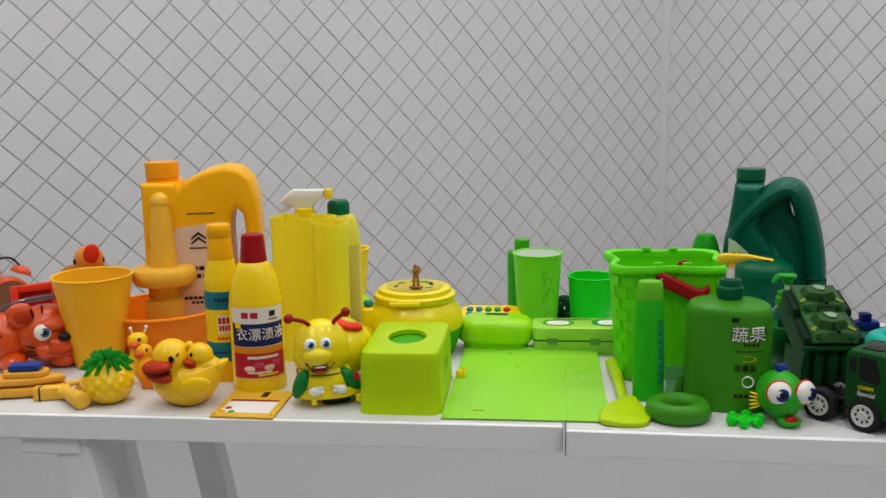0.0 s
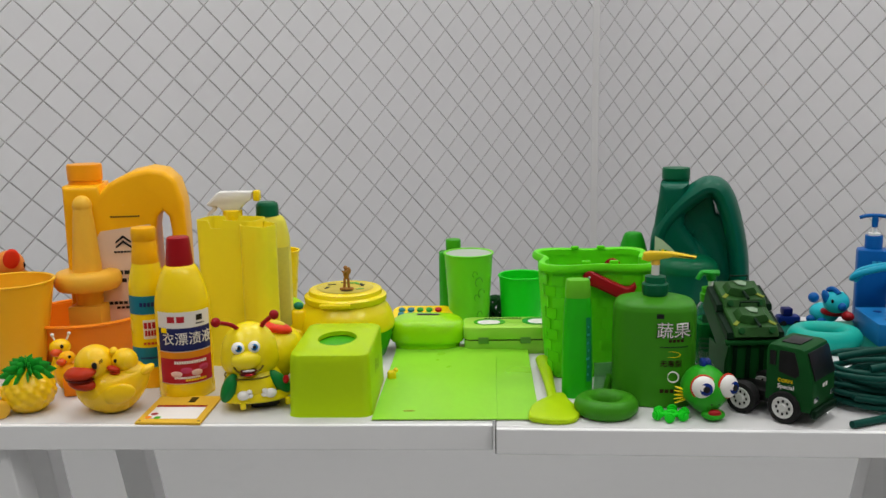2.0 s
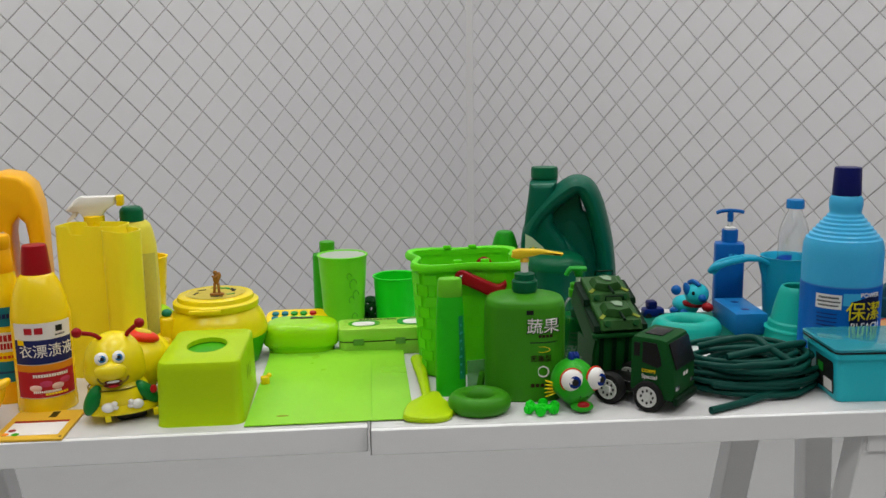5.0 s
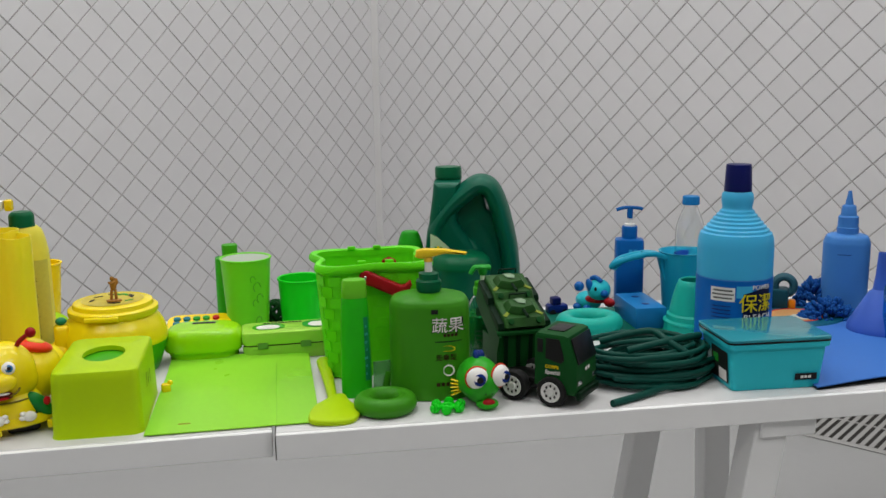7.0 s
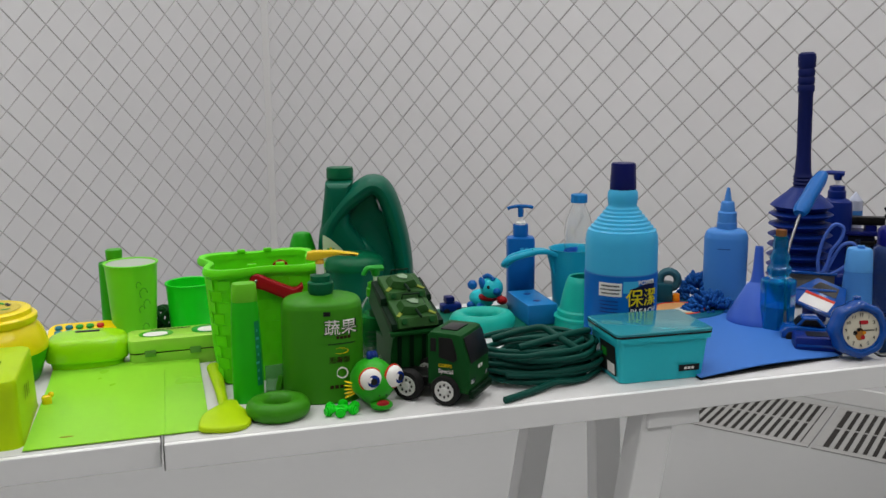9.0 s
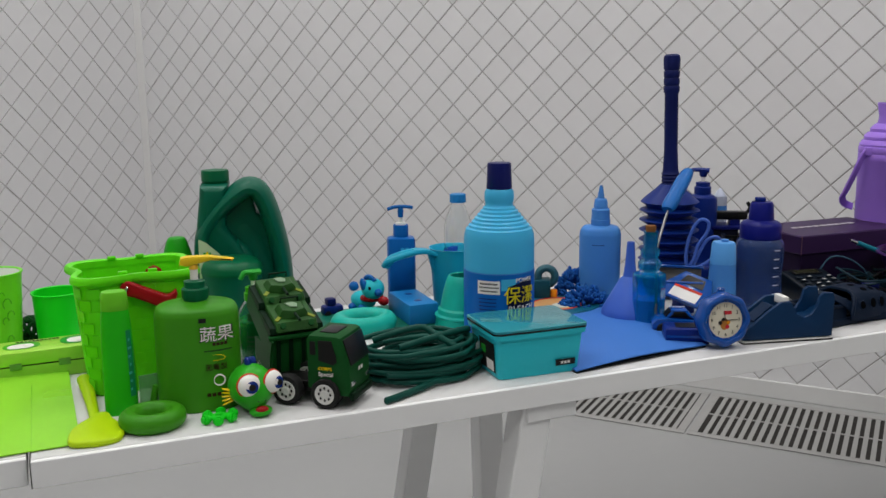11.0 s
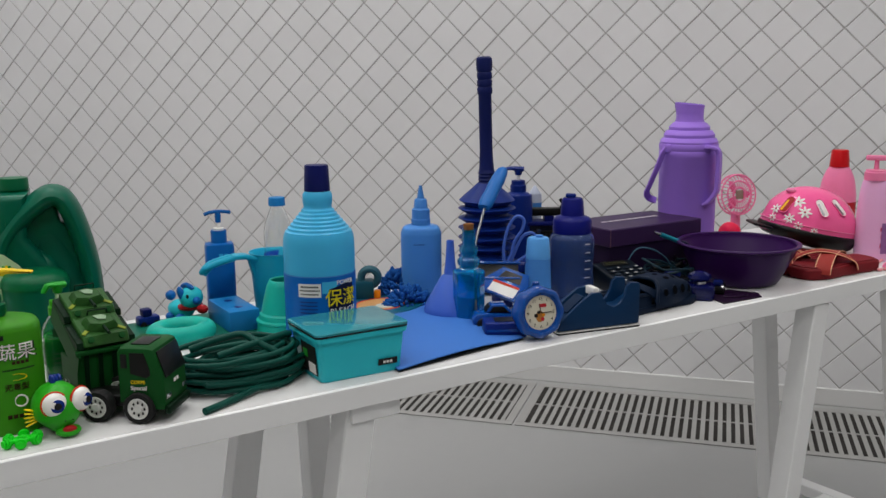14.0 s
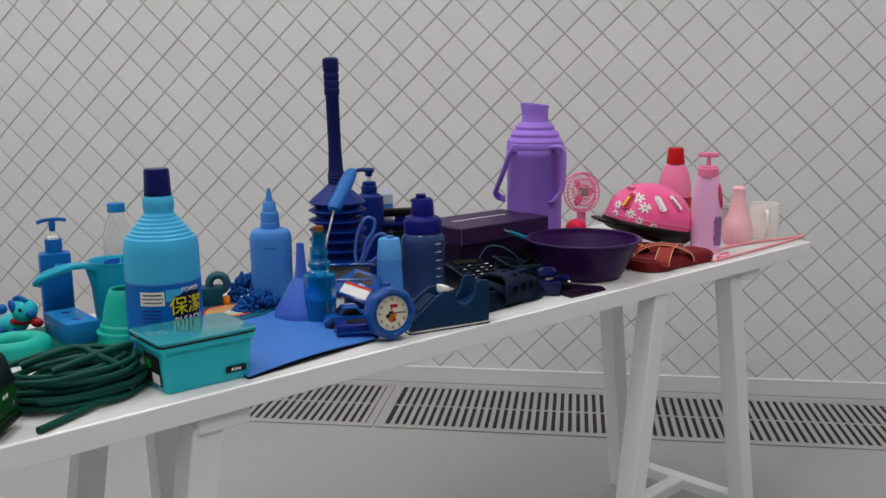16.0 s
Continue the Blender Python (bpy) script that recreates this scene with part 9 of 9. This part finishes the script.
def helmet():
    t = thing("bicycle_helmet", on_table(2.353, 1.417, -34, size=0.943) @ pose(0, 0, 0.028, 0, 11.5, 0) @ Matrix.Diagonal((0.98, 1.0, 0.88, 1)), "hot pink child's bicycle helmet with white flowers", "helmet")
    bm = bmesh.new()
    bmesh.ops.create_uvsphere(bm, u_segments=48, v_segments=28, radius=1)
    bmesh.ops.delete(bm, geom=[v for v in bm.verts if v.co.z < -0.12], context="VERTS")
    for v in bm.verts:
        v.co = Vector((v.co.x * 0.124, v.co.y * 0.1, 0.05 + v.co.z * 0.12 + (0.012 * v.co.x if v.co.z < 0.4 else 0)))
    part("shell", bm, M_PINK, t)
    rim = lathe(curve_profile([(0.085, 0.0), (0.115, 0.01), (0.127, 0.03), (0.1265, 0.045), (0.122, 0.05)], 4), 48, squircle(1, 0.81, 2))
    for v in rim.verts:
        v.co.z += (0.05 - v.co.z) * 0.2 * min(1.0, max(0.0, 0.25 - v.co.x / 0.127))
    part("lining", rim, M_BLACK, t, "black foam edge")
    part("peak", slab([(-0.152, -0.03), (-0.115, -0.07), (-0.10, 0.0), (-0.115, 0.07), (-0.152, 0.03)], 0.03, 0.038, 0.003), M_BLACK, t)
    def flower(x, z, s):
        dx, dz = x / 0.124, (z - 0.05) / 0.12
        y = -0.1 * math.sqrt(max(0.02, 1 - dx * dx - dz * dz))
        n = Vector((x / 0.124 ** 2, y / 0.1 ** 2, (z - 0.05) / 0.12 ** 2)).normalized()
        q = Matrix.Translation((x, y, z)) @ n.to_track_quat("Z", "Y").to_matrix().to_4x4()
        bmf = join(*[move(ball(0.0085 * s, 0.0032 * s, 0.0008, (0.009 * s, 0, 0), 10, 6), q @ Matrix.Rotation(2 * math.pi * k / 7, 4, "Z")) for k in range(7)])
        o = part("flower", bmf, M_WHITE, t, "white painted flower")
        part("flower_centre", move(ball(0.003, 0.003, 0.002, (0, 0, 0.001), 10, 6), q), M_PINKL, o)
    def vent(x, z, turn, mt):
        dx, dz = x / 0.124, (z - 0.05) / 0.12
        y = -0.1 * math.sqrt(max(0.02, 1 - dx * dx - dz * dz))
        n = Vector((x / 0.124 ** 2, y / 0.1 ** 2, (z - 0.05) / 0.12 ** 2)).normalized()
        q = Matrix.Translation((x, y, z)) @ n.to_track_quat("Z", "Y").to_matrix().to_4x4() @ Matrix.Rotation(radians(turn), 4, "Z")
        o = part("vent", move(slab(round_rect(0.019, 0.052, 0.009, 6), -0.002, 0.0012, 0.0008), q), mt, t, "vent slot")
        # Grey inset paints shade into white vents; the red vent's inset is amber.
        part("vent_shadow", move(slab(round_rect(0.006, 0.036, 0.0028, 4), 0.0013, 0.0016), q @ Matrix.Translation((-0.005, -0.004, 0))), M_STEEL if mt == M_PAPER else M_AMBER, o)
        part("vent_rim", move(tube([(px, py, 0.0008) for px, py in round_rect(0.021, 0.054, 0.010, 6)], 0.0016, 6, True), q), M_PINK, o)
    vent(-0.012, 0.118, 26, M_PAPER)
    vent(0.034, 0.128, 30, M_PAPER)
    vent(-0.088, 0.108, -10, M_DARKRED)
    for x, z, k in ((-0.066, 0.122, 1.1), (-0.052, 0.098, 1.05), (-0.083, 0.072, 0.9), (-0.108, 0.09, 0.85), (-0.113, 0.064, 0.7), (-0.062, 0.058, 0.7), (-0.024, 0.052, 0.6)):
        flower(x, z, k)
    part("bow", ball(0.014, 0.01, 0.008, (-0.075, -0.02, 0.146), 16, 10), M_PINKP, t)
    part("seam", tube([(0.1245 * math.cos(2 * math.pi * k / 40), 0.1004 * math.sin(2 * math.pi * k / 40), 0.062 + 0.0015 * math.cos(2 * math.pi * k / 40)) for k in range(40)], 0.0012, 6, True), M_PINKP, t)


helmet()


def pink_bottles():
    t = thing("softener_bottle", facing(2.560, 1.466, size=0.929), "pink bottle with red cap and dark red lower label", "bottle")
    part("body", lathe(curve_profile([(0.046, 0), (0.048, 0.004), (0.048, 0.12), (0.0475, 0.14), (0.042, 0.175), (0.033, 0.2), (0.025, 0.213)], 4), 44, squircle(1, 0.8, 2.4)), M_PINKP, t)
    part("cap", lathe([(0.0255, 0.213), (0.0258, 0.216), (0.0225, 0.255), (0.0205, 0.259), (0, 0.2595)], 36), M_RED, t, "bright red cap")
    part("band", lathe([(0.0484, 0.02), (0.0484, 0.118)], 44, squircle(1, 0.8, 2.4), close=False), M_REDL, t)
    p = thing("lotion_bottle", facing(2.428, 1.288, size=0.956), "lilac-pink pump bottle with a moulded grip", "pump bottle")
    part("body", lathe(curve_profile([(0.036, 0), (0.0385, 0.003), (0.0385, 0.05), (0.0375, 0.11), (0.034, 0.16), (0.03, 0.185), (0.027, 0.197)], 4), 44, squircle(1, 0.75, 2.6)), M_PLILAC, p)
    part("collar", lathe([(0.0262, 0.197), (0.0265, 0.216), (0.024, 0.218), (0.024, 0.222), (0.006, 0.223)], 36), M_PINKP, p)
    part("stem", lathe([(0.006, 0.222), (0.005, 0.245)], 16), M_PINKP, p)
    part("pump_head", slab(round_rect(0.05, 0.02, 0.006), 0.245, 0.257, 0.003), M_PINKP, p, at=Matrix.Translation((0.0, 0, 0)))
    # Darker pink lump stands in for the shaded hollow of the grip.
    part("grip_slot", ball(0.006, 0.013, 0.033, (0.0325, -0.010, 0.147), 14, 10, Matrix.Rotation(radians(-8), 4, "Y")), M_PINKL, p)
    part("front_label", wrap(0.0388, 0.02, 0.095, -62, -12, 12, shape=squircle(1, 0.75, 2.6)), mat("floral_label", "926199", 0.45, grain=60, vary=0.5), p, "floral printed label")
    bars(p, Matrix.Rotation(radians(48), 4, "Z") @ Matrix.Translation((0, -0.0335, 0)), [(0, 0.08, 0.018, 0.01), (0, 0.062, 0.014, 0.012), (0, 0.04, 0.016, 0.012)], M_PINKL, 0.8)
    v = thing("bulb_vase", facing(2.590, 1.292, size=0.948), "pale pink bulb-shaped plastic bottle", "bottle")
    part("body", lathe(curve_profile([(0.034, 0), (0.039, 0.006), (0.041, 0.03), (0.037, 0.055), (0.026, 0.085), (0.0195, 0.115), (0.017, 0.14), (0.018, 0.15), (0.012, 0.156), (0, 0.157)], 4), 40), M_PALEP, v)
    part("foot", lathe([(0.035, 0.0), (0.036, 0.003), (0.035, 0.005)], 36), M_PALEP, v)
    m = thing("mug", facing(2.709, 1.281, -14, size=0.944), "frosted white mug with handle", "mug")
    part("cup", lathe([(0, 0.002), (0.038, 0), (0.0405, 0.003), (0.0415, 0.095), (0.041, 0.098), (0.0385, 0.097), (0.0375, 0.006), (0, 0.005)], 44, close=False), M_MUG, m)
    part("handle", move(tube(smooth_path([(0.0, -0.04, 0.082), (0.0, -0.062, 0.078), (0.0, -0.068, 0.05), (0.0, -0.06, 0.02), (0.0, -0.04, 0.016)], 6), 0.0055, 12), Matrix.Rotation(radians(22), 4, "Z")), M_MUG, m)
    c = open_cup("cup", on_table(2.659, 1.377, size=0.935), "small translucent white plastic cup behind the mug", "cup", 0.03, 0.036, 0.088, mat("cloudy_plastic", "c3bfbb", 0.35, sss=0.1))
    h = thing("clothes_hanger", on_table(2.484, 1.240, 0, size=0.959, depth=0.83), "pink plastic clothes hanger lying at the table end", "hanger")
    part("frame", tube(smooth_path([(-0.16, -0.056, 0.0045), (-0.05, -0.056, 0.0045), (0.1, -0.055, 0.0045), (0.29, -0.05, 0.0045), (0.30, -0.042, 0.0045), (0.2, -0.01, 0.0045), (0.1, 0.02, 0.0045), (-0.02, 0.03, 0.0045), (-0.13, -0.01, 0.0045), (-0.17, -0.045, 0.0045)], 6, True), 0.0034, 10), mat("pink_hanger_plastic", "ef9da1", 0.4), h)
    part("hook", tube(smooth_path([(0.05, 0.03, 0.0045), (0.06, 0.06, 0.0045), (0.1, 0.07, 0.0045), (0.12, 0.04, 0.0045)], 5), 0.003, 8), M_PINKP, h)
    part("notch_loop", tube(smooth_path([(-0.13, -0.035, 0.0045), (-0.1, -0.02, 0.0065), (-0.07, -0.03, 0.0065), (-0.1, -0.045, 0.0045)], 5, True), 0.003, 8), M_PINKP, h)


pink_bottles()


def sandal():
    for x, y, rz in ((2.226, 1.257, -7), (2.194, 1.352, 4)):
        t = thing("sandal", on_table(x, y, rz, size=0.970), "dark coral foam slide sandal with crossed piped straps", "sandal", "pair of sandals")
        o = [(-0.122, -0.004), (-0.112, -0.038), (-0.07, -0.053), (-0.01, -0.046), (0.05, -0.043), (0.105, -0.042), (0.122, -0.02), (0.124, 0.012), (0.112, 0.034), (0.05, 0.037), (-0.01, 0.042), (-0.07, 0.05), (-0.112, 0.034)]
        outline = [(p.x, p.y) for p in smooth_path([(q[0], q[1], 0) for q in o], 3, True)]
        part("sole", slab(outline, 0.0, 0.026, 0.006, 3), M_CORAL, t)
        part("footbed", slab([(px * 0.93, py * 0.88) for px, py in outline], 0.0262, 0.0285, 0.001, 1), M_CORAL, t)
        straps = (((-0.088, -0.050, 0.014), (-0.080, -0.046, 0.032), (-0.035, -0.018, 0.046), (0.02, 0.014, 0.046), (0.062, 0.034, 0.034), (0.070, 0.040, 0.014)),
                  ((0.028, -0.047, 0.014), (0.022, -0.042, 0.032), (-0.006, -0.016, 0.048), (-0.036, 0.014, 0.051), (-0.064, 0.042, 0.036), (-0.070, 0.050, 0.014)))
        for row in straps:
            pts = smooth_path(row, 6)
            run = (Vector(row[-1]) - Vector(row[0])).normalized()
            across = Vector((0, 0, 1)).cross(run)
            st = part("strap", ribbon(pts, across, 0.033, 0.0036), M_STRAP, t)
            for e in (-1, 1):
                part("piping", tube([p + across * 0.0165 * e + Vector((0, 0, 0.0012)) for p in pts], 0.0012, 6), M_TRIMS, st, "pale piped edge")


sandal()
